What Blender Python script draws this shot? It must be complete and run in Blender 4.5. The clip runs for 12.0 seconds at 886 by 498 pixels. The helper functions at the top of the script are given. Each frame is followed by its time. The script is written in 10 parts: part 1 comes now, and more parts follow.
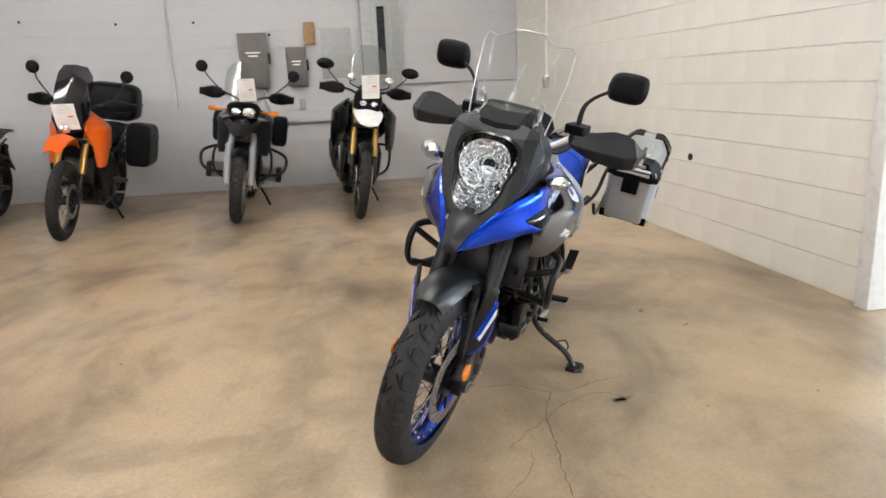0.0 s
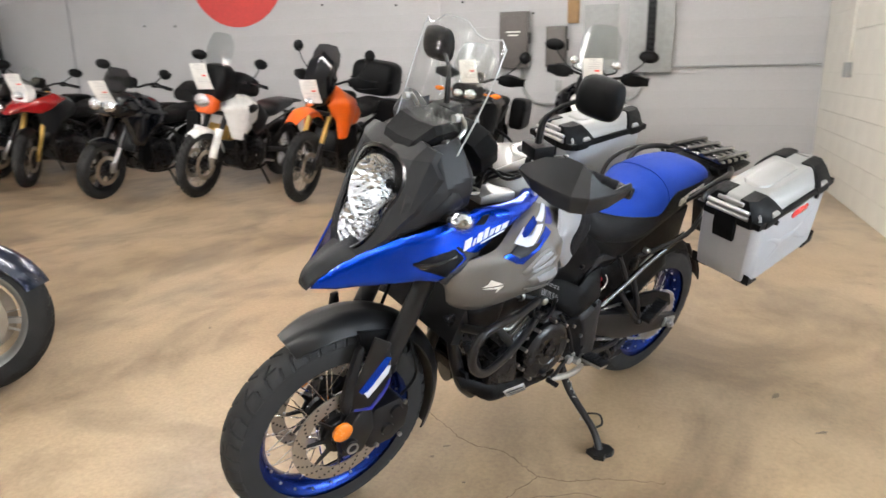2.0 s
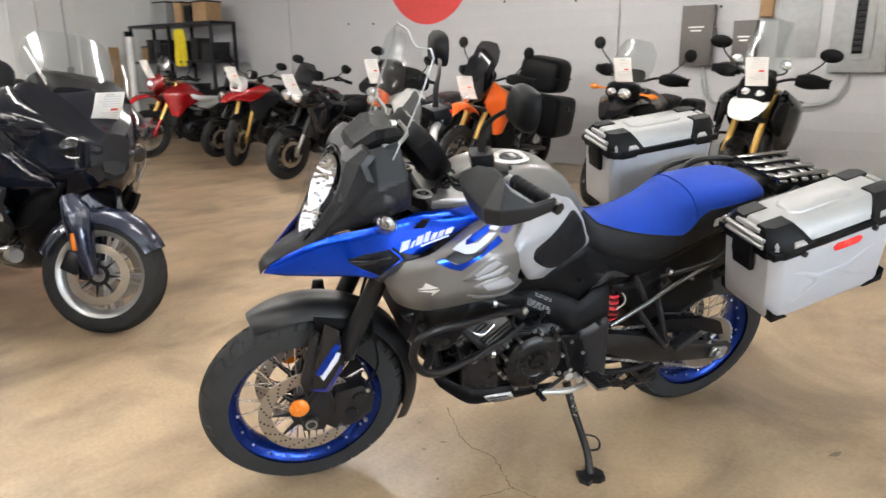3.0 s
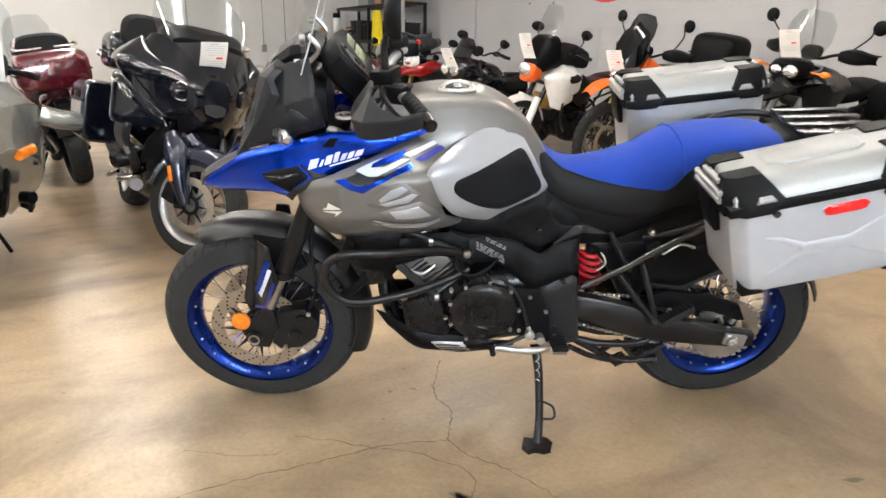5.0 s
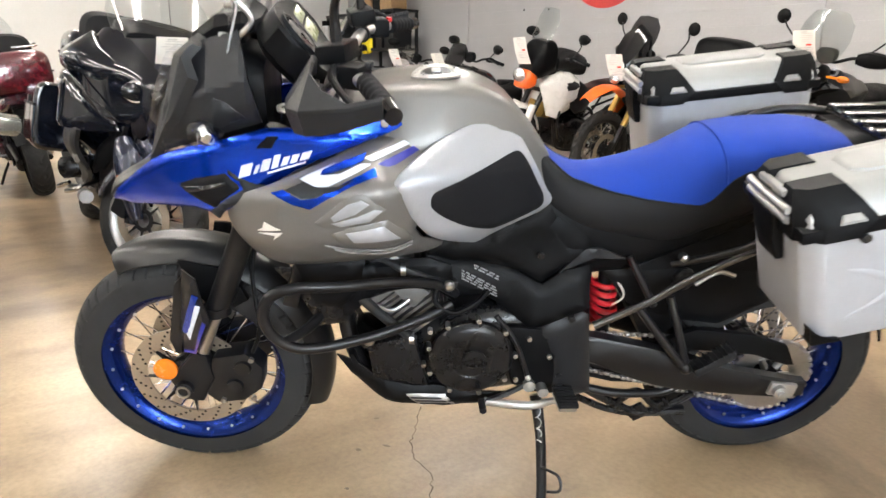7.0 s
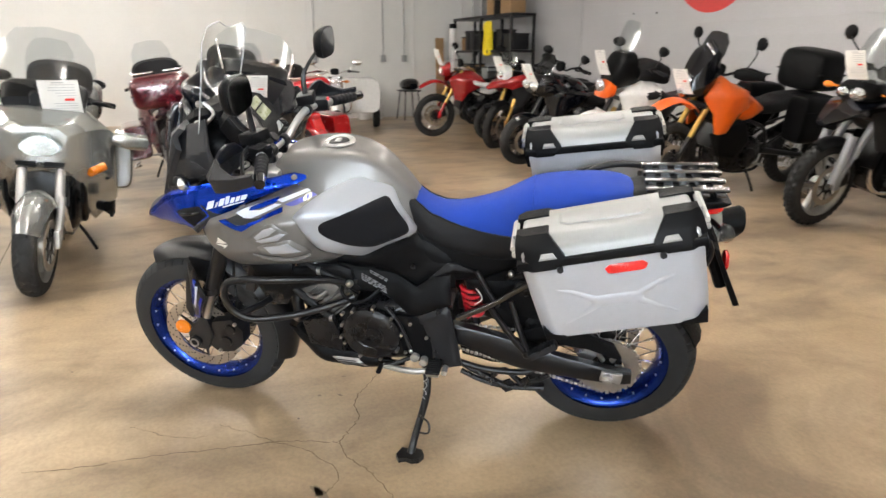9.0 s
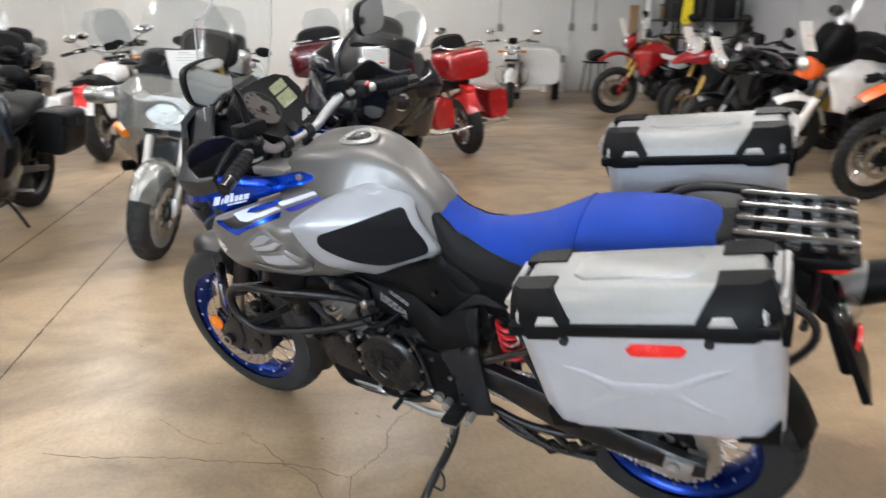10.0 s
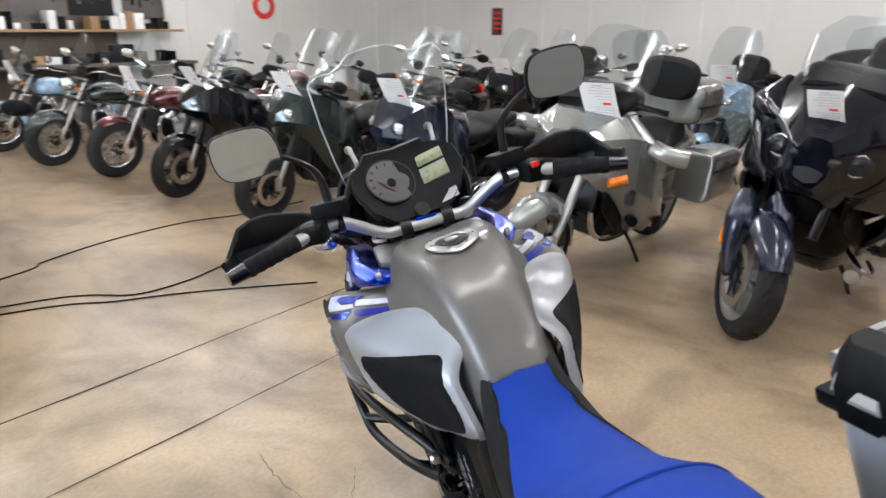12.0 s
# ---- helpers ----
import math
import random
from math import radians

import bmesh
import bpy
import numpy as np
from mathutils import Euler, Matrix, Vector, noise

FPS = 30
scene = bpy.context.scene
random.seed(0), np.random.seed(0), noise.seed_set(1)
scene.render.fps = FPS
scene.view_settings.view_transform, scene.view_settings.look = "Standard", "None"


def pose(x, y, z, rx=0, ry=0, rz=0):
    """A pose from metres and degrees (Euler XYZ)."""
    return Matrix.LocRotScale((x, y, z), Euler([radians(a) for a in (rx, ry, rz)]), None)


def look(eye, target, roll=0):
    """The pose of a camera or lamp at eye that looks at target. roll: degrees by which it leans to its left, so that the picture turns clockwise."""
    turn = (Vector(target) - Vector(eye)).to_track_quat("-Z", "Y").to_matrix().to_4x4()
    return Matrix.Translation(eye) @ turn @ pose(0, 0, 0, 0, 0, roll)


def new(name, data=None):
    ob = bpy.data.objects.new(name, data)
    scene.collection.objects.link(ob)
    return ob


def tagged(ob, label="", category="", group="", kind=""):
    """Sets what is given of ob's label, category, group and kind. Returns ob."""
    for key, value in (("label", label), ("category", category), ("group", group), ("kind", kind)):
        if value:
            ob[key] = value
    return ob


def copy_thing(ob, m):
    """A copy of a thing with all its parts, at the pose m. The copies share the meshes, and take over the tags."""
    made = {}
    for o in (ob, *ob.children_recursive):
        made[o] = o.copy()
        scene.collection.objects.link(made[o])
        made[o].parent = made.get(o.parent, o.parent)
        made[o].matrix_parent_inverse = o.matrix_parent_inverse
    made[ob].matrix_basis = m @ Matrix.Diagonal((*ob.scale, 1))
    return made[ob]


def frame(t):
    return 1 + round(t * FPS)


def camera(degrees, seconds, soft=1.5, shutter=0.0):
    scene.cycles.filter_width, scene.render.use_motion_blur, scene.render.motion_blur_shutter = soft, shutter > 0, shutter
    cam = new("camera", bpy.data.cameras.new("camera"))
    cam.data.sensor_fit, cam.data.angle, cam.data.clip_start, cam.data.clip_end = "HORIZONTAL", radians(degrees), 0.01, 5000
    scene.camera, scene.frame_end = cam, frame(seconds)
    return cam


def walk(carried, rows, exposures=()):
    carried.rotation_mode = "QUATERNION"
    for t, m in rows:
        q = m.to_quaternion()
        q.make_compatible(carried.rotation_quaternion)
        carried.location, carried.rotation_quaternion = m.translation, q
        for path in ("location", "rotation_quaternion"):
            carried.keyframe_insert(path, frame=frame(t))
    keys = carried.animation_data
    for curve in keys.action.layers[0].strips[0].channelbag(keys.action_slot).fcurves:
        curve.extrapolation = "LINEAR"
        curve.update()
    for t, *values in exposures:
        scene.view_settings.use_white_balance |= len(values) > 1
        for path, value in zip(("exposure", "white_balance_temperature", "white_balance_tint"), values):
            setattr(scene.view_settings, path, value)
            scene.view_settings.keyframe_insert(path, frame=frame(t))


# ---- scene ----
cam = camera(66.3, 12.0, 1.5, 0.4)
PATH = [
    (0, (0.718, 0.653, 1.305), (1.079, 2.561, 0.826), -2.3),
    (0.5, (1.03, 0.774, 1.314), (1.178, 2.711, 0.841), -2.0),
    (1, (1.379, 0.885, 1.323), (1.181, 2.808, 0.812), -1.5),
    (1.5, (1.65, 1.029, 1.306), (1.262, 2.922, 0.792), -1.2),
    (2, (1.964, 1.184, 1.331), (1.371, 3.023, 0.816), -1.0),
    (2.5, (2.338, 1.32, 1.355), (1.396, 3.009, 0.844), -0.3),
    (2.7, (2.436, 1.375, 1.355), (1.413, 3.014, 0.84), -0.4),
    (4.3, (3.346, 1.88, 1.314), (1.808, 3.046, 0.79), 0.2),
    (4.5, (3.342, 1.917, 1.269), (1.787, 3.063, 0.752), 0.4),
    (5, (3.162, 2.05, 1.168), (1.604, 3.179, 0.622), 0.6),
    (5.5, (2.931, 2.219, 1.075), (1.372, 3.345, 0.524), 0.6),
    (6, (2.759, 2.351, 1.02), (1.205, 3.483, 0.472), 0.7),
    (6.5, (2.691, 2.414, 0.996), (1.133, 3.548, 0.459), 0.7),
    (7, (2.841, 2.335, 1.092), (1.285, 3.483, 0.58), 0.7),
    (7.2, (2.941, 2.291, 1.132), (1.385, 3.441, 0.624), 0.6),
    (8.8, (3.748, 2.542, 1.349), (2.029, 3.407, 0.806), 0.1),
    (9, (3.794, 2.653, 1.359), (2.03, 3.422, 0.811), 0.1),
    (9.5, (3.697, 3.001, 1.363), (1.876, 3.552, 0.744), 0.4),
    (10, (3.489, 3.249, 1.393), (1.607, 3.477, 0.757), 0.5),
    (10.5, (3.177, 3.461, 1.401), (1.293, 3.279, 0.756), 0.4),
    (11, (2.876, 3.637, 1.419), (1.066, 3.083, 0.774), -0.0),
    (11.5, (2.649, 3.823, 1.429), (1.012, 2.857, 0.804), -0.6),
    (12, (2.584, 4.088, 1.488), (1.146, 2.839, 0.879), -0.3),
]
walk(cam, [(t, look(eye, target, roll)) for t, eye, target, roll in PATH],
     [(0, -0.22, 6200, 10), (1.5, -0.04, 6280, 10), (2.5, 0.06, 6250, 10), (5, 0.08, 6480, 10), (6.5, 0.28, 6450, 11), (7, 0.24, 6550, 10), (9, 0.0, 6500, 10), (9.5, -0.06, 6250, 10), (10.5, -0.28, 6050, 11), (11, -0.28, 5980, 11), (12, -0.36, 5950, 11)])

# ---- light ----
world = bpy.data.worlds.new("world")
scene.world = world
world.use_nodes = True
wn = world.node_tree.nodes
sky = wn.new("ShaderNodeTexSky")
sky.sky_type, sky.sun_disc, sky.sun_elevation, sky.sun_rotation = "NISHITA", False, radians(40), radians(120)
world.node_tree.links.new(sky.outputs[0], wn["Background"].inputs[0])
wn["Background"].inputs[1].default_value = 0.12
scene.view_settings.exposure = 0.0

CEIL = 3.7
XW, XE, XE2, YN, YS = -11.3, 3.67, 7.4, 10.11, -10.4


# ---- materials ----
def mat(name, base, rough=0.5, metal=0.0, var=0.12, scale=18.0, bump=0.0, bscale=120.0, coat=0.0, rvar=0.1, spec=0.5, sheen=0.0):
    """A surface with two scales of colour and gloss variation and a fine relief."""
    m = bpy.data.materials.new(name)
    m.use_nodes = True
    nt = m.node_tree
    b = nt.nodes["Principled BSDF"]
    tc = nt.nodes.new("ShaderNodeTexCoord")
    n1, n2 = nt.nodes.new("ShaderNodeTexNoise"), nt.nodes.new("ShaderNodeTexNoise")
    n1.inputs["Scale"].default_value, n1.inputs["Detail"].default_value = scale, 5
    n2.inputs["Scale"].default_value, n2.inputs["Detail"].default_value = scale * 9, 3
    mix = nt.nodes.new("ShaderNodeMath")
    mix.operation = "MULTIPLY_ADD"
    mix.inputs[1].default_value = 0.65
    sc = nt.nodes.new("ShaderNodeMath")
    sc.operation = "MULTIPLY"
    sc.inputs[1].default_value = 0.35
    for n in (n1, n2):
        nt.links.new(tc.outputs["Object"], n.inputs["Vector"])
    nt.links.new(n2.outputs["Fac"], sc.inputs[0])
    nt.links.new(n1.outputs["Fac"], mix.inputs[0])
    nt.links.new(sc.outputs[0], mix.inputs[2])
    cr = nt.nodes.new("ShaderNodeValToRGB")
    lo, hi = [max(0, c * (1 - var)) for c in base], [min(1, c * (1 + var)) for c in base]
    cr.color_ramp.elements[0].position, cr.color_ramp.elements[1].position = 0.3, 0.7
    cr.color_ramp.elements[0].color, cr.color_ramp.elements[1].color = (*lo, 1), (*hi, 1)
    nt.links.new(mix.outputs[0], cr.inputs[0])
    nt.links.new(cr.outputs[0], b.inputs["Base Color"])
    rm = nt.nodes.new("ShaderNodeMapRange")
    rm.inputs["From Min"].default_value, rm.inputs["From Max"].default_value = 0.3, 0.7
    rm.inputs["To Min"].default_value, rm.inputs["To Max"].default_value = max(0.02, rough - rvar * rough), min(1, rough + rvar)
    nt.links.new(mix.outputs[0], rm.inputs["Value"])
    nt.links.new(rm.outputs[0], b.inputs["Roughness"])
    b.inputs["Metallic"].default_value = metal
    b.inputs["Specular IOR Level"].default_value = spec
    b.inputs["Coat Weight"].default_value = coat
    b.inputs["Coat Roughness"].default_value = 0.06
    b.inputs["Sheen Weight"].default_value = sheen
    if bump:
        n3 = nt.nodes.new("ShaderNodeTexNoise")
        n3.inputs["Scale"].default_value, n3.inputs["Detail"].default_value = bscale, 4
        bp = nt.nodes.new("ShaderNodeBump")
        bp.inputs["Strength"].default_value, bp.inputs["Distance"].default_value = bump, 0.002
        nt.links.new(tc.outputs["Object"], n3.inputs["Vector"])
        nt.links.new(n3.outputs["Fac"], bp.inputs["Height"])
        nt.links.new(bp.outputs[0], b.inputs["Normal"])
    return m


def glass(name, tint=(0.95, 0.97, 0.97), alpha=0.1, rough=0.03):
    """A thin clear sheet: mostly see-through, with the mirror gloss of plastic or glass."""
    m = bpy.data.materials.new(name)
    m.use_nodes = True
    nt = m.node_tree
    nt.nodes.remove(nt.nodes["Principled BSDF"])
    tr, gl, mx, lw = (nt.nodes.new("ShaderNode" + k) for k in ("BsdfTransparent", "BsdfGlossy", "MixShader", "LayerWeight"))
    tr.inputs[0].default_value = (*tint, 1)
    gl.inputs["Roughness"].default_value = rough
    lw.inputs[0].default_value = 0.5
    pw, ml = nt.nodes.new("ShaderNodeMath"), nt.nodes.new("ShaderNodeMath")
    pw.operation, ml.operation, ml.use_clamp = "POWER", "MULTIPLY_ADD", True
    pw.inputs[1].default_value = 4.0
    ml.inputs[1].default_value, ml.inputs[2].default_value = 0.34, alpha * 0.3
    nt.links.new(lw.outputs["Facing"], pw.inputs[0])
    nt.links.new(pw.outputs[0], ml.inputs[0])
    nt.links.new(ml.outputs[0], mx.inputs[0])
    nt.links.new(tr.outputs[0], mx.inputs[1])
    nt.links.new(gl.outputs[0], mx.inputs[2])
    nt.links.new(mx.outputs[0], nt.nodes["Material Output"].inputs[0])
    return m


def lamp_mat(name, col, power):
    m = bpy.data.materials.new(name)
    m.use_nodes = True
    b = m.node_tree.nodes["Principled BSDF"]
    b.inputs["Emission Color"].default_value = (*col, 1)
    b.inputs["Emission Strength"].default_value = power
    return m


def flat_mat(name, nodes_fn):
    m = bpy.data.materials.new(name)
    m.use_nodes = True
    nodes_fn(m.node_tree, m.node_tree.nodes["Principled BSDF"])
    return m


def noise_node(nt, scale, detail=6, rough=0.6, stretch=None, dist=0.0):
    tc = nt.nodes.new("ShaderNodeTexCoord")
    n = nt.nodes.new("ShaderNodeTexNoise")
    n.inputs["Scale"].default_value, n.inputs["Detail"].default_value, n.inputs["Roughness"].default_value = scale, detail, rough
    n.inputs["Distortion"].default_value = dist
    if stretch:
        mp = nt.nodes.new("ShaderNodeMapping")
        mp.inputs["Scale"].default_value = stretch
        nt.links.new(tc.outputs["Object"], mp.inputs[0])
        nt.links.new(mp.outputs[0], n.inputs["Vector"])
    else:
        nt.links.new(tc.outputs["Object"], n.inputs["Vector"])
    return n


def ramp(nt, src, stops):
    r = nt.nodes.new("ShaderNodeValToRGB")
    r.color_ramp.interpolation = "LINEAR"
    e = r.color_ramp.elements
    while len(e) < len(stops):
        e.new(0.5)
    for k, (p, c) in enumerate(stops):
        e[k].position = p
        e[k].color = (*c, 1) if len(c) == 3 else (c[0], c[0], c[0], 1)
    nt.links.new(src, r.inputs[0])
    return r


def mixc(nt, fac, a, b, mode="MIX"):
    x = nt.nodes.new("ShaderNodeMix")
    x.data_type, x.blend_type = "RGBA", mode
    if isinstance(fac, float):
        x.inputs[0].default_value = fac
    else:
        nt.links.new(fac, x.inputs[0])
    nt.links.new(a, x.inputs[6])
    nt.links.new(b, x.inputs[7])
    return x.outputs[2]


def concrete_nodes(nt, b):
    big = noise_node(nt, 0.42, 3, 0.5, None, 0.6)
    tone = noise_node(nt, 1.1, 5, 0.58, (1.0, 0.7, 1.0), 0.7)
    mid = noise_node(nt, 2.8, 8, 0.62, (1.0, 0.75, 1.0), 0.3)
    fine = noise_node(nt, 55, 4, 0.65)
    smear = noise_node(nt, 0.9, 5, 0.58, (1.0, 0.4, 1.0), 0.6)
    speck = noise_node(nt, 11, 2, 0.5, None, 0.6)
    c1 = ramp(nt, big.outputs["Fac"], [(0.28, (0.33, 0.240, 0.145)), (0.5, (0.50, 0.378, 0.246)), (0.72, (0.63, 0.503, 0.352))])
    c0 = ramp(nt, tone.outputs["Fac"], [(0.33, (0.42, 0.40, 0.40)), (0.50, (0.93, 0.92, 0.92)), (0.74, (1.12, 1.10, 1.07))])
    c2 = ramp(nt, mid.outputs["Fac"], [(0.26, (0.46, 0.44, 0.43)), (0.48, (0.87, 0.87, 0.865)), (0.75, (1.0, 1.0, 1.0))])
    c3 = ramp(nt, smear.outputs["Fac"], [(0.34, (0.30, 0.28, 0.275)), (0.48, (0.92, 0.92, 0.92)), (0.8, (1.0, 0.99, 0.97))])
    c4 = ramp(nt, fine.outputs["Fac"], [(0.3, (0.74, 0.74, 0.74)), (0.62, (1, 1, 1))])
    c5 = ramp(nt, speck.outputs["Fac"], [(0.17, (0.22, 0.18, 0.15)), (0.25, (1, 1, 1)), (0.9, (1, 1, 1))])
    x = c1.outputs[0]
    for k, c in ((0.9, c0), (0.8, c2), (0.6, c3), (0.8, c4), (0.9, c5)):
        x = mixc(nt, k, x, c.outputs[0], "MULTIPLY")
    nt.links.new(x, b.inputs["Base Color"])
    r = ramp(nt, mid.outputs["Fac"], [(0.25, (0.36,)), (0.75, (0.29,))])
    nt.links.new(r.outputs[0], b.inputs["Roughness"])


def wall_nodes(col, dirt):
    def f(nt, b):
        big = noise_node(nt, 0.8, 7, 0.6)
        fine = noise_node(nt, 45, 6, 0.7)
        c1 = ramp(nt, big.outputs["Fac"], [(0.3, tuple(c * dirt for c in col)), (0.6, col)])
        c2 = ramp(nt, fine.outputs["Fac"], [(0.3, (0.93, 0.93, 0.93)), (0.6, (1, 1, 1))])
        nt.links.new(mixc(nt, 0.8, c1.outputs[0], c2.outputs[0], "MULTIPLY"), b.inputs["Base Color"])
        b.inputs["Roughness"].default_value = 0.42
        bp = nt.nodes.new("ShaderNodeBump")
        bp.inputs["Strength"].default_value, bp.inputs["Distance"].default_value = 0.35, 0.003
        nt.links.new(fine.outputs["Fac"], bp.inputs["Height"])
        nt.links.new(bp.outputs[0], b.inputs["Normal"])
    return f


def headlamp_nodes(nt, b):
    v = nt.nodes.new("ShaderNodeTexVoronoi")
    tc = nt.nodes.new("ShaderNodeTexCoord")
    v.inputs["Scale"].default_value = 60
    nt.links.new(tc.outputs["Object"], v.inputs["Vector"])
    bp = nt.nodes.new("ShaderNodeBump")
    bp.inputs["Strength"].default_value, bp.inputs["Distance"].default_value = 0.6, 0.012
    nt.links.new(v.outputs["Distance"], bp.inputs["Height"])
    nt.links.new(bp.outputs[0], b.inputs["Normal"])
    b.inputs["Base Color"].default_value = (0.86, 0.88, 0.9, 1)
    b.inputs["Metallic"].default_value, b.inputs["Roughness"].default_value = 1.0, 0.12


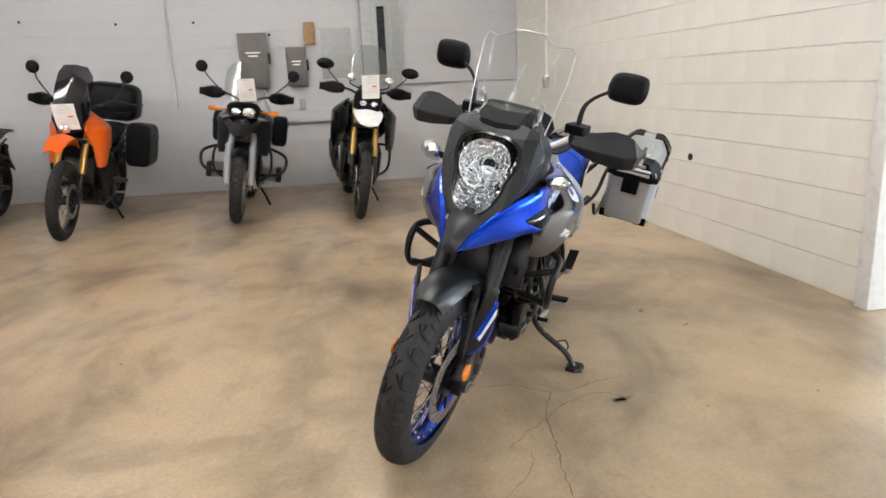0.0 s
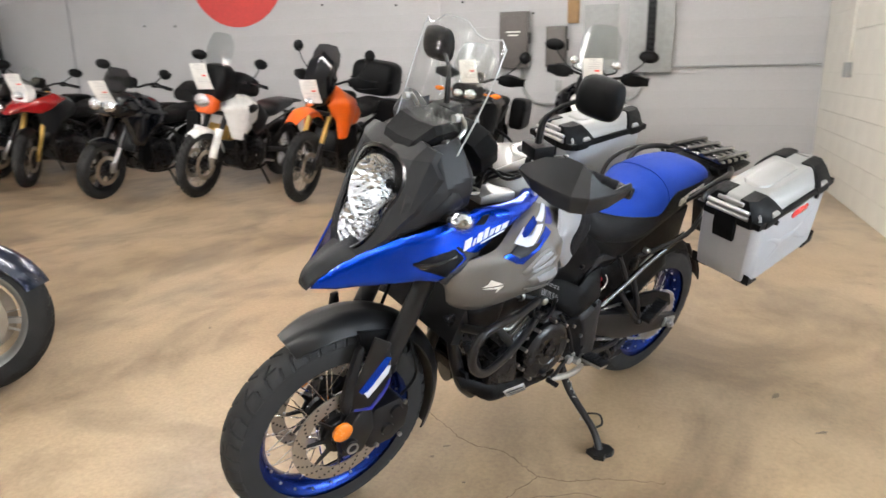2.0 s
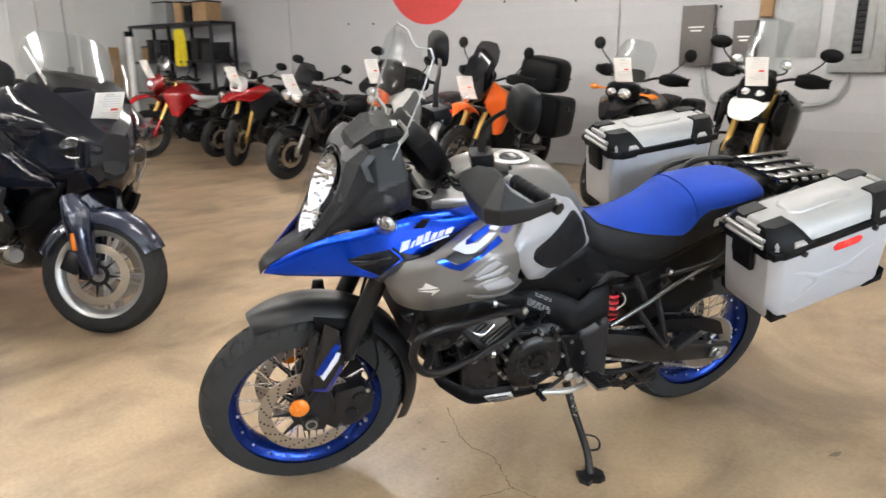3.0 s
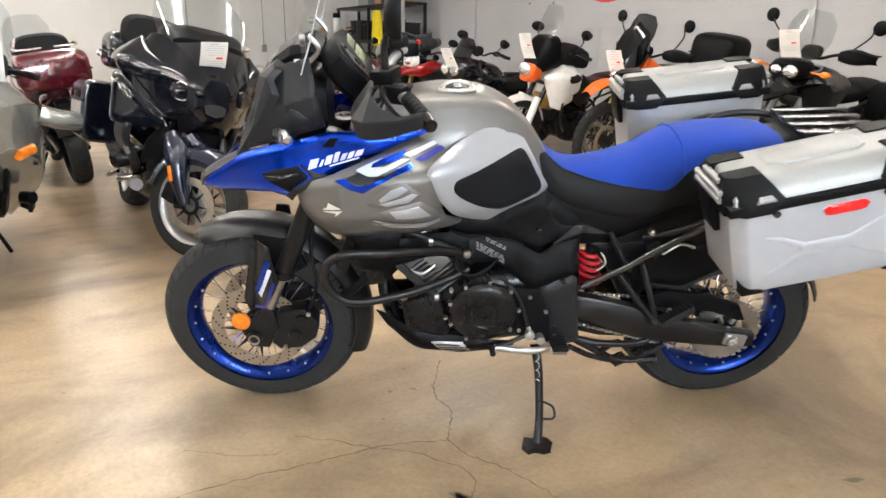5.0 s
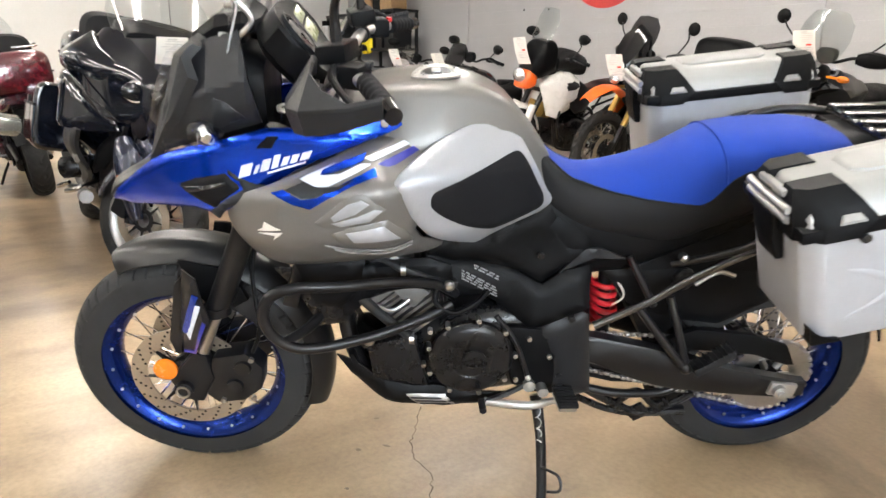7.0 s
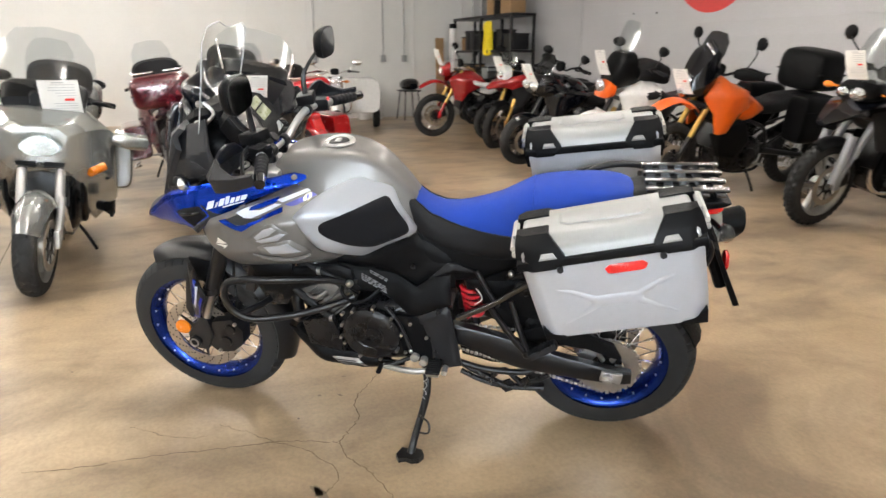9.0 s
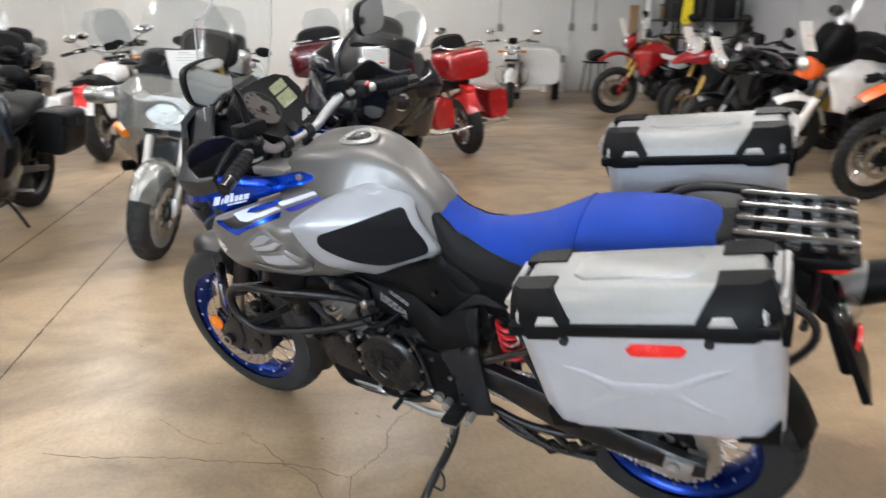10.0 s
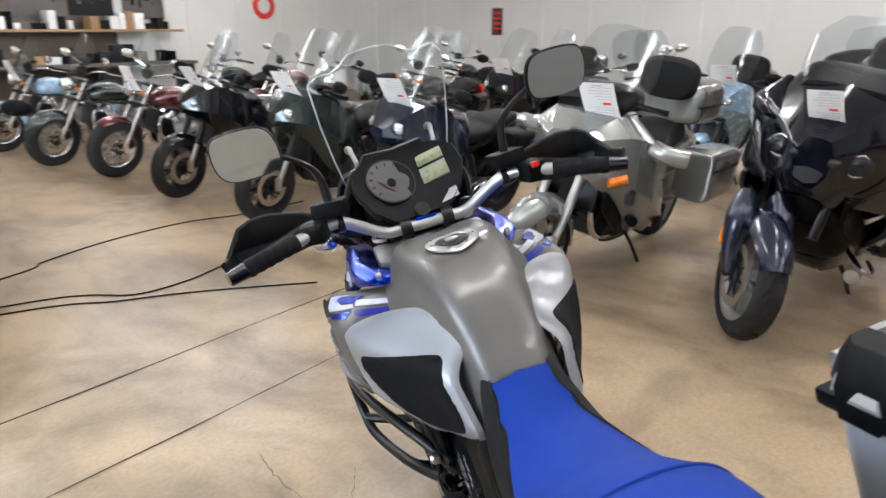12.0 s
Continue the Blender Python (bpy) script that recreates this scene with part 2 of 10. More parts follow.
M = {
    "concrete": flat_mat("sealed concrete", concrete_nodes),
    "wall_grey": flat_mat("light grey wall paint", wall_nodes((0.47, 0.47, 0.485), 0.92)),
    "wall_white": flat_mat("white wall paint", wall_nodes((0.80, 0.78, 0.72), 0.93)),
    "wall_panel": flat_mat("off white panel", wall_nodes((0.78, 0.78, 0.76), 0.95)),
    "brown_board": flat_mat("brown board", wall_nodes((0.10, 0.078, 0.058), 0.6)),
    "ceiling": flat_mat("ceiling paint", wall_nodes((0.75, 0.74, 0.7), 0.95)),
    "joint": mat("dark joint", (0.035, 0.026, 0.018), 0.9),
    "crack": mat("dirt in a crack", (0.085, 0.060, 0.038), 0.9, var=0.4),
    "stain": mat("oil stain", (0.11, 0.083, 0.056), 0.4, var=0.4),
    "red_paint": mat("red sign paint", (0.55, 0.045, 0.04), 0.5),
    "rubber": mat("tyre rubber", (0.022, 0.022, 0.0225), 0.58, var=0.3, spec=0.18, bump=0.25, bscale=300, rvar=0.2),
    "grip": mat("grip rubber", (0.008, 0.008, 0.0095), 0.7, spec=0.10, bump=0.5, bscale=500),
    "blue_anod": mat("blue anodised rim", (0.003, 0.022, 0.18), 0.26, 0.85, var=0.03, rvar=0.02, coat=0.15),
    "blue_paint": mat("blue paint", (0.0, 0.045, 0.52), 0.22, 0.85, var=0.03, rvar=0.01, coat=0.35, spec=0.3),
    "blue_deep": mat("dark blue decal", (0.005, 0.012, 0.22), 0.3, 0.1, coat=0.8),
    "blue_seat": mat("blue seat cover", (0.004, 0.031, 0.25), 0.72, var=0.08, bump=0.35, bscale=900, sheen=0.03, spec=0.18),
    "seat_black": mat("black seat cover", (0.011, 0.011, 0.012), 0.6, var=0.2, spec=0.15, bump=0.5, bscale=420, rvar=0.15),
    "grey_paint": mat("grey metallic paint", (0.125, 0.119, 0.113), 0.42, 0.45, var=0.07, scale=300, coat=0.25),
    "silver_paint": mat("silver paint", (0.29, 0.30, 0.325), 0.38, 0.35, var=0.05, scale=300, coat=0.3),
    "black_plastic": mat("matt black plastic", (0.0032, 0.0034, 0.0040), 0.42, var=0.2, spec=0.10, bump=0.25, bscale=700),
    "dark_plastic": mat("dark grey plastic", (0.0125, 0.013, 0.0148), 0.36, var=0.15, spec=0.22, bump=0.2, bscale=700),
    "black_gloss": mat("black gloss paint", (0.0035, 0.004, 0.006), 0.07, 0.0, var=0.2, coat=0.25, spec=0.4),
    "black_metal": mat("black coated metal", (0.007, 0.007, 0.008), 0.30, 0.0, var=0.25, spec=0.3, rvar=0.03, bump=0.05),
    "engine_black": mat("black engine casting", (0.006, 0.006, 0.007), 0.26, 0.0, var=0.3, spec=0.30, rvar=0.05, bump=0.10, bscale=260),
    "alu": mat("brushed aluminium", (0.46, 0.46, 0.455), 0.36, 0.85, var=0.06, scale=60, bump=0.08, bscale=200),
    "alu_light": mat("pale satin aluminium", (0.70, 0.69, 0.66), 0.45, 0.5, var=0.06, scale=25),
    "case_alu": mat("blasted aluminium", (0.40, 0.415, 0.45), 0.46, 0.45, var=0.05, scale=30, bump=0.05, bscale=300),
    "lid_alu": mat("pale coated aluminium", (0.255, 0.255, 0.252), 0.40, 0.25, var=0.07, scale=14),
    "print_grey": mat("faint grey print", (0.22, 0.22, 0.23), 0.6),
    "can": mat("dull silencer metal", (0.14, 0.135, 0.125), 0.45, 0.6, var=0.2),
    "cast": mat("cast aluminium", (0.19, 0.19, 0.187), 0.48, 0.7, var=0.15, bump=0.3),
    "chrome": mat("chrome", (0.80, 0.80, 0.81), 0.08, 1.0, var=0.04),
    "steel": mat("steel", (0.45, 0.45, 0.45), 0.3, 1.0, var=0.15),
    "disc": mat("brake disc steel", (0.40, 0.35, 0.29), 0.36, 0.85, var=0.12),
    "gold": mat("gold fork tube", (0.50, 0.33, 0.10), 0.28, 0.9, var=0.1),
    "red_spring": mat("red spring enamel", (0.42, 0.012, 0.02), 0.3, coat=0.6),
    "red_plastic": mat("red reflector plastic", (0.60, 0.012, 0.012), 0.2, coat=0.8),
    "amber": mat("amber reflector plastic", (0.62, 0.16, 0.006), 0.22, coat=0.8),
    "headlamp": flat_mat("faceted reflector", headlamp_nodes),
    "clear": glass("clear screen plastic", (0.97, 0.98, 0.98), 0.05),
    "touring": glass("touring screen plastic", (0.90, 0.92, 0.93), 0.20, 0.10),
    "smoke": glass("smoked screen plastic", (0.35, 0.35, 0.36), 0.12),
    "haze": glass("hazy screen plastic", (0.86, 0.88, 0.88), 0.22, 0.12),
    "lens": glass("lamp lens", (0.97, 0.98, 1.0), 0.02, 0.08),
    "mirror": mat("mirror glass", (0.46, 0.48, 0.48), 0.03, 1.0, var=0.01, rvar=0.02),
    "rack_gloss": mat("black gloss rack lacquer", (0.006, 0.006, 0.007), 0.16, 0.0, var=0.2, coat=1.0, spec=0.6),
    "edge_plastic": mat("polished edge of clear plastic", (0.42, 0.44, 0.46), 0.15, 0.0, var=0.1, coat=0.6),
    # pale blue reflections on black mudguard and fork shrouds, put into the colour
    "tinted_black": mat("black paint, tinted for pale reflections", (0.010, 0.014, 0.034), 0.20, 0.3, var=0.15, coat=0.6),
    "satin_black": mat("satin black plastic", (0.007, 0.0072, 0.008), 0.34, 0.0, var=0.15, rvar=0.04, spec=0.35, bump=0.06, bscale=700),
    "dial": mat("grey brown dial face", (0.030, 0.026, 0.025), 0.4, var=0.1),
    "lcd": mat("grey green display", (0.17, 0.185, 0.105), 0.25, var=0.05),
    "paper": mat("white paper", (0.80, 0.80, 0.78), 0.7, var=0.03),
    "ink": mat("grey print", (0.52, 0.52, 0.53), 0.8),
    "red_ink": mat("red print", (0.75, 0.05, 0.04), 0.7),
    "white": mat("white gloss paint", (0.76, 0.76, 0.75), 0.25, var=0.04, coat=0.6),
    "white_decal": mat("white decal", (0.50, 0.54, 0.62), 0.35, var=0.04),
    "orange": mat("orange plastic", (0.66, 0.098, 0.003), 0.33, var=0.08, coat=0.4),
    "red_gloss": mat("red gloss paint", (0.32, 0.006, 0.009), 0.2, 0.1, coat=1.0),
    "maroon": mat("maroon gloss paint", (0.085, 0.006, 0.012), 0.18, 0.2, coat=1.0),
    "silver_green": mat("pale silver green paint", (0.31, 0.32, 0.31), 0.20, 0.7, var=0.05, scale=200, coat=0.6),
    "dark_blue": mat("dark blue grey paint", (0.010, 0.013, 0.026), 0.14, 0.2, coat=0.5),
    "night_paint": mat("blue black paint", (0.003, 0.004, 0.008), 0.05, 0.0, var=0.2, coat=0.25, spec=0.35),
    "dark_green": mat("dark green grey paint", (0.012, 0.019, 0.018), 0.16, 0.2, coat=0.5),
    "light_blue": mat("pale blue paint", (0.30, 0.45, 0.60), 0.22, 0.3, coat=1.0),
    "panel_grey": mat("grey enclosure paint", (0.30, 0.31, 0.31), 0.45, 0.2),
    "box_brown": mat("grey brown enclosure paint", (0.10, 0.09, 0.085), 0.5, 0.2),
    "yellow": mat("yellow cloth", (0.75, 0.60, 0.01), 0.7),
    "cardboard": mat("brown cardboard", (0.32, 0.20, 0.10), 0.8, var=0.15),
    "tube_glow": lamp_mat("fluorescent tube", (1.0, 0.95, 0.88), 84.0),
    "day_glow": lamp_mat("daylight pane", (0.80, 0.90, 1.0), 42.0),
}


# ---- mesh helpers ----
def part(name, bm, material, parent=None, label="", angle=38):
    """One mesh object of a bmesh, under its thing."""
    bmesh.ops.recalc_face_normals(bm, faces=bm.faces)
    me = bpy.data.meshes.new(name)
    bm.to_mesh(me)
    bm.free()
    me.materials.append(M[material] if isinstance(material, str) else material)
    for p in me.polygons:
        p.use_smooth = True
    me.set_sharp_from_angle(angle=radians(angle))
    ob = new(name, me)
    ob.parent = parent
    if label:
        tagged(ob, label)
    return ob


def thing(name, m, label, category, group=""):
    ob = new(name)
    ob.empty_display_size = 0.1
    ob.matrix_world = m
    return tagged(ob, label, category, group)


def loft(bm, rings, caps=True, wrap=True):
    vs = [[bm.verts.new(p) for p in r] for r in rings]
    n = len(vs[0])
    for a, b in zip(vs, vs[1:]):
        for k in range(n if wrap else n - 1):
            bm.faces.new((a[k], a[(k + 1) % n], b[(k + 1) % n], b[k]))
    if caps and wrap:
        bm.faces.new(vs[0])
        bm.faces.new(list(reversed(vs[-1])))
    return bm


def spline(pts, sub, closed=False):
    """Catmull-Rom through points of any dimension."""
    P = [np.array(p, float) for p in pts]
    n, out = len(P), []
    for i in range(n if closed else n - 1):
        if closed:
            a, b, c, d = P[i - 1], P[i], P[(i + 1) % n], P[(i + 2) % n]
        else:
            a, b, c, d = P[max(i - 1, 0)], P[i], P[i + 1], P[min(i + 2, n - 1)]
        for k in range(sub):
            t = k / sub
            out.append(0.5 * (2 * b + (c - a) * t + (2 * a - 5 * b + 4 * c - d) * t * t + (3 * b - a - 3 * c + d) * t ** 3))
    if not closed:
        out.append(P[-1])
    return out


def tube(bm, pts, r, n=8, sub=5, closed=False):
    """A bent tube; r may be a list, one radius a point."""
    rr = r if isinstance(r, (list, tuple)) else [r] * len(pts)
    Q = spline([(*p, q) for p, q in zip(pts, rr)], sub if len(pts) > 2 or isinstance(r, (list, tuple)) else 1, closed)
    C = [Vector(q[:3]) for q in Q]
    up, rings = None, []
    for i, c in enumerate(C):
        d = (C[(i + 1) % len(C)] - C[i - 1]) if closed else (C[min(i + 1, len(C) - 1)] - C[max(i - 1, 0)])
        d.normalize()
        if up is None:
            up = d.orthogonal()
        up = (up - d * up.dot(d)).normalized()
        s = d.cross(up)
        rings.append([c + (up * math.cos(2 * math.pi * k / n) + s * math.sin(2 * math.pi * k / n)) * Q[i][3] for k in range(n)])
    if closed:
        rings.append(rings[0])
        loft(bm, rings, False)
        bmesh.ops.remove_doubles(bm, verts=bm.verts, dist=1e-5)
    else:
        loft(bm, rings)
    return bm


def lathe(bm, prof, c=(0, 0, 0), n=32, axis="y", a0=0.0, a1=360.0, shut=False):
    """Turns a profile of (radius, along) about an axis through c. shut: the profile is a closed loop."""
    full = abs(a1 - a0) >= 359.9
    m = n if full else n + 1
    rows = []
    for r, h in prof:
        row = []
        for k in range(m):
            a = radians(a0 + (a1 - a0) * k / n)
            u, v = r * math.cos(a), r * math.sin(a)
            p = {"y": (u, h, v), "x": (h, u, v), "z": (u, v, h)}[axis]
            row.append(bm.verts.new(Vector(p) + Vector(c)))
        rows.append(row)
    pairs = list(zip(rows, rows[1:])) + ([(rows[-1], rows[0])] if shut else [])
    for a, b in pairs:
        for k in range(n):
            q = (a[k], a[(k + 1) % m], b[(k + 1) % m], b[k])
            if len(set(q)) == 4:
                bm.faces.new(q)
    if not shut and full:
        for row in (rows[0], rows[-1]):
            bm.faces.new(row)
    return bm


def box(bm, size, loc=(0, 0, 0), rot=(0, 0, 0), bevel=0.0, seg=2):
    m = Matrix.LocRotScale(Vector(loc), Euler([radians(a) for a in rot]), Vector(size))
    vs = bmesh.ops.create_cube(bm, size=1.0, matrix=m)["verts"]
    if bevel:
        es = list({e for v in vs for e in v.link_edges})
        bmesh.ops.bevel(bm, geom=es, offset=bevel, segments=seg, profile=0.6, affect="EDGES")
    return bm


def ball(bm, r, loc=(0, 0, 0), rot=(0, 0, 0), u=16, v=10):
    s = (r, r, r) if isinstance(r, (int, float)) else r
    bmesh.ops.create_uvsphere(bm, u_segments=u, v_segments=v, radius=1.0, matrix=Matrix.LocRotScale(Vector(loc), Euler([radians(a) for a in rot]), Vector(s)))
    return bm


def rod(bm, a, b, r, n=12, r2=None):
    """A straight round bar from a to b."""
    a, b = Vector(a), Vector(b)
    d = (b - a).normalized()
    u = d.orthogonal().normalized()
    s = d.cross(u)
    ring = lambda c, q: [c + (u * math.cos(2 * math.pi * k / n) + s * math.sin(2 * math.pi * k / n)) * q for k in range(n)]
    return loft(bm, [ring(a, r), ring(b, r if r2 is None else r2)])


def prism(bm, poly, y0, y1, bevel=0.0, seg=2):
    """A plate with an outline in x and z, from y0 to y1."""
    a = [bm.verts.new((x, y0, z)) for x, z in poly]
    b = [bm.verts.new((x, y1, z)) for x, z in poly]
    n = len(poly)
    fs = [bm.faces.new(a), bm.faces.new(list(reversed(b)))]
    for k in range(n):
        fs.append(bm.faces.new((a[k], b[k], b[(k + 1) % n], a[(k + 1) % n])))
    if bevel:
        es = list({e for f in fs for e in f.edges})
        bmesh.ops.bevel(bm, geom=es, offset=bevel, segments=seg, profile=0.6, affect="EDGES")
    return bm


def seg_dist(p, poly):
    best = 9.0
    for (ax, az), (bx, bz) in zip(poly, poly[1:] + poly[:1]):
        dx, dz = bx - ax, bz - az
        t = max(0.0, min(1.0, ((p[0] - ax) * dx + (p[1] - az) * dz) / (dx * dx + dz * dz + 1e-12)))
        best = min(best, math.hypot(p[0] - ax - t * dx, p[1] - az - t * dz))
    return best


def skin(bm, outline, yf, thick=0.006, step=0.02, sub=4, roll=0.02, drop=0.012, side=1, bend=None):
    """A shaped body panel: an outline in x and z, its y from yf(x, z), its rim rolled inwards. sub 0 keeps the corners sharp."""
    poly = [tuple(p) for p in (spline(outline, sub, True) if sub else outline)]
    t = bmesh.new()
    f = t.faces.new([t.verts.new((x, 0, z)) for x, z in poly])
    f.normal_update()
    bmesh.ops.triangulate(t, faces=[f])
    xs, zs = [p[0] for p in poly], [p[1] for p in poly]
    for lo, hi, no in ((min(xs), max(xs), (1, 0, 0)), (min(zs), max(zs), (0, 0, 1))):
        for k in range(1, int((hi - lo) / step) + 1):
            q = lo + k * step
            bmesh.ops.bisect_plane(t, geom=t.verts[:] + t.edges[:] + t.faces[:], plane_co=tuple(q * c for c in no), plane_no=no)
    bmesh.ops.remove_doubles(t, verts=t.verts, dist=0.0008)
    for v in t.verts:
        x, z = v.co.x, v.co.z
        d = min(1.0, seg_dist((x, z), poly) / roll) if roll else 1.0
        y = yf(x, z) - drop * (1 - d) ** 2
        v.co = (x, side * y, z)
        if bend:
            v.co = bend(v.co)
    top = [[v.co.copy() for v in f.verts] for f in t.faces]
    bound = [[v.co.copy() for v in e.verts] for e in t.edges if len(e.link_faces) == 1]
    t.free()
    off = Vector((0, -side * thick, 0))
    for cs in top:
        bm.faces.new([bm.verts.new(c) for c in cs])
        bm.faces.new([bm.verts.new(c + off) for c in reversed(cs)])
    for a, b in bound:
        bm.faces.new([bm.verts.new(c) for c in (a, b, b + off, a + off)])
    bmesh.ops.remove_doubles(bm, verts=bm.verts, dist=0.0005)
    return bm


def blob(bm, stations, sub=4, n=24, keep=None):
    """A rounded body along x. Stations: x, middle y, low z, high z, half width, squareness (2 round, 6 boxy)."""
    rings = []
    for x, yc, lo, hi, w, p in spline(stations, sub):
        ring = []
        for k in range(n):
            a = 2 * math.pi * (k + 0.5) / n
            c, s = math.cos(a), math.sin(a)
            e = 2.0 / max(p, 1.0)
            ring.append(Vector((x, yc + w * math.copysign(abs(c) ** e, c), (lo + hi) / 2 + (hi - lo) / 2 * math.copysign(abs(s) ** e, s))))
        rings.append(ring)
    loft(bm, rings)
    if keep:
        bmesh.ops.delete(bm, geom=[f for f in bm.faces if not keep(f.calc_center_median())], context="FACES")
    return bm


def both(fn):
    """Calls fn(side) for the left (+1) and the right (-1)."""
    return [fn(s) for s in (1, -1)]


def bars(bm, x0, z0, w, h, n, yf, side=1, slope=0.0, thick=0.002, seed=1):
    """Rows of short plain bars that stand in for small print."""
    rnd = random.Random(seed)
    for i in range(n):
        z = z0 - i * h / n
        x = x0
        while x > x0 - w * (0.75 + 0.25 * rnd.random()):
            l = rnd.uniform(0.006, 0.02)
            zz = z + slope * (x0 - x)
            y = side * yf(x, zz)
            prism(bm, [(x, zz), (x - l, zz + slope * l), (x - l, zz + slope * l - h / n * 0.55), (x, zz - h / n * 0.55)], y, y + side * thick)
            x -= l + 0.004
    return bm


# ---- the room ----
def setting(name, bm, material, label="", parent=None):
    ob = part(name, bm, material, parent, label, 30)
    return tagged(ob, kind="structure") if parent is None else ob


B = bmesh.new()
box(B, (XE2 - XW + 1.0, YN - YS + 1.0, 0.2), ((XW + XE2) / 2, (YN + YS) / 2, -0.1))
setting("floor", B, "concrete", "stained tan sealed concrete floor with soft gloss")
B = bmesh.new()
box(B, (XE2 - XW + 1.0, YN - YS + 1.0, 0.2), ((XW + XE2) / 2, (YN + YS) / 2, CEIL + 0.1))
setting("ceiling", B, "ceiling", "off-white painted ceiling")
B = bmesh.new()
box(B, (XE + 0.3 - XW, 0.2, CEIL), ((XE + 0.3 + XW) / 2, YN + 0.1 + 0.012, CEIL / 2))
wall_n = setting("wall_north", B, "wall_grey", "light grey painted block wall")
B = bmesh.new()
box(B, (0.24, YN - 3.72, CEIL), (XE + 0.12 + 0.012, (YN + 3.72) / 2, CEIL / 2))
wall_e = setting("wall_east", B, "wall_white", "white painted block wall")
B = bmesh.new()
box(B, (0.2, YN - YS + 0.4, CEIL), (XW - 0.1, (YN + YS) / 2, CEIL / 2))
setting("wall_west", B, "wall_panel", "off-white panelled wall")
B = bmesh.new()
box(B, (XE2 - XW + 0.4, 0.2, CEIL), ((XE2 + XW) / 2, YS - 0.1, CEIL / 2))
setting("wall_south", B, "wall_panel", "off-white wall")
B = bmesh.new()
box(B, (XE2 - XE - 0.24, 0.2, CEIL), ((XE2 + XE + 0.24) / 2, 3.82, CEIL / 2))
setting("wall_recess", B, "wall_white", "white wall beside the loading bay")
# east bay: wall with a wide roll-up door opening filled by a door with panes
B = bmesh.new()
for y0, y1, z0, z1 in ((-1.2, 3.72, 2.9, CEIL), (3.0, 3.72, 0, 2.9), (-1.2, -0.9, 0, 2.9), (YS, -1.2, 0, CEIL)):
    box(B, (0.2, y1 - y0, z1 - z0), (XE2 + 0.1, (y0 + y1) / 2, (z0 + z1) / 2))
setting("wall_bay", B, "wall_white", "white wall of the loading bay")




# ---- motorcycle parts shared by all motorcycles ----
def tyre_mesh(bm, R, rim, w, n=160, tread="road", crown=0.55):
    """A tyre about y, with grooves or knobs cut into the crown."""
    prof = []
    h = R - rim
    m = 72 if tread == "angled" else 24
    for k in range(m + 1):
        a = math.pi * k / m
        y = -w / 2 * math.cos(a) * (1.0 if 0.15 < k / m < 0.85 else 0.96)
        r = rim + h * (math.sin(a) ** crown if 0 < k < m else 0.0)
        prof.append((r, y, math.sin(a)))
    rows = []
    for r, y, s in prof:
        row = []
        for k in range(n):
            a = 2 * math.pi * k / n
            cut = 0.0
            if s > 0.45:
                if tread == "road":
                    ph = (k / n * 20 + abs(y) / w * 2.4 + (0.5 if y > 0 else 0)) % 1.0
                    if ph < 0.19 and 0.07 < abs(y) / w:
                        cut = 0.009
                    ph2 = (k / n * 20 - abs(y) / w * 1.2) % 1.0
                    if ph2 < 0.17 and abs(y) / w < 0.16:
                        cut = 0.009
                elif tread == "angled":
                    q, turn = y / w, k / n * 24
                    # bent grooves from the middle outwards, and a second set from there to the shoulders
                    near = (turn + 1.9 * abs(q) + (0.5 if q > 0 else 0)) % 1.0
                    outer = (turn + 0.38 + 0.62 * (abs(q) - 0.2) + (0.5 if q > 0 else 0)) % 1.0
                    sipe = (turn + 0.80 + 0.62 * (abs(q) - 0.2) + (0.5 if q > 0 else 0)) % 1.0
                    link = (turn + 0.38 + (0.5 if q > 0 else 0)) % 1.0
                    if near < 0.085 and 0.02 < abs(q) < 0.2 or outer < 0.085 and 0.2 <= abs(q) or sipe < 0.07 and 0.25 < abs(q) < 0.44 or link < 0.5 and 0.185 < abs(q) < 0.21:
                        cut = 0.006
                elif tread == "knob":
                    gx = (k / n * 34 + (0.5 if abs(y) / w > 0.2 else 0)) % 1.0
                    cut = 0.011 if gx < 0.38 or 0.15 < abs(y) / w < 0.21 else 0.0
                elif tread == "cruise":
                    if (k / n * 26 + abs(y) / w * 1.5) % 1.0 < 0.15 and abs(y) / w > 0.1:
                        cut = 0.005
            row.append(bm.verts.new(((r - cut) * math.cos(a), y, (r - cut) * math.sin(a))))
        rows.append(row)
    for a, b in zip(rows, rows[1:]):
        for k in range(n):
            bm.faces.new((a[k], a[(k + 1) % n], b[(k + 1) % n], b[k]))
    return bm


MESHES = {}


def kept(key, name, fn, material, parent, label="", angle=38):
    """A part whose mesh is built once and shared by alike parts."""
    if key not in MESHES:
        b = bmesh.new()
        fn(b)
        ob = part(name, b, material, parent, label, angle)
        MESHES[key] = ob.data
        return ob
    ob = new(name, MESHES[key])
    ob.parent = parent
    return tagged(ob, label) if label else ob


def rim_mesh(bm, r, w, lip=0.016):
    lathe(bm, [(r - 0.004, -w / 2), (r + 0.006, -w / 2), (r + 0.006, -w / 2 + 0.008), (r - 0.012, -w / 2 + 0.014), (r - 0.03, -w / 6), (r - 0.03, w / 6), (r - 0.012, w / 2 - 0.014),
               (r + 0.006, w / 2 - 0.008), (r + 0.006, w / 2), (r - 0.004, w / 2), (r - lip - 0.006, w / 2 - 0.012), (r - 0.038, w / 6), (r - 0.04, 0), (r - 0.038, -w / 6), (r - lip - 0.006, -w / 2 + 0.012)], n=72, shut=True)


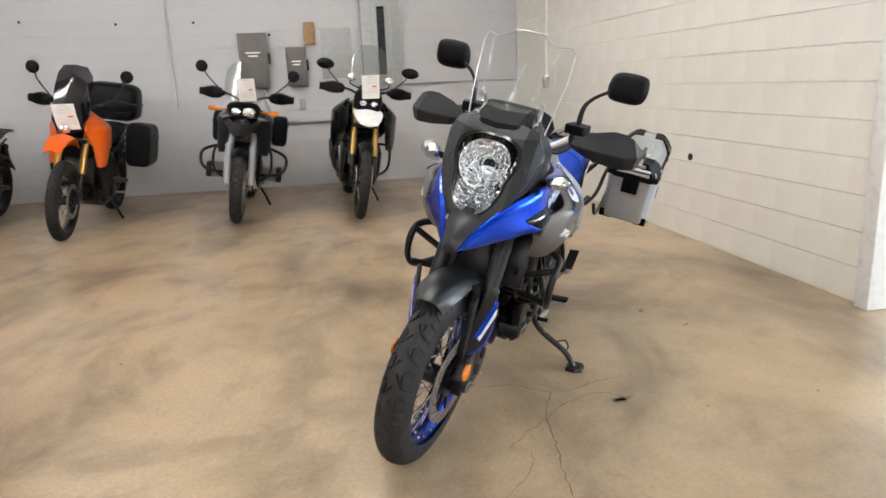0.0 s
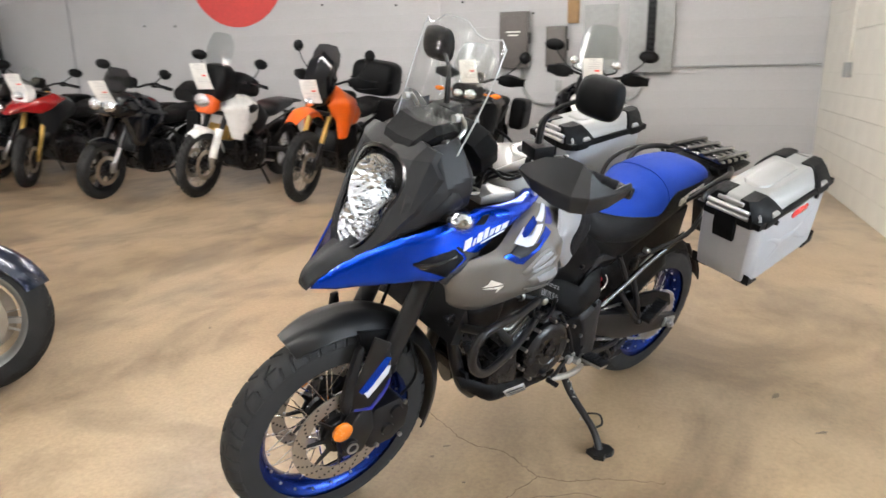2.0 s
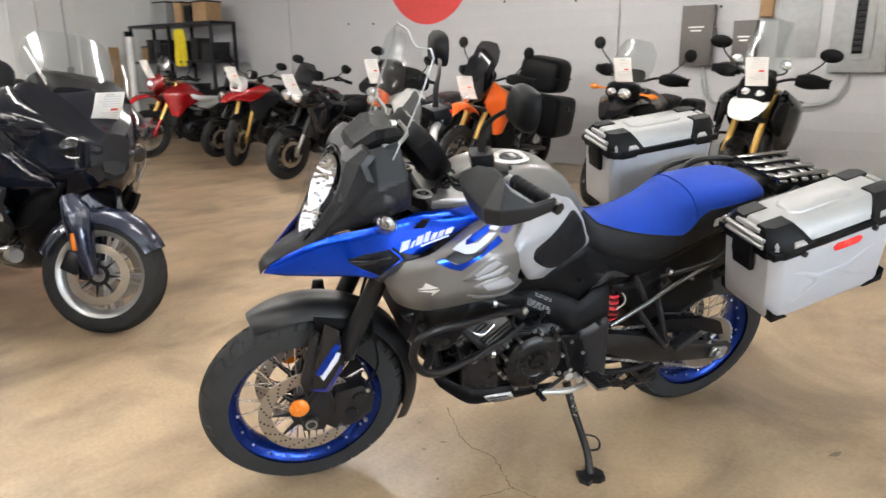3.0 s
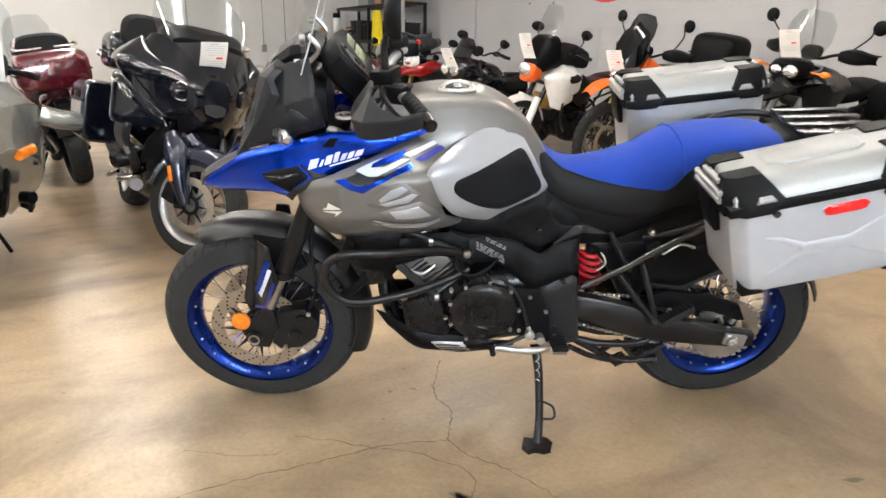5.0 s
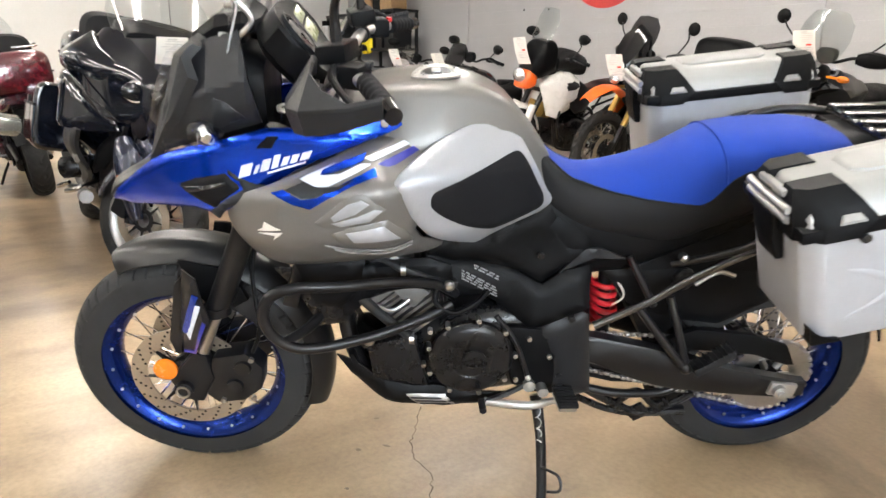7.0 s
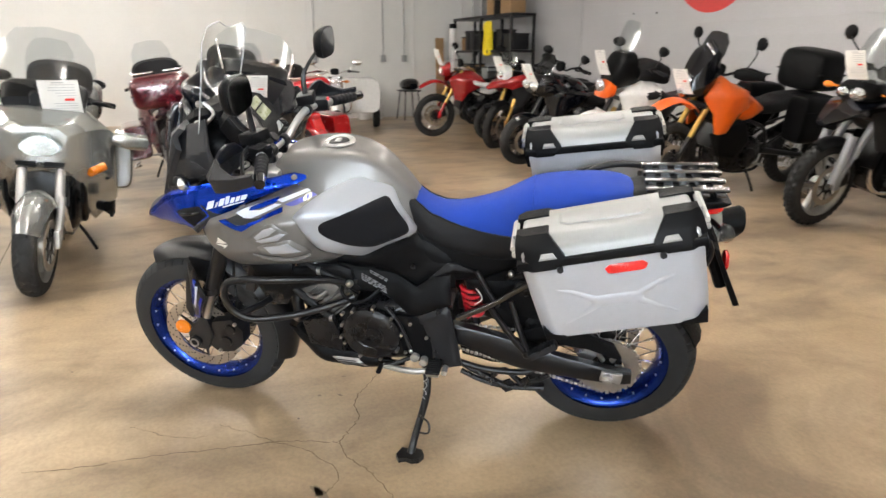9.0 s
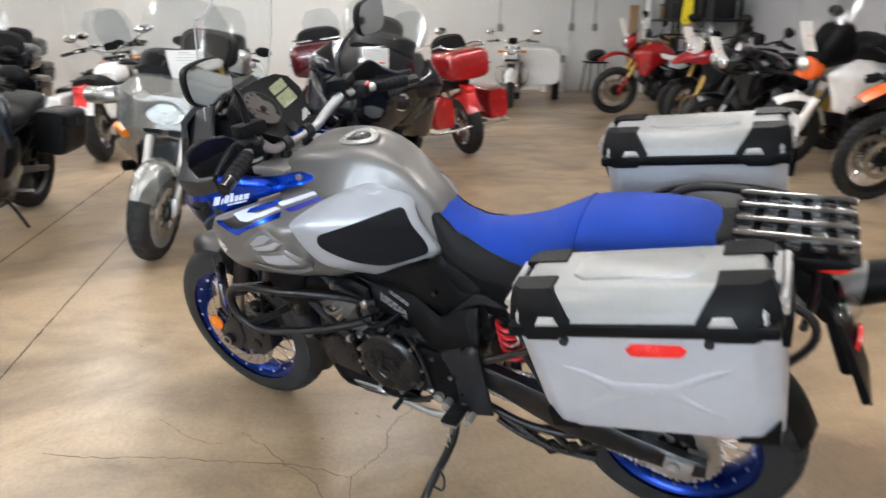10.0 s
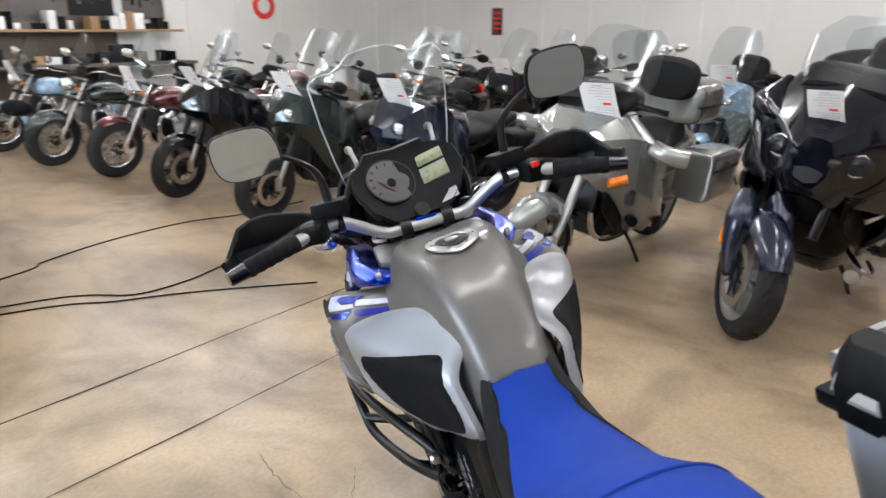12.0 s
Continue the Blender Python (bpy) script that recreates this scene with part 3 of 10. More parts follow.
def spokes_mesh(bm, r, n=40, hub=0.045, hw=0.045):
    for k in range(n):
        s = 1 if k % 2 else -1
        a = 2 * math.pi * k / n
        b = a + (0.55 if (k // 2) % 2 else -0.55)
        rod(bm, (hub * math.cos(b), s * hw, hub * math.sin(b)), ((r - 0.034) * math.cos(a), s * 0.012, (r - 0.034) * math.sin(a)), 0.0021, 5)


def cast_mesh(bm, r, n=5, w=0.07, fat=0.024, twin=True):
    """A cast star with a hub, in one piece: arms that taper outwards, in pairs or single."""
    out, cut = r - 0.032, r * 0.30
    line = []
    for k in range(n):
        a = 2 * math.pi * k / n
        half = fat / out
        if twin:
            for c in (-0.16, 0.16):
                line += [(a + c * 0.45 - half * 1.6, cut), (a + c - half * 0.75, out), (a + c + half * 0.75, out), (a + c * 0.45 + half * 1.6, cut)]
        else:
            line += [(a - half * 2.2, cut), (a - half * 0.7, out), (a + half * 0.7, out), (a + half * 2.2, cut)]
    line.sort(key=lambda q: q[0])
    rows = []
    for rr, y in ((0.016, -w * 0.75), (0.045, -w * 0.75), (0.052, -0.022), (None, -0.018), (None, 0.018), (0.052, 0.022), (0.045, w * 0.75), (0.016, w * 0.75)):
        rows.append([Vector(((rr or q) * math.cos(a), y, (rr or q) * math.sin(a))) for a, q in line])
    loft(bm, rows + [rows[0]], False)
    bmesh.ops.remove_doubles(bm, verts=bm.verts, dist=1e-5)


def finned(b, lx, ly, z0, z1, n):
    """A finned block in one piece."""
    rings = []
    for k in range(n):
        a, e = z0 + (z1 - z0) * k / n, z0 + (z1 - z0) * (k + 0.5) / n
        for z, q in ((a, 1.0), (e, 1.0), (e, 0.84), (z0 + (z1 - z0) * (k + 1) / n, 0.84)):
            rings.append([Vector((lx / 2 * q * x, ly / 2 * q * y, z)) for x, y in ((1, -1), (1, 1), (-1, 1), (-1, -1))])
    loft(b, rings)


def disc_mesh(bm, r, r0):
    """A brake disc, about y."""
    lathe(bm, [(r0, -0.0025), (r, -0.0025), (r, 0.0025), (r0, 0.0025)], n=64, shut=True)


def drilling_mesh(bm, r, r0):
    """The dark bores of a drilled disc."""
    for k in range(72):
        a = 2 * math.pi * k / 72
        q = r0 + (r - r0) * (0.16 + 0.23 * (k % 4))
        for s in (-1, 1):
            lathe(bm, [(0.0002, s * 0.0027), (0.0036, s * 0.0027), (0.0036, s * 0.0031), (0.0002, s * 0.0031)], (q * math.cos(a), 0, q * math.sin(a)), 7)


def carrier_mesh(b, r):
    """A star of eight arms on a ring, in one piece."""
    n, ring = 48, []
    for y in (-0.004, 0.004):
        ring.append([b.verts.new((rr * math.cos(a), y, rr * math.sin(a))) for a, rr in [(2 * math.pi * k / n, (r - 0.034) if k % 6 == 0 else r * 0.36) for k in range(n)]])
        ring.append([b.verts.new((0.035 * math.cos(2 * math.pi * k / n), y, 0.035 * math.sin(2 * math.pi * k / n))) for k in range(n)])
    o0, i0, o1, i1 = ring
    for k in range(n):
        j = (k + 1) % n
        for q in ((o0[k], o0[j], i0[j], i0[k]), (o1[k], o1[j], i1[j], i1[k]), (o0[k], o0[j], o1[j], o1[k]), (i0[k], i0[j], i1[j], i1[k])):
            b.faces.new(q)


def wheel(parent, name, c, R, rim, w, style, rim_mat, hub_mat, tread="road", disc=None, n=160, steer=0.0, key="", tyre_label=""):
    """A wheel with its tyre, rim, spokes and brake discs, one level under the machine."""
    wh = kept((key, "hub", rim, style, hub_mat), name, lambda b: (lathe(b, [(0.01, -0.085), (0.03, -0.085), (0.032, -0.06), (0.058, -0.055), (0.058, -0.04), (0.036, -0.03), (0.036, 0.03), (0.058, 0.04), (0.058, 0.055), (0.032, 0.06), (0.03, 0.085), (0.01, 0.085)], n=28)) if style == "spoke" else cast_mesh(b, rim, *((5, 0.07, 0.022, True) if style == "cast" else (10, 0.06, 0.011, False))), hub_mat, parent)
    wh.matrix_basis = Matrix.Translation(c) @ pose(0, 0, 0, 0, 0, steer)
    kept(("tyre", R, rim, w, tread, n), "tyre", lambda b: tyre_mesh(b, R, rim, w, n, tread), "rubber", wh, tyre_label)
    kept(("rim", rim, w, rim_mat), "rim", lambda b: rim_mesh(b, rim + 0.006, w * 0.82), rim_mat, wh)
    if style == "spoke":
        kept(("spokes", rim), "spokes", lambda b: spokes_mesh(b, rim), "chrome", wh)
    if disc:
        r, ys = disc
        for y in ys:
            d = kept(("disc", r), "brake_disc", lambda b: disc_mesh(b, r, r - 0.042), "disc", wh)
            d.location = (0, y, 0)
            if key == "main":
                h = tagged(kept(("drilling", r), "drilling", lambda b: drilling_mesh(b, r, r - 0.042), "grip", wh), kind="stuff")
                h.location = (0, y, 0)
            k = kept(("carrier", r), "disc_carrier", lambda b: carrier_mesh(b, r), "black_metal", wh)
            k.location = (0, y, 0)
    return wh


# ---- the blue and grey touring enduro motorcycle ----
BIKE = pose(1.428, 3.517, 0, -14.34, 0, -122.69)
bike = thing("motorcycle", BIKE, "blue and grey adventure motorcycle with aluminium cases on its side stand", "motorcycle", "motorcycles on show")
FA, RA = (0.778, 0, 0.328), (-0.777, 0, 0.320)
STEER = -3.6


def sm(a, b, x):
    t = max(0.0, min(1.0, (x - a) / (b - a)))
    return t * t * (3 - 2 * t)


# what turns with the handlebar, and what keeps its drawn height; the other body parts flare upwards away from the middle
TURNS = {"fork_tube", "fork_slider", "fork_foot", "axle_nut", "fork_reflector", "brake_calliper", "calliper_bolts", "brake_hose", "fork_guard", "guard_stripe", "front_mudguard", "fork_brace", "handlebar", "bar_clamp", "top_yoke", "fork_cap", "stem_nut",
         "grip", "bar_end", "switch_block", "control_cable", "mirror_clamp", "fluid_reservoir", "lever", "hand_guard", "mirror_stem", "mirror"}
KEEP = TURNS - {"fork_guard", "guard_stripe", "front_mudguard", "fork_brace"} | {"nipple_ring", "swing_arm", "axle_block", "rear_sprocket", "drive_chain", "chain_guard", "tyre_hugger", "side_stand", "silencer", "silencer_cap", "exhaust_header", "shock_absorber",
                                                                                 "suspension_link", "inner_mudguard", "grab_rail", "case_carrier", "luggage_rack", "tail_lamp", "seat", "side_case", "vent_hose", "windscreen", "radiator_cover", "link_bracket", "rear_shield"}
AXIS = Matrix.Translation((0.36, 0, 1.05)) @ Matrix.Rotation(radians(STEER), 4, Vector((-0.383, 0, 0.924))) @ Matrix.Translation((-0.36, 0, -1.05))


def P(name, bm, material, parent=None, label="", angle=38):
    """A part of the blue machine."""
    shape(name, bm)
    return part(name, bm, material, parent or bike, label, angle)


def sub_part(owner, name, bm, material, parent, label="", angle=38):
    """A piece of one of its parts, which takes the same shape."""
    shape(owner, bm)
    return part(name, bm, material, parent, label, angle)


def shape(name, bm):
    if name not in KEEP:
        for v in bm.verts:
            v.co.z += 0.02 * v.co.z + 0.15 * min(abs(v.co.y), 0.3)
    if name in TURNS:
        bmesh.ops.transform(bm, matrix=AXIS, verts=bm.verts)


N = bmesh.new

fw = wheel(bike, "front_wheel", AXIS @ Vector(FA), 0.328, 0.2413, 0.112, "spoke", "blue_anod", "black_metal", "angled", (0.155, (0.074, -0.074)), 900, STEER, "main", "black road tyre with angled grooves")
wheel(bike, "rear_wheel", RA, 0.320, 0.2159, 0.150, "spoke", "blue_anod", "black_metal", "angled", (0.13, (-0.085,)), 900, 0, "main", "wide black road tyre")
B = N()
for k in range(20):
    a = 2 * math.pi * k / 20
    for s in (-1, 1):
        ball(B, 0.0045, (FA[0] + 0.218 * math.cos(a), s * 0.034, FA[2] + 0.218 * math.sin(a)), u=6, v=4)
        ball(B, 0.0045, (RA[0] + 0.192 * math.cos(a), s * 0.045, RA[2] + 0.192 * math.sin(a)), u=6, v=4)
tagged(P("nipple_ring", B, "steel"), kind="stuff")

# front fork
FORK = lambda z: 0.769 - 0.415 * (z - 0.325)
for s in (1, -1):
    B = N()
    rod(B, (FORK(1.02), s * 0.103, 1.02), (FORK(0.555), s * 0.103, 0.555), 0.0285, 18)
    lathe(B, [(0.0285, -0.012), (0.033, -0.012), (0.033, 0.012), (0.0285, 0.012)], (FORK(0.56), s * 0.103, 0.56), 18, "z")
    P("fork_tube", B, "black_metal")
    B = N()
    rod(B, (FORK(0.57), s * 0.103, 0.57), (FORK(0.36), s * 0.103, 0.36), 0.0165, 16)
    P("fork_slider", B, "steel", label="bare steel fork slider")
    B = N()
    prism(B, [(0.80, 0.29), (0.735, 0.285), (0.70, 0.36), (0.712, 0.43), (0.745, 0.44), (0.775, 0.40), (0.81, 0.355)], s * 0.086, s * 0.124, 0.008)
    lathe(B, [(0.008, 0), (0.024, 0), (0.024, s * 0.012), (0.016, s * 0.014), (0.008, s * 0.014)], (FA[0], s * 0.124, FA[2]), 18)
    P("fork_foot", B, "black_metal")
    B = N()
    lathe(B, [(0.0135, 0), (0.0185, 0), (0.0185, s * 0.004), (0.0135, s * 0.004)], (FA[0], s * 0.139, FA[2]), 20, shut=True)
    P("axle_nut", B, "steel")
    B = N()
    lathe(B, [(0.002, s * 0.131), (0.03, s * 0.131), (0.03, s * 0.139), (0.024, s * 0.142), (0.002, s * 0.144)], (0.813, 0, 0.396), 24)
    P("fork_reflector", B, "amber", label="round amber reflector")
    # calliper behind the slider
    B = N()
    prism(B, [(0.70, 0.42), (0.615, 0.435), (0.575, 0.39), (0.582, 0.325), (0.63, 0.285), (0.70, 0.275), (0.735, 0.31)], s * 0.052, s * 0.118, 0.010)
    for q in ((0.625, 0.392), (0.65, 0.335)):
        lathe(B, [(0.002, s * 0.118), (0.022, s * 0.118), (0.02, s * 0.126), (0.002, s * 0.127)], (q[0], 0, q[1]), 16)
    P("brake_calliper", B, "black_metal", label="black four-piston brake calliper")
    B = N()
    for q in ((0.60, 0.42), (0.605, 0.30), (0.685, 0.29)):
        lathe(B, [(0.001, s * 0.118), (0.007, s * 0.118), (0.007, s * 0.127), (0.001, s * 0.128)], (q[0], 0, q[1]), 8)
    tagged(P("calliper_bolts", B, "steel"), kind="stuff")
    B = N()
    tube(B, [(0.60, s * 0.10, 0.43), (0.57, s * 0.12, 0.52), (0.585, s * 0.07, 0.66), (0.54, s * 0.04, 0.85)], 0.0055, 8)
    P("brake_hose", B, "black_plastic")
    # fork guard: a bent plate with a stripe
    g = [(0.732, 0.652), (0.696, 0.636), (0.688, 0.567), (0.678, 0.519), (0.696, 0.479), (0.735, 0.417), (0.772, 0.405), (0.768, 0.48), (0.748, 0.575)]
    B = N()
    skin(B, g, lambda x, z: 0.160 - 0.70 * max(0.0, x - 0.70) - 0.25 * max(0.0, 0.70 - x), 0.006, 0.015, 0, 0.012, 0.006, s)
    prism(B, [(0.752, 0.618), (0.768, 0.60), (0.804, 0.44), (0.792, 0.397), (0.772, 0.40), (0.776, 0.44), (0.742, 0.60)], s * 0.082, s * 0.106, 0.006)
    P("fork_guard", B, "satin_black")
    B = N()
    skin(B, [(0.704, 0.566), (0.692, 0.564), (0.700, 0.542), (0.739, 0.458), (0.749, 0.474), (0.731, 0.500)], lambda x, z: 0.162 - 0.70 * max(0.0, x - 0.70) - 0.25 * max(0.0, 0.70 - x), 0.004, 0.03, 0, 0, 0, s)
    P("guard_stripe", B, "white_decal")
    B = N()
    skin(B, [(0.708, 0.596), (0.692, 0.590), (0.703, 0.568), (0.742, 0.478), (0.755, 0.470), (0.761, 0.478), (0.730, 0.548)], lambda x, z: 0.162 - 0.70 * max(0.0, x - 0.70) - 0.25 * max(0.0, 0.70 - x), 0.004, 0.03, 0, 0, 0, s)
    P("guard_stripe", B, "blue_paint")
    B = N()
    skin(B, [(0.692, 0.522), (0.686, 0.513), (0.727, 0.421), (0.768, 0.410), (0.767, 0.417), (0.731, 0.429)], lambda x, z: 0.162 - 0.70 * max(0.0, x - 0.70) - 0.25 * max(0.0, 0.70 - x), 0.004, 0.03, 0, 0, 0, s)
    P("guard_stripe", B, "blue_deep")

# front mudguard: a crowned arc about the axle
B = N()
rings = []
for k in range(41):
    a = radians(62 + (200 - 62) * k / 40)
    w = 0.050 + 0.030 * math.sqrt(sm(60, 84, math.degrees(a))) - 0.012 * sm(150, 200, math.degrees(a))
    R0 = 0.360 + 0.014 * math.sin((a - radians(62)) * 1.1)
    out = []
    for j in range(13):
        u = -1 + 2 * j / 12
        r = R0 - 0.050 * abs(u) ** 2.6
        out.append(Vector((FA[0] + r * math.cos(a), u * w, FA[2] + r * math.sin(a))))
    for j in range(13):
        u = 1 - 2 * j / 12
        r = R0 - 0.004 - 0.050 * abs(u) ** 2.6
        out.append(Vector((FA[0] + r * math.cos(a), u * (w - 0.003), FA[2] + r * math.sin(a))))
    rings.append(out)
loft(B, rings)
P("front_mudguard", B, "satin_black", label="black satin front mudguard")
B = N()
for s in (1, -1):
    prism(B, [(0.76, 0.655), (0.64, 0.635), (0.60, 0.55), (0.68, 0.50), (0.735, 0.58)], s * 0.066, s * 0.084, 0.004)
rod(B, (0.66, -0.103, 0.60), (0.66, 0.103, 0.60), 0.012)
P("fork_brace", B, "black_plastic")

# beak: grey ridge between two blue flanks
B = N()
ridge = [(0.902, 0.816, 0.022), (0.886, 0.838, 0.032), (0.845, 0.865, 0.044), (0.80, 0.886, 0.055), (0.755, 0.902, 0.064)]
rings = []
for x, z, w in [tuple(q) for q in spline(ridge, 4)]:
    r = [Vector((x, w * u, z + 0.016 * (1 - abs(u)) - 0.004 * u * u)) for u in (-1, -0.75, -0.4, 0, 0.4, 0.75, 1)]
    r += [Vector((x, w * u, z - 0.014)) for u in (0.96, 0, -0.96)]
    rings.append(r)
loft(B, rings)
P("beak", B, "dark_plastic", label="dark grey textured beak")


def blue_y(x, z):
    base = 0.026 + 0.166 * sm(0.96, 0.56, x) + 0.02 * sm(0.56, 0.3, x)
    return base + 0.030 * sm(0.98, 0.84, z) * sm(0.9, 0.6, x) - 0.05 * sm(0.985, 1.03, z) - 0.045 * sm(0.42, 0.2, x)


FLANK = [(0.894, 0.808), (0.880, 0.832), (0.830, 0.872), (0.765, 0.918), (0.715, 0.944), (0.64, 0.967), (0.555, 0.989), (0.50, 1.002), (0.40, 1.005), (0.33, 1.010), (0.264, 1.022), (0.215, 1.034), (0.188, 1.024), (0.24, 0.998), (0.309, 0.974), (0.399, 0.942), (0.446, 0.920), (0.488, 0.896), (0.512, 0.882), (0.540, 0.866), (0.585, 0.838), (0.606, 0.826), (0.665, 0.834), (0.735, 0.822), (0.84, 0.804)]
for s in (1, -1):
    B = N()
    skin(B, FLANK, blue_y, 0.006, 0.010, 0, 0.018, 0.010, s)
    P("flank_panel", B, "blue_paint", label="glossy blue flank panel")
    B = N()
    skin(B, [(0.582, 0.926), (0.548, 0.905), (0.500, 0.890), (0.545, 0.866), (0.590, 0.838), (0.606, 0.818), (0.625, 0.832), (0.592, 0.862), (0.552, 0.884), (0.560, 0.898), (0.590, 0.918)], lambda x, z: blue_y(x, z) + 0.004, 0.016, 0.012, 0, 0.008, 0.006, s)
    P("intake_frame", B, "dark_plastic")
    B = N()
    skin(B, [(0.705, 0.884), (0.652, 0.906), (0.585, 0.922), (0.562, 0.901), (0.545, 0.886), (0.566, 0.872), (0.592, 0.854), (0.610, 0.836), (0.676, 0.862)], lambda x, z: blue_y(x, z) + 0.003, 0.010, 0.008, 0, 0.014, 0.008, s)
    P("intake", B, "black_plastic", label="black side intake with a slanting rib")
    B = N()
    skin(B, [(0.690, 0.880), (0.640, 0.886), (0.585, 0.898), (0.583, 0.892), (0.636, 0.877), (0.672, 0.868)], lambda x, z: blue_y(x, z) + 0.006, 0.006, 0.012, 0, 0.004, 0.002, s)
    P("intake_rib", B, "black_gloss")
    # plain pale shapes in place of the model lettering
    B = N()
    f = lambda x, z: blue_y(x, z) + 0.0015
    low = lambda x: 0.906 + (0.552 - x) * 0.30
    up = lambda x: 0.932 + (0.552 - x) * 0.26
    # plain slanting blocks that run up the panel
    for x, l, hi in ((0.556, 0.024, 1.0), (0.526, 0.008, 0.7), (0.512, 0.018, 1.0), (0.489, 0.014, 1.15), (0.470, 0.014, 0.8), (0.451, 0.015, 0.8), (0.431, 0.020, 0.8)):
        top = lambda q: low(q) + (up(q) - low(q)) * hi
        skin(B, [(x - 0.005, top(x)), (x - l - 0.005, top(x - l)), (x - l + 0.003, low(x - l)), (x + 0.003, low(x))], f, 0.003, 0.012, 0, 0, 0, s)
    skin(B, [(0.50, low(0.50) - 0.003), (0.42, low(0.42) - 0.003), (0.421, low(0.42) - 0.007), (0.50, low(0.50) - 0.007)], f, 0.003, 0.012, 0, 0, 0, s)
    P("flank_decal", B, "white_decal")
    B = N()
    skin(B, [(0.520, 0.966), (0.497, 0.990), (0.474, 0.991), (0.489, 0.966)], f, 0.003, 0.010, 0, 0, 0, s)
    P("flank_louvre", B, "black_plastic")
    B = N()
    lathe(B, [(0.001, s * 0.148), (0.009, s * 0.148), (0.009, s * 0.158), (0.001, s * 0.159)], (0.262, 0, 1.012), 12)
    P("flank_bolt", B, "steel")

# headlamp and its cowl
HL = lambda u, v: Vector((0.775 - 0.095 * v - 0.9 * u * u, u, 0.886 + 0.245 * v))


def patch(bm, outline, off, step=0.015, thick=0.01, fn=HL, back=Vector((-1, 0, -0.35))):
    """A sheet with an outline in (across, up) laid over the sloping front given by fn."""
    t = bmesh.new()
    poly = [tuple(q) for q in outline]
    f = t.faces.new([t.verts.new((u, v, 0)) for u, v in poly])
    f.normal_update()
    bmesh.ops.triangulate(t, faces=[f])
    us, vs = [q[0] for q in poly], [q[1] for q in poly]
    for lo, hi, no, st in ((min(us), max(us), (1, 0, 0), step), (min(vs), max(vs), (0, 1, 0), step * 3.5)):
        for k in range(1, int((hi - lo) / st) + 1):
            bmesh.ops.bisect_plane(t, geom=t.verts[:] + t.edges[:] + t.faces[:], plane_co=tuple((lo + k * st) * c for c in no), plane_no=no)
    n = back.normalized()
    for fa in t.faces:
        cs = [fn(v.co.x, v.co.y) - n * off for v in fa.verts]
        bm.faces.new([bm.verts.new(c) for c in cs])
        bm.faces.new([bm.verts.new(c + n * thick) for c in reversed(cs)])
    for e in t.edges:
        if len(e.link_faces) == 1:
            a, b = [fn(v.co.x, v.co.y) - n * off for v in e.verts]
            bm.faces.new([bm.verts.new(c) for c in (a, b, b + n * thick, a + n * thick)])
    t.free()
    bmesh.ops.remove_doubles(bm, verts=bm.verts, dist=0.0004)
    return bm


lamp = spline([(0, 0.0), (0.046, 0.12), (0.070, 0.30), (0.076, 0.46), (0.092, 0.66), (0.084, 0.86), (0.042, 0.98), (0, 1.01), (-0.042, 0.98), (-0.084, 0.86), (-0.092, 0.66), (-0.076, 0.46), (-0.070, 0.30), (-0.046, 0.12)], 3, True)
B = N()
patch(B, lamp, 0.036, 0.012, 0.024)
hl = P("headlamp", B, "lens", label="stacked twin headlamp under a clear lens")
B = N()
for zc, r, v in ((0.66, 0.084, 0.68), (0.30, 0.068, 0.30)):
    c = HL(0, v)
    rings = []
    for k in range(9):
        q = k / 8
        rr = r * (1 - q * 0.75)
        d = 0.060 * q
        rings.append([c + Vector((0.012 - d, 0, -0.35 * d)) + Vector((-0.43 * rr * math.sin(a), rr * math.cos(a) * 1.0, rr * 0.9 * math.sin(a))) for a in [2 * math.pi * j / 28 for j in range(28)]])
    loft(B, rings, caps=False)
    bmesh.ops.create_circle(B, cap_ends=True, segments=12, radius=r * 0.26, matrix=Matrix.Translation(c + Vector((-0.068, 0, -0.02))) @ pose(0, 0, 0, 0, 65, 0))
sub_part("headlamp", "reflector", B, "headlamp", hl, "faceted bright headlamp reflector", 20)
B = N()
patch(B, [(q[0] * 1.0, q[1]) for q in lamp], -0.052, 0.02, 0.004)
sub_part("headlamp", "lamp_shell", B, "headlamp", hl)
for zc, r in ((0.66, 0.016), (0.30, 0.014)):
    B = N()
    ball(B, (0.02, r, r), HL(0, zc) + Vector((-0.04, 0, -0.01)), u=12, v=8)
    sub_part("headlamp", "bulb", B, "lens", hl)

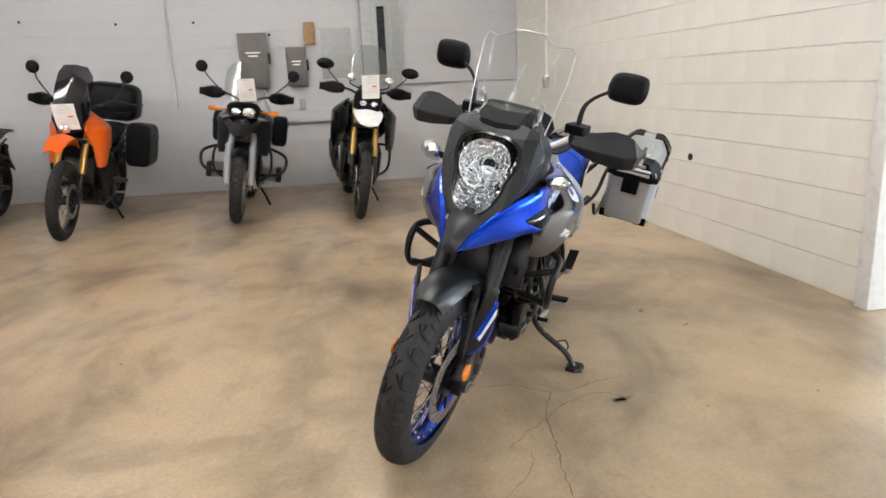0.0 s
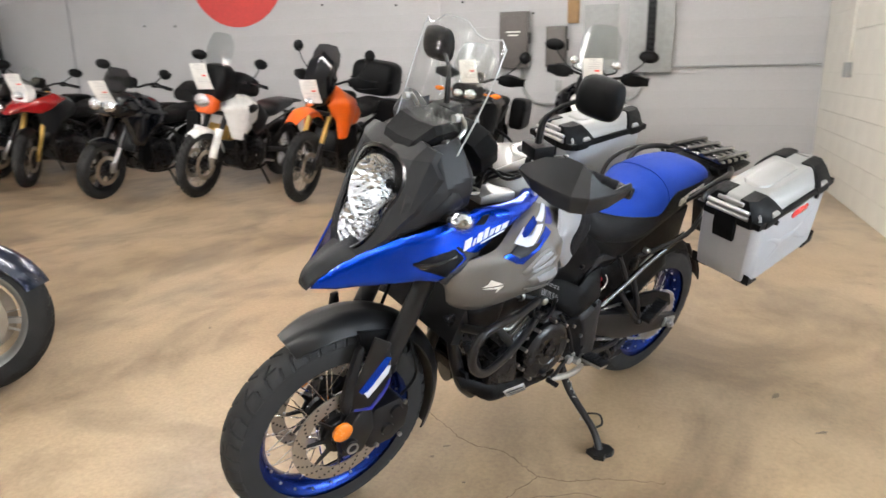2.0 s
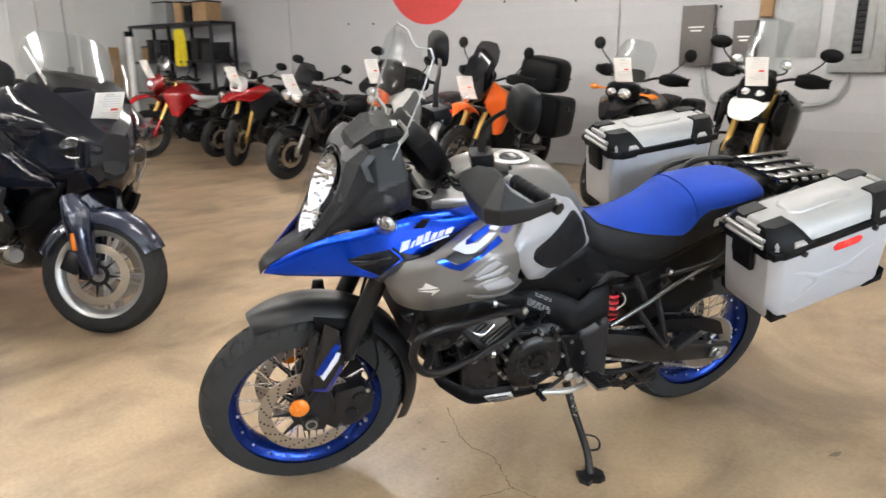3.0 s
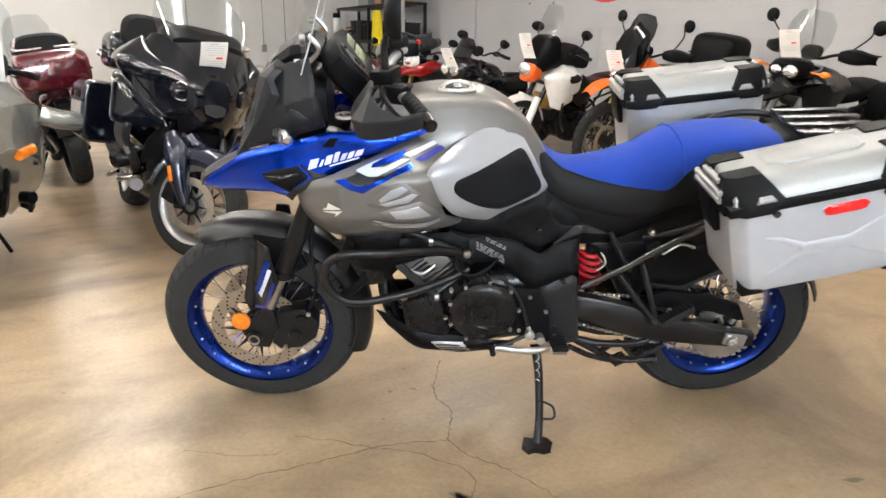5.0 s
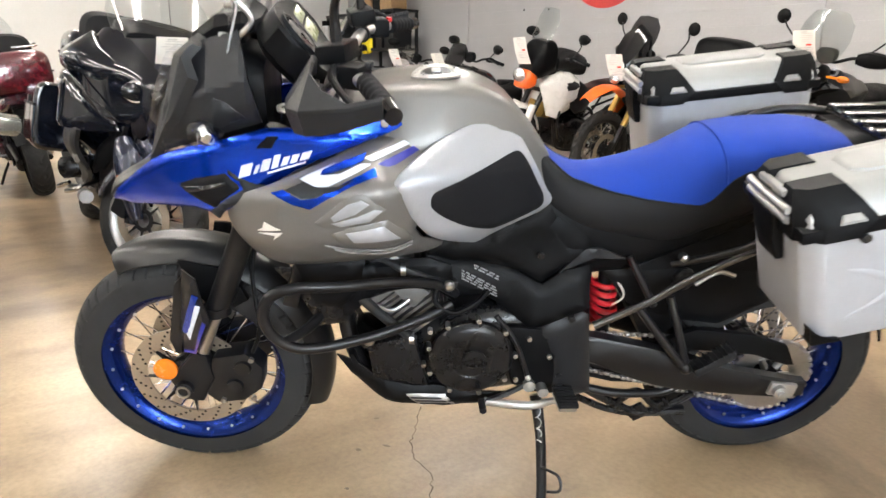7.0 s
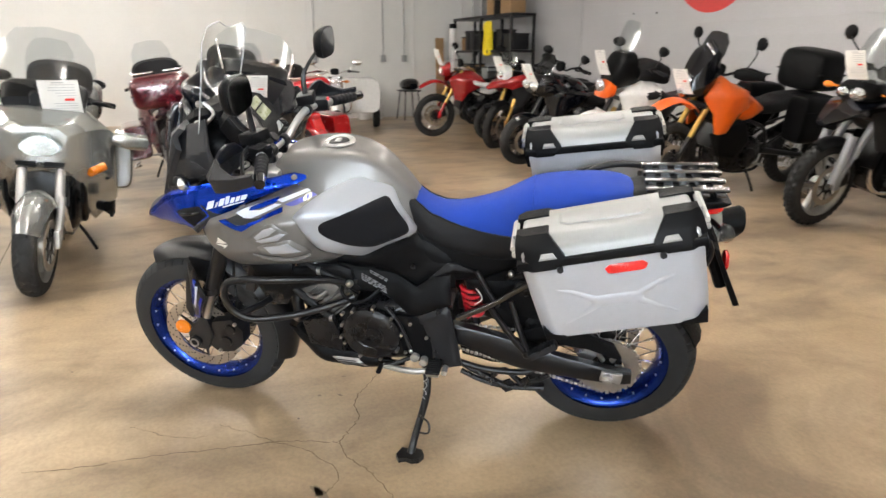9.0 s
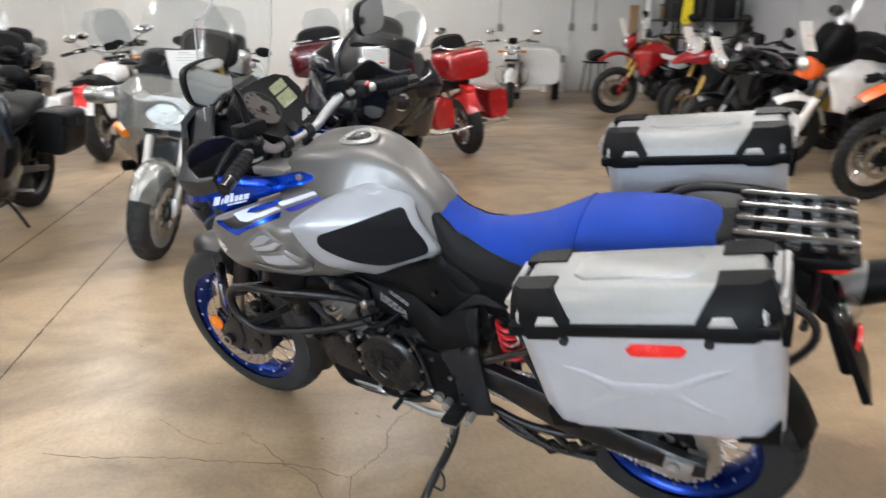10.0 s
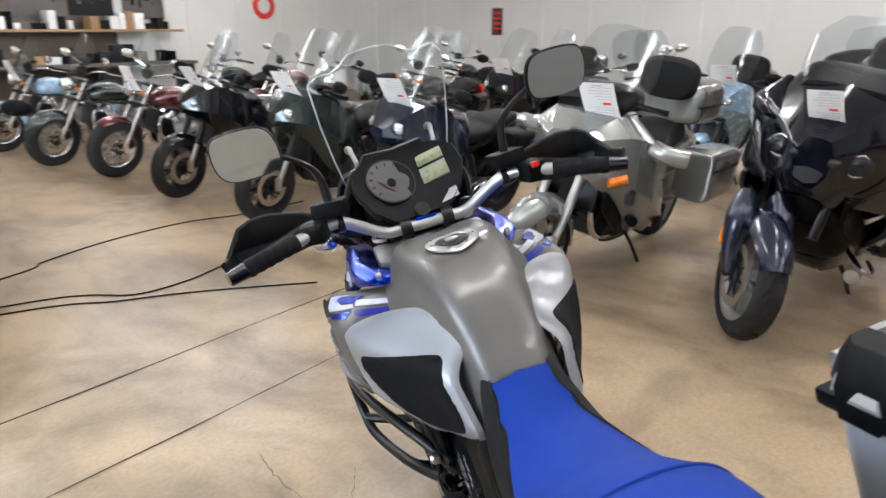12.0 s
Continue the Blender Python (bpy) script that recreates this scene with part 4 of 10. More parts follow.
COWL = lambda u, v: Vector((0.775 - 0.095 * v - 0.9 * min(abs(u), 0.104) ** 2 - 0.62 * max(0, abs(u) - 0.104) - 0.9 * max(0, abs(u) - 0.146) - 0.22 * max(0, v - 1.02), u, 0.886 + 0.245 * v))
LAMP_EDGE = [(0.0, -0.02), (0.048, 0.11), (0.073, 0.30), (0.079, 0.46), (0.096, 0.66), (0.088, 0.88), (0.044, 1.01), (0.0, 1.04)]
for s in (1, -1):
    # glossy bezel round the lamp, then the faceted cowl
    B = N()
    inner = [(s * abs(q[0]) * 1.02, q[1]) for q in spline(LAMP_EDGE, 3)]
    bez = [(s * abs(q[0]) * 1.16, q[1] * 1.05 - 0.025) for q in spline(LAMP_EDGE, 3)]
    patch(B, inner + list(reversed(bez)), 0.009, 0.014, 0.02, HL)
    P("lamp_bezel", B, "black_gloss", label="glossy black lamp bezel")
    B = N()
    outer = [(0.0, 1.17), (s * 0.075, 1.18), (s * 0.135, 1.11), (s * 0.165, 0.86), (s * 0.152, 0.52), (s * 0.118, 0.22), (s * 0.072, -0.02), (s * 0.050, -0.10), (0.0, -0.12)]
    patch(B, bez + outer, 0.013, 0.013, 0.02, COWL)
    P("headlamp_cowl", B, "dark_plastic", label="dark grey faceted headlamp cowl", angle=13)
    # side of the cowl running back to the screen
    B = N()

    def cow_y(x, z):
        return 0.128 + 0.34 * min(max(0.735 - x, 0), 0.125) - 0.55 * max(0, z - 1.075 + 0.35 * (x - 0.60)) - 0.30 * max(0, 1.02 - z + 0.5 * (0.6 - x))

    skin(B, [(0.737, 0.940), (0.705, 1.05), (0.674, 1.122), (0.62, 1.168), (0.548, 1.188), (0.532, 1.12), (0.512, 1.010), (0.60, 0.985), (0.67, 0.962)], cow_y, 0.008, 0.011, 0, 0.012, 0.006, s)
    P("cowl_side", B, "dark_plastic", angle=12)
    B = N()
    skin(B, [(0.650, 1.005), (0.597, 1.062), (0.575, 1.055), (0.540, 1.022), (0.60, 0.998)], lambda x, z: cow_y(x, z) + 0.007, 0.008, 0.02, 0, 0.010, 0.005, s)
    P("cowl_trim", B, "dark_plastic")
    # indicator
    B = N()
    tube(B, [(0.60, s * 0.15, 0.99), (0.605, s * 0.195, 0.998)], 0.011, 10)
    ind = P("indicator", B, "black_plastic", label="front indicator with a clear lens")
    B = N()
    ball(B, (0.030, 0.046, 0.030), (0.612, s * 0.226, 1.000), (0, 0, s * 20), 18, 12)
    sub_part("indicator", "indicator_lens", B, "haze", ind)
    B = N()
    ball(B, (0.020, 0.036, 0.022), (0.606, s * 0.226, 1.000), (0, 0, s * 20), 14, 10)
    sub_part("indicator", "indicator_reflector", B, "headlamp", ind)

B = N()
rings = []
for x, z, h, w in ((0.672, 1.135, 0.008, 0.050), (0.650, 1.160, 0.020, 0.072), (0.600, 1.190, 0.026, 0.084), (0.545, 1.200, 0.024, 0.086), (0.520, 1.195, 0.012, 0.080)):
    rings.append([Vector((x, w * a, z + h * b)) for a, b in ((-1, -1), (-1.04, 0.0), (-0.86, 0.9), (0, 1.1), (0.86, 0.9), (1.04, 0.0), (1, -1), (0, -1.2))])
loft(B, rings)
P("nose_top", B, "black_plastic", angle=20)
B = N()
blob(B, [(0.66, 0, 0.92, 1.08, 0.07, 3), (0.62, 0, 0.90, 1.13, 0.105, 3), (0.56, 0, 0.92, 1.15, 0.11, 3), (0.51, 0, 0.96, 1.13, 0.10, 3)])
P("nose_core", B, "black_plastic")

# tall clear screen with a notched top
WS = lambda u, v: Vector((0.612 - 0.095 * v - 2.3 * u * u * (1 - 0.25 * v), u, 1.180 + 0.320 * v))
half = [(0.0, 0.02), (0.06, -0.01), (0.105, -0.10), (0.134, -0.02), (0.148, 0.28), (0.157, 0.55), (0.160, 0.86), (0.145, 0.92), (0.105, 0.90), (0.08, 0.925), (0.045, 0.995), (0.0, 1.0)]
outline = half + [(-u, v) for u, v in reversed(half[1:-1])]
B = N()
patch(B, outline, 0.0, 0.02, 0.004, WS, Vector((-1, 0, -0.4)))
ws = P("windscreen", B, "clear", label="tall clear windscreen with a notched top edge")
ws.visible_shadow = False
B = N()
tube(B, [WS(u, v) for u, v in outline], 0.0021, 6, 1, True)
sub_part("windscreen", "screen_edge", B, "edge_plastic", ws, "bright polished edge")
for s in (1, -1):
    B = N()
    for v in (0.10, 0.30):
        c = WS(s * 0.105, v)
        lathe(B, [(0.001, -0.006), (0.010, -0.006), (0.010, 0.008), (0.001, 0.009)], c, 12, "x")
    tube(B, [WS(s * 0.105, 0.08) - Vector((0.02, 0, 0)), WS(s * 0.10, 0.2) - Vector((0.05, 0, 0.0)), WS(s * 0.105, 0.32) - Vector((0.012, 0, 0))], 0.006, 8)
    sub_part("windscreen", "screen_bracket", B, "steel", ws)
B = N()
box(B, (0.02, 0.08, 0.06), (0.57, 0, 1.21), (0, 20, 0), 0.006)
sub_part("windscreen", "screen_mount", B, "black_plastic", ws)

# instruments
B = N()
# a thin tilted panel with cut corners
dm = Matrix.Translation((0.430, 0, 1.152)) @ pose(0, 0, 0, 0, 40, 0) @ Matrix.Scale(1.10, 4)
face = [(0.062, -0.080), (0.100, -0.050), (0.126, 0.005), (0.118, 0.050), (0.085, 0.076), (0.040, 0.088)]
face = face + [(-y, z) for y, z in reversed(face)]
loft(B, [[dm @ Vector((x, y * k, z * k)) for y, z in face] for x, k in ((0.060, 0.70), (0.045, 0.92), (0.0, 1.0), (-0.008, 0.97), (-0.006, 0.90))])
dash = P("dashboard", B, "black_plastic", label="black instrument panel with dial and display")
for nm, mt, fn in (("tachometer", "dial", lambda b: lathe(b, [(0.001, -0.012), (0.050, -0.012), (0.050, 0.0), (0.001, 0.0)], (0, 0.040, 0.016), 28, "x")),
                   ("dial_ring", "dark_plastic", lambda b: lathe(b, [(0.049, -0.014), (0.052, -0.014), (0.052, 0.0), (0.049, 0.0)], (0, 0.040, 0.016), 32, "x", shut=True)),
                   ("display", "lcd", lambda b: (box(b, (0.012, 0.062, 0.026), (-0.006, -0.056, 0.042), (0, 0, 0), 0.002), box(b, (0.012, 0.062, 0.036), (-0.006, -0.056, 0.006), (0, 0, 0), 0.002))),
                   ("dial_marks", "black_plastic", lambda b: [box(b, (0.002, 0.0025, 0.007), (-0.013, 0.040 + 0.041 * math.cos(a), 0.016 + 0.041 * math.sin(a)), (math.degrees(a) + 90, 0, 0)) for a in [radians(-40 + 26 * k) for k in range(11)]]),
                   ("dial_boss", "black_plastic", lambda b: lathe(b, [(0.001, -0.016), (0.009, -0.016), (0.010, -0.010), (0.001, -0.010)], (0, 0.040, 0.012), 16, "x")),
                   ("dial_needle", "maroon", lambda b: box(b, (0.002, 0.003, 0.036), (-0.0145, 0.040 + 0.013, 0.016 - 0.012), (135, 0, 0))),
                   ("start_knob", "black_metal", lambda b: lathe(b, [(0.001, -0.016), (0.016, -0.016), (0.018, 0.0), (0.001, 0.0)], (0, 0.0, -0.062), 18, "x")),
                   ("warning_sticker", "panel_grey", lambda b: box(b, (0.003, 0.045, 0.022), (-0.006, -0.065, -0.055)))):
    B = N()
    fn(B)
    bmesh.ops.transform(B, matrix=dm, verts=B.verts)
    sub_part("dashboard", nm, B, mt, dash)

# handlebar, grips, levers, guards, mirrors
HB = lambda s: [(0.372, s * 0.045, 1.100), (0.372, s * 0.10, 1.103), (0.352, s * 0.160, 1.145), (0.325, s * 0.205, 1.172), (0.285, s * 0.28, 1.170), (0.232, s * 0.40, 1.158)]
B = N()
tube(B, list(reversed(HB(-1))) + HB(1), 0.0135, 14, 6)
bar = P("handlebar", B, "alu", label="silver tapered handlebar")
B = N()
box(B, (0.02, 0.05, 0.008), (0.372, 0, 1.116), (0, 0, 0), 0.003)
sub_part("handlebar", "bar_pad", B, "blue_paint", bar)
for s in (1, -1):
    B = N()
    lathe(B, [(0.013, -0.013), (0.023, -0.013), (0.024, 0.0), (0.023, 0.013), (0.013, 0.013)], (0.372, s * 0.05, 1.100), 20, shut=True)
    rod(B, (0.372, s * 0.05, 1.085), (0.378, s * 0.05, 1.055), 0.015, 16, 0.018)
    P("bar_clamp", B, "black_metal")
B = N()
prism(B, [(0.44, 1.055), (0.40, 1.062), (0.315, 1.058), (0.315, 1.03), (0.44, 1.03)], -0.135, 0.135, 0.008)
P("top_yoke", B, "alu", label="dull metal top yoke of the fork")
for s in (1, -1):
    B = N()
    lathe(B, [(0.001, 0), (0.026, 0), (0.026, 0.006), (0.018, 0.008), (0.001, 0.008)], (FORK(1.03) - 0.02, s * 0.103, 1.058), 20, "z")
    cap = P("fork_cap", B, "black_metal")
    B = N()
    lathe(B, [(0.019, 0.004), (0.027, 0.004), (0.027, 0.011), (0.019, 0.011)], (FORK(1.03) - 0.02, s * 0.103, 1.058), 24, "z", shut=True)
    sub_part("fork_cap", "cap_ring", B, "alu_light", cap, "bare metal ring of the fork cap")
    B = N()
    lathe(B, [(0.001, 0.006), (0.008, 0.006), (0.008, 0.014), (0.001, 0.015)], (FORK(1.03) - 0.02, s * 0.103, 1.058), 6, "z")
    sub_part("fork_cap", "adjuster", B, "steel", cap)
B = N()
lathe(B, [(0.001, 0), (0.018, 0), (0.018, 0.012), (0.001, 0.014)], (0.375, 0, 1.058), 6, "z")
P("stem_nut", B, "alu_light")
for s in (1, -1):
    g0, g1 = Vector((0.275, s * 0.290, 1.170)), Vector((0.230, s * 0.402, 1.157))
    B = N()
    pts = [g0.lerp(g1, k / 12) for k in range(13)]
    tube(B, pts, [0.0175 + (0.0022 if k % 2 else 0) for k in range(13)], 14, 2)
    P("grip", B, "grip", label="black ribbed rubber grip")
    B = N()
    e = (g1 - g0).normalized()
    rod(B, g1, g1 + e * 0.040, 0.0175, 14, 0.0155)
    P("bar_end", B, "black_gloss")
    B = N()
    box(B, (0.05, 0.055, 0.045), (0.300, s * 0.250, 1.172), (0, 0, -s * 22), 0.01)
    sw = P("switch_block", B, "black_plastic")
    B = N()
    box(B, (0.012, 0.018, 0.012), (0.272, s * 0.250, 1.192), (0, 0, -s * 22), 0.003)
    sub_part("switch_block", "switch", B, "red_plastic" if s < 0 else "dark_plastic", sw)
    B = N()
    box(B, (0.06, 0.075, 0.035), (0.335, s * 0.205, 1.205), (0, 8, -s * 15), 0.006)
    P("fluid_reservoir", B, "black_plastic")
    B = N()
    tube(B, [(0.335, s * 0.245, 1.182), (0.335, s * 0.29, 1.176), (0.305, s * 0.36, 1.162), (0.285, s * 0.395, 1.156)], [0.010, 0.008, 0.006, 0.007], 8)
    P("lever", B, "black_metal")
    # control cables from the switches down behind the panel
    for k in range(3):
        B = N()
        tube(B, [(0.315 + 0.010 * k, s * (0.235 - 0.012 * k), 1.165 - 0.006 * k), (0.355 + 0.014 * k, s * (0.175 - 0.006 * k), 1.135 - 0.012 * k), (0.385 + 0.006 * k, s * (0.120 - 0.012 * k), 1.105 + 0.008 * k), (0.420, s * (0.070 + 0.012 * k), 1.06)], 0.0048, 8)
        P("control_cable", B, "black_metal")
    B = N()
    lathe(B, [(0.0145, -0.008), (0.0205, -0.008), (0.0205, 0.008), (0.0145, 0.008)], (0.333, s * 0.192, 1.166), 16, shut=True)
    rod(B, (0.333, s * 0.192, 1.184), (0.338, s * 0.197, 1.205), 0.010, 12, 0.013)
    P("mirror_clamp", B, "black_metal")
    # hand guard, a bent shell in front of the grip, wrapped round to the bar end
    B = N()
    way = [(0.392, 0.205, 1.142, 1.155, 1.168, 0.010), (0.408, 0.265, 1.122, 1.152, 1.207, 0.040), (0.408, 0.345, 1.110, 1.150, 1.226, 0.050), (0.398, 0.402, 1.108, 1.150, 1.224, 0.048), (0.370, 0.436, 1.112, 1.154, 1.212, 0.030), (0.335, 0.446, 1.116, 1.160, 1.190, 0.018), (0.290, 0.448, 1.126, 1.164, 1.172, 0.006), (0.232, 0.446, 1.146, 1.178, 1.184, 0.006)]
    rings = []
    for i, (x, y, lo, rz_, hi, back) in enumerate(way):
        c = Vector((x, y, 0))
        p0, p1 = way[max(i - 1, 0)], way[min(i + 1, len(way) - 1)]
        d = Vector((p1[0] - p0[0], p1[1] - p0[1], 0)).normalized()
        inn = Vector((-d.y, d.x, 0))
        ring = []
        for o, z in ((back + 0.004, hi), (back, hi + 0.001), (0.0, rz_ + 0.003), (0.0, rz_ - 0.003), (0.012, lo), (0.030, lo - 0.002), (0.030, lo + 0.003), (0.017, lo + 0.005), (0.006, rz_ - 0.002), (0.006, rz_ + 0.002), (back + 0.006, hi - 0.004)):
            q = c + inn * o
            ring.append(Vector((q.x, s * q.y, z)))
        rings.append(ring)
    loft(B, rings)
    P("hand_guard", B, "dark_plastic", label="matt black plastic hand guard", angle=16)
    # mirror
    mc = Vector((0.290, s * 0.337, 1.372))
    B = N()
    tube(B, [(0.335, s * 0.205, 1.20), (0.338, s * 0.208, 1.275), (0.325, s * 0.23, 1.315), (0.310, s * 0.275, 1.348), mc + Vector((0.012, -s * 0.03, -0.01))], [0.011, 0.009, 0.0065, 0.0065, 0.009], 8)
    P("mirror_stem", B, "black_metal")
    glass_line = spline([(-0.062, -0.045), (-0.070, 0.010), (-0.045, 0.052), (0.035, 0.056), (0.066, 0.038), (0.068, -0.018), (0.048, -0.050), (0.0, -0.056)], 5, True)
    B = N()
    rings = []
    for dx, k in ((0.034, 0.45), (0.030, 0.72), (0.016, 0.95), (0.0, 1.0), (-0.006, 0.97)):
        rings.append([mc + Vector((dx, s * q[0] * k * 0.98, q[1] * k * 0.92)) for q in glass_line])
    loft(B, rings)
    mir = P("mirror", B, "black_plastic", label="black rear-view mirror")
    B = N()
    B.faces.new([B.verts.new(mc + Vector((-0.0075, s * q[0] * 0.92, q[1] * 0.86))) for q in glass_line])
    sub_part("mirror", "mirror_glass", B, "mirror", mir)

# tank, shrouds and side panels


def grey_y(x, z):
    w = 0.138 + 0.147 * sm(0.0, 0.30, x) - 0.085 * sm(0.46, 0.63, x)
    return w - 0.125 * sm(0.885, 1.0, z) * sm(0.60, 0.45, x) - 0.05 * sm(0.80, 0.70, z)


GREY = [(0.594, 0.824), (0.582, 0.854), (0.546, 0.878), (0.493, 0.902), (0.439, 0.922), (0.354, 0.952), (0.298, 0.974), (0.24, 0.994), (0.193, 1.016), (0.10, 1.040), (0.02, 1.036), (-0.02, 1.00), (0.10, 0.93), (0.20, 0.80), (0.135, 0.738), (0.166, 0.722), (0.242, 0.726), (0.314, 0.722), (0.411, 0.712), (0.496, 0.714), (0.548, 0.732), (0.578, 0.778)]
SILVER = [(0.246, 0.896), (0.240, 0.914), (0.214, 0.938), (0.16, 0.972), (0.098, 0.997), (0.036, 1.010), (-0.004, 1.006), (-0.030, 0.982), (-0.060, 0.930), (-0.098, 0.860), (-0.116, 0.828), (-0.096, 0.804), (-0.015, 0.768), (0.05, 0.740), (0.078, 0.741), (0.132, 0.760), (0.172, 0.787), (0.220, 0.848)]
PAD = [(0.169, 0.869), (0.160, 0.885), (0.125, 0.898), (0.051, 0.923), (-0.008, 0.943), (-0.028, 0.945), (-0.044, 0.930), (-0.072, 0.880), (-0.092, 0.842), (-0.088, 0.815), (-0.039, 0.794), (0.014, 0.776), (0.045, 0.779), (0.097, 0.801), (0.141, 0.828), (0.165, 0.850)]


def silver_y(x, z):
    return 0.110 + 0.158 * sm(-0.15, 0.26, x) - 0.080 * sm(0.90, 1.01, z) - 0.03 * sm(0.80, 0.74, z)


for s in (1, -1):
    B = N()
    skin(B, GREY, grey_y, 0.008, 0.012, 3, 0.030, 0.018, s)
    P("tank_shroud", B, "grey_paint", label="warm grey metallic tank shroud")
    B = N()
    skin(B, SILVER, silver_y, 0.012, 0.014, 4, 0.018, 0.010, s)
    P("knee_panel", B, "silver_paint", label="pale silver knee panel")
    B = N()
    skin(B, PAD, lambda x, z: silver_y(x, z) + 0.004, 0.006, 0.016, 4, 0.006, 0.004, s)
    P("knee_pad", B, "grip", label="black textured knee pad")
    B = N()
    lathe(B, [(0.001, s * 0.12), (0.006, s * 0.12), (0.006, s * 0.128), (0.001, s * 0.129)], (0.0, 0, 0.780), 8)
    P("pad_screw", B, "black_metal")
    # two louvred pale insets in the shroud, and its decal stripes
    fz = lambda x, z: grey_y(x, z) + 0.0035
    INSETS = (([(0.369, 0.845), (0.335, 0.873), (0.307, 0.882), (0.292, 0.873), (0.319, 0.853), (0.362, 0.836)], [(0.402, 0.832), (0.352, 0.874), (0.318, 0.893), (0.300, 0.893), (0.283, 0.876), (0.258, 0.858), (0.290, 0.830), (0.354, 0.821), (0.386, 0.821)]),
              ([(0.341, 0.810), (0.264, 0.824), (0.230, 0.792), (0.324, 0.789)], [(0.372, 0.806), (0.330, 0.822), (0.258, 0.836), (0.214, 0.800), (0.205, 0.782), (0.250, 0.772), (0.345, 0.776)]))
    for q, ring in INSETS:
        B = N()
        skin(B, ring, lambda x, z: grey_y(x, z) + 0.005, 0.008, 0.012, 0, 0.008, 0.004, s)
        P("inset_frame", B, "grey_paint")
        B = N()
        skin(B, q, lambda x, z: grey_y(x, z) + 0.0085, 0.006, 0.010, 0, 0.004, 0.0015, s)
        P("inset", B, "silver_paint")
    # a pale wedge under the upper inset and three thin ridges under the lower one
    B = N()
    skin(B, [(0.368, 0.832), (0.318, 0.846), (0.282, 0.862), (0.266, 0.858), (0.292, 0.836), (0.350, 0.825)], lambda x, z: grey_y(x, z) + 0.0075, 0.005, 0.010, 0, 0.004, 0.002, s)
    P("inset", B, "silver_paint")
    for k in range(2):
        B = N()
        tube(B, [(x, s * (grey_y(x, z) + 0.006), z) for x, z in ((0.385 - 0.02 * k, 0.782 - 0.010 * k), (0.330, 0.770 - 0.009 * k), (0.255, 0.766 - 0.009 * k), (0.205, 0.778 - 0.008 * k))], 0.0028, 6)
        P("shroud_ridge", B, "grey_paint")
    # decal stripes: blue sweep, white hook, dark blue blocks
    for mt, off, line in (("blue_paint", 0.0030, [(0.482, 0.896), (0.459, 0.902), (0.424, 0.882), (0.395, 0.886), (0.340, 0.913), (0.282, 0.936), (0.277, 0.924), (0.329, 0.906), (0.373, 0.884), (0.409, 0.862), (0.441, 0.872)]),
                          ("dark_plastic", 0.0034, [(0.456, 0.902), (0.420, 0.915), (0.388, 0.905), (0.350, 0.908), (0.316, 0.919), (0.351, 0.903), (0.400, 0.886), (0.423, 0.885)]),
                          ("white_decal", 0.0040, [(0.428, 0.919), (0.396, 0.907), (0.372, 0.907), (0.318, 0.928), (0.289, 0.941), (0.308, 0.942), (0.352, 0.926), (0.389, 0.924), (0.384, 0.933), (0.352, 0.946), (0.412, 0.926)]),
                          ("blue_paint", 0.0036, [(0.398, 0.929), (0.353, 0.943), (0.298, 0.960), (0.306, 0.946), (0.347, 0.933), (0.379, 0.925)]),
                          ("white_decal", 0.0044, [(0.305, 0.951), (0.217, 0.977), (0.186, 0.977), (0.240, 0.960), (0.286, 0.946)]),
                          ("blue_deep", 0.0040, [(0.276, 0.941), (0.252, 0.949), (0.199, 0.966), (0.182, 0.960), (0.240, 0.938), (0.256, 0.936)]),
                          ("blue_deep", 0.0040, [(0.201, 0.974), (0.168, 0.988), (0.116, 0.999), (0.095, 0.996), (0.130, 0.976), (0.168, 0.970)])):
        B = N()
        skin(B, line, lambda x, z: grey_y(x, z) + off, 0.004, 0.010, 0, 0, 0, s)
        P("shroud_decal", B, mt)
    # plain pale emblem
    B = N()
    skin(B, [(0.503, 0.831), (0.470, 0.817), (0.488, 0.814), (0.520, 0.809), (0.508, 0.817)], fz, 0.003, 0.03, 0, 0, 0, s)
    skin(B, [(0.518, 0.804), (0.500, 0.808), (0.466, 0.811), (0.486, 0.794), (0.482, 0.804)], fz, 0.003, 0.03, 0, 0, 0, s)
    P("emblem", B, "alu_light")
    # black frame cover behind the knee
    cov = lambda x, z: 0.105 + 0.04 * sm(0.72, 0.50, z) + 0.02 * sm(0.05, 0.2, x)
    B = N()
    skin(B, [(0.175, 0.735), (0.10, 0.738), (0.047, 0.728), (-0.03, 0.762), (-0.118, 0.810), (-0.150, 0.750), (-0.170, 0.720), (-0.208, 0.711), (-0.27, 0.694), (-0.338, 0.664), (-0.228, 0.664), (-0.161, 0.648), (-0.110, 0.612), (-0.05, 0.642), (0.003, 0.664), (0.11, 0.672), (0.164, 0.690)], cov, 0.008, 0.02, 0, 0.02, 0.012, s)
    P("frame_cover", B, "black_plastic", label="matt black frame cover")
    B = N()
    skin(B, [(0.170, 0.690), (0.11, 0.672), (0.0, 0.662), (-0.055, 0.640), (-0.110, 0.612), (-0.161, 0.646), (-0.225, 0.660), (-0.230, 0.551), (-0.12, 0.500), (-0.077, 0.503), (-0.017, 0.554), (0.026, 0.580), (0.101, 0.582), (0.150, 0.62)], lambda x, z: cov(x, z) + 0.016 * sm(-0.02, -0.1, x), 0.008, 0.02, 0, 0.02, 0.012, s)
    P("lower_cover", B, "black_plastic")
    B = N()
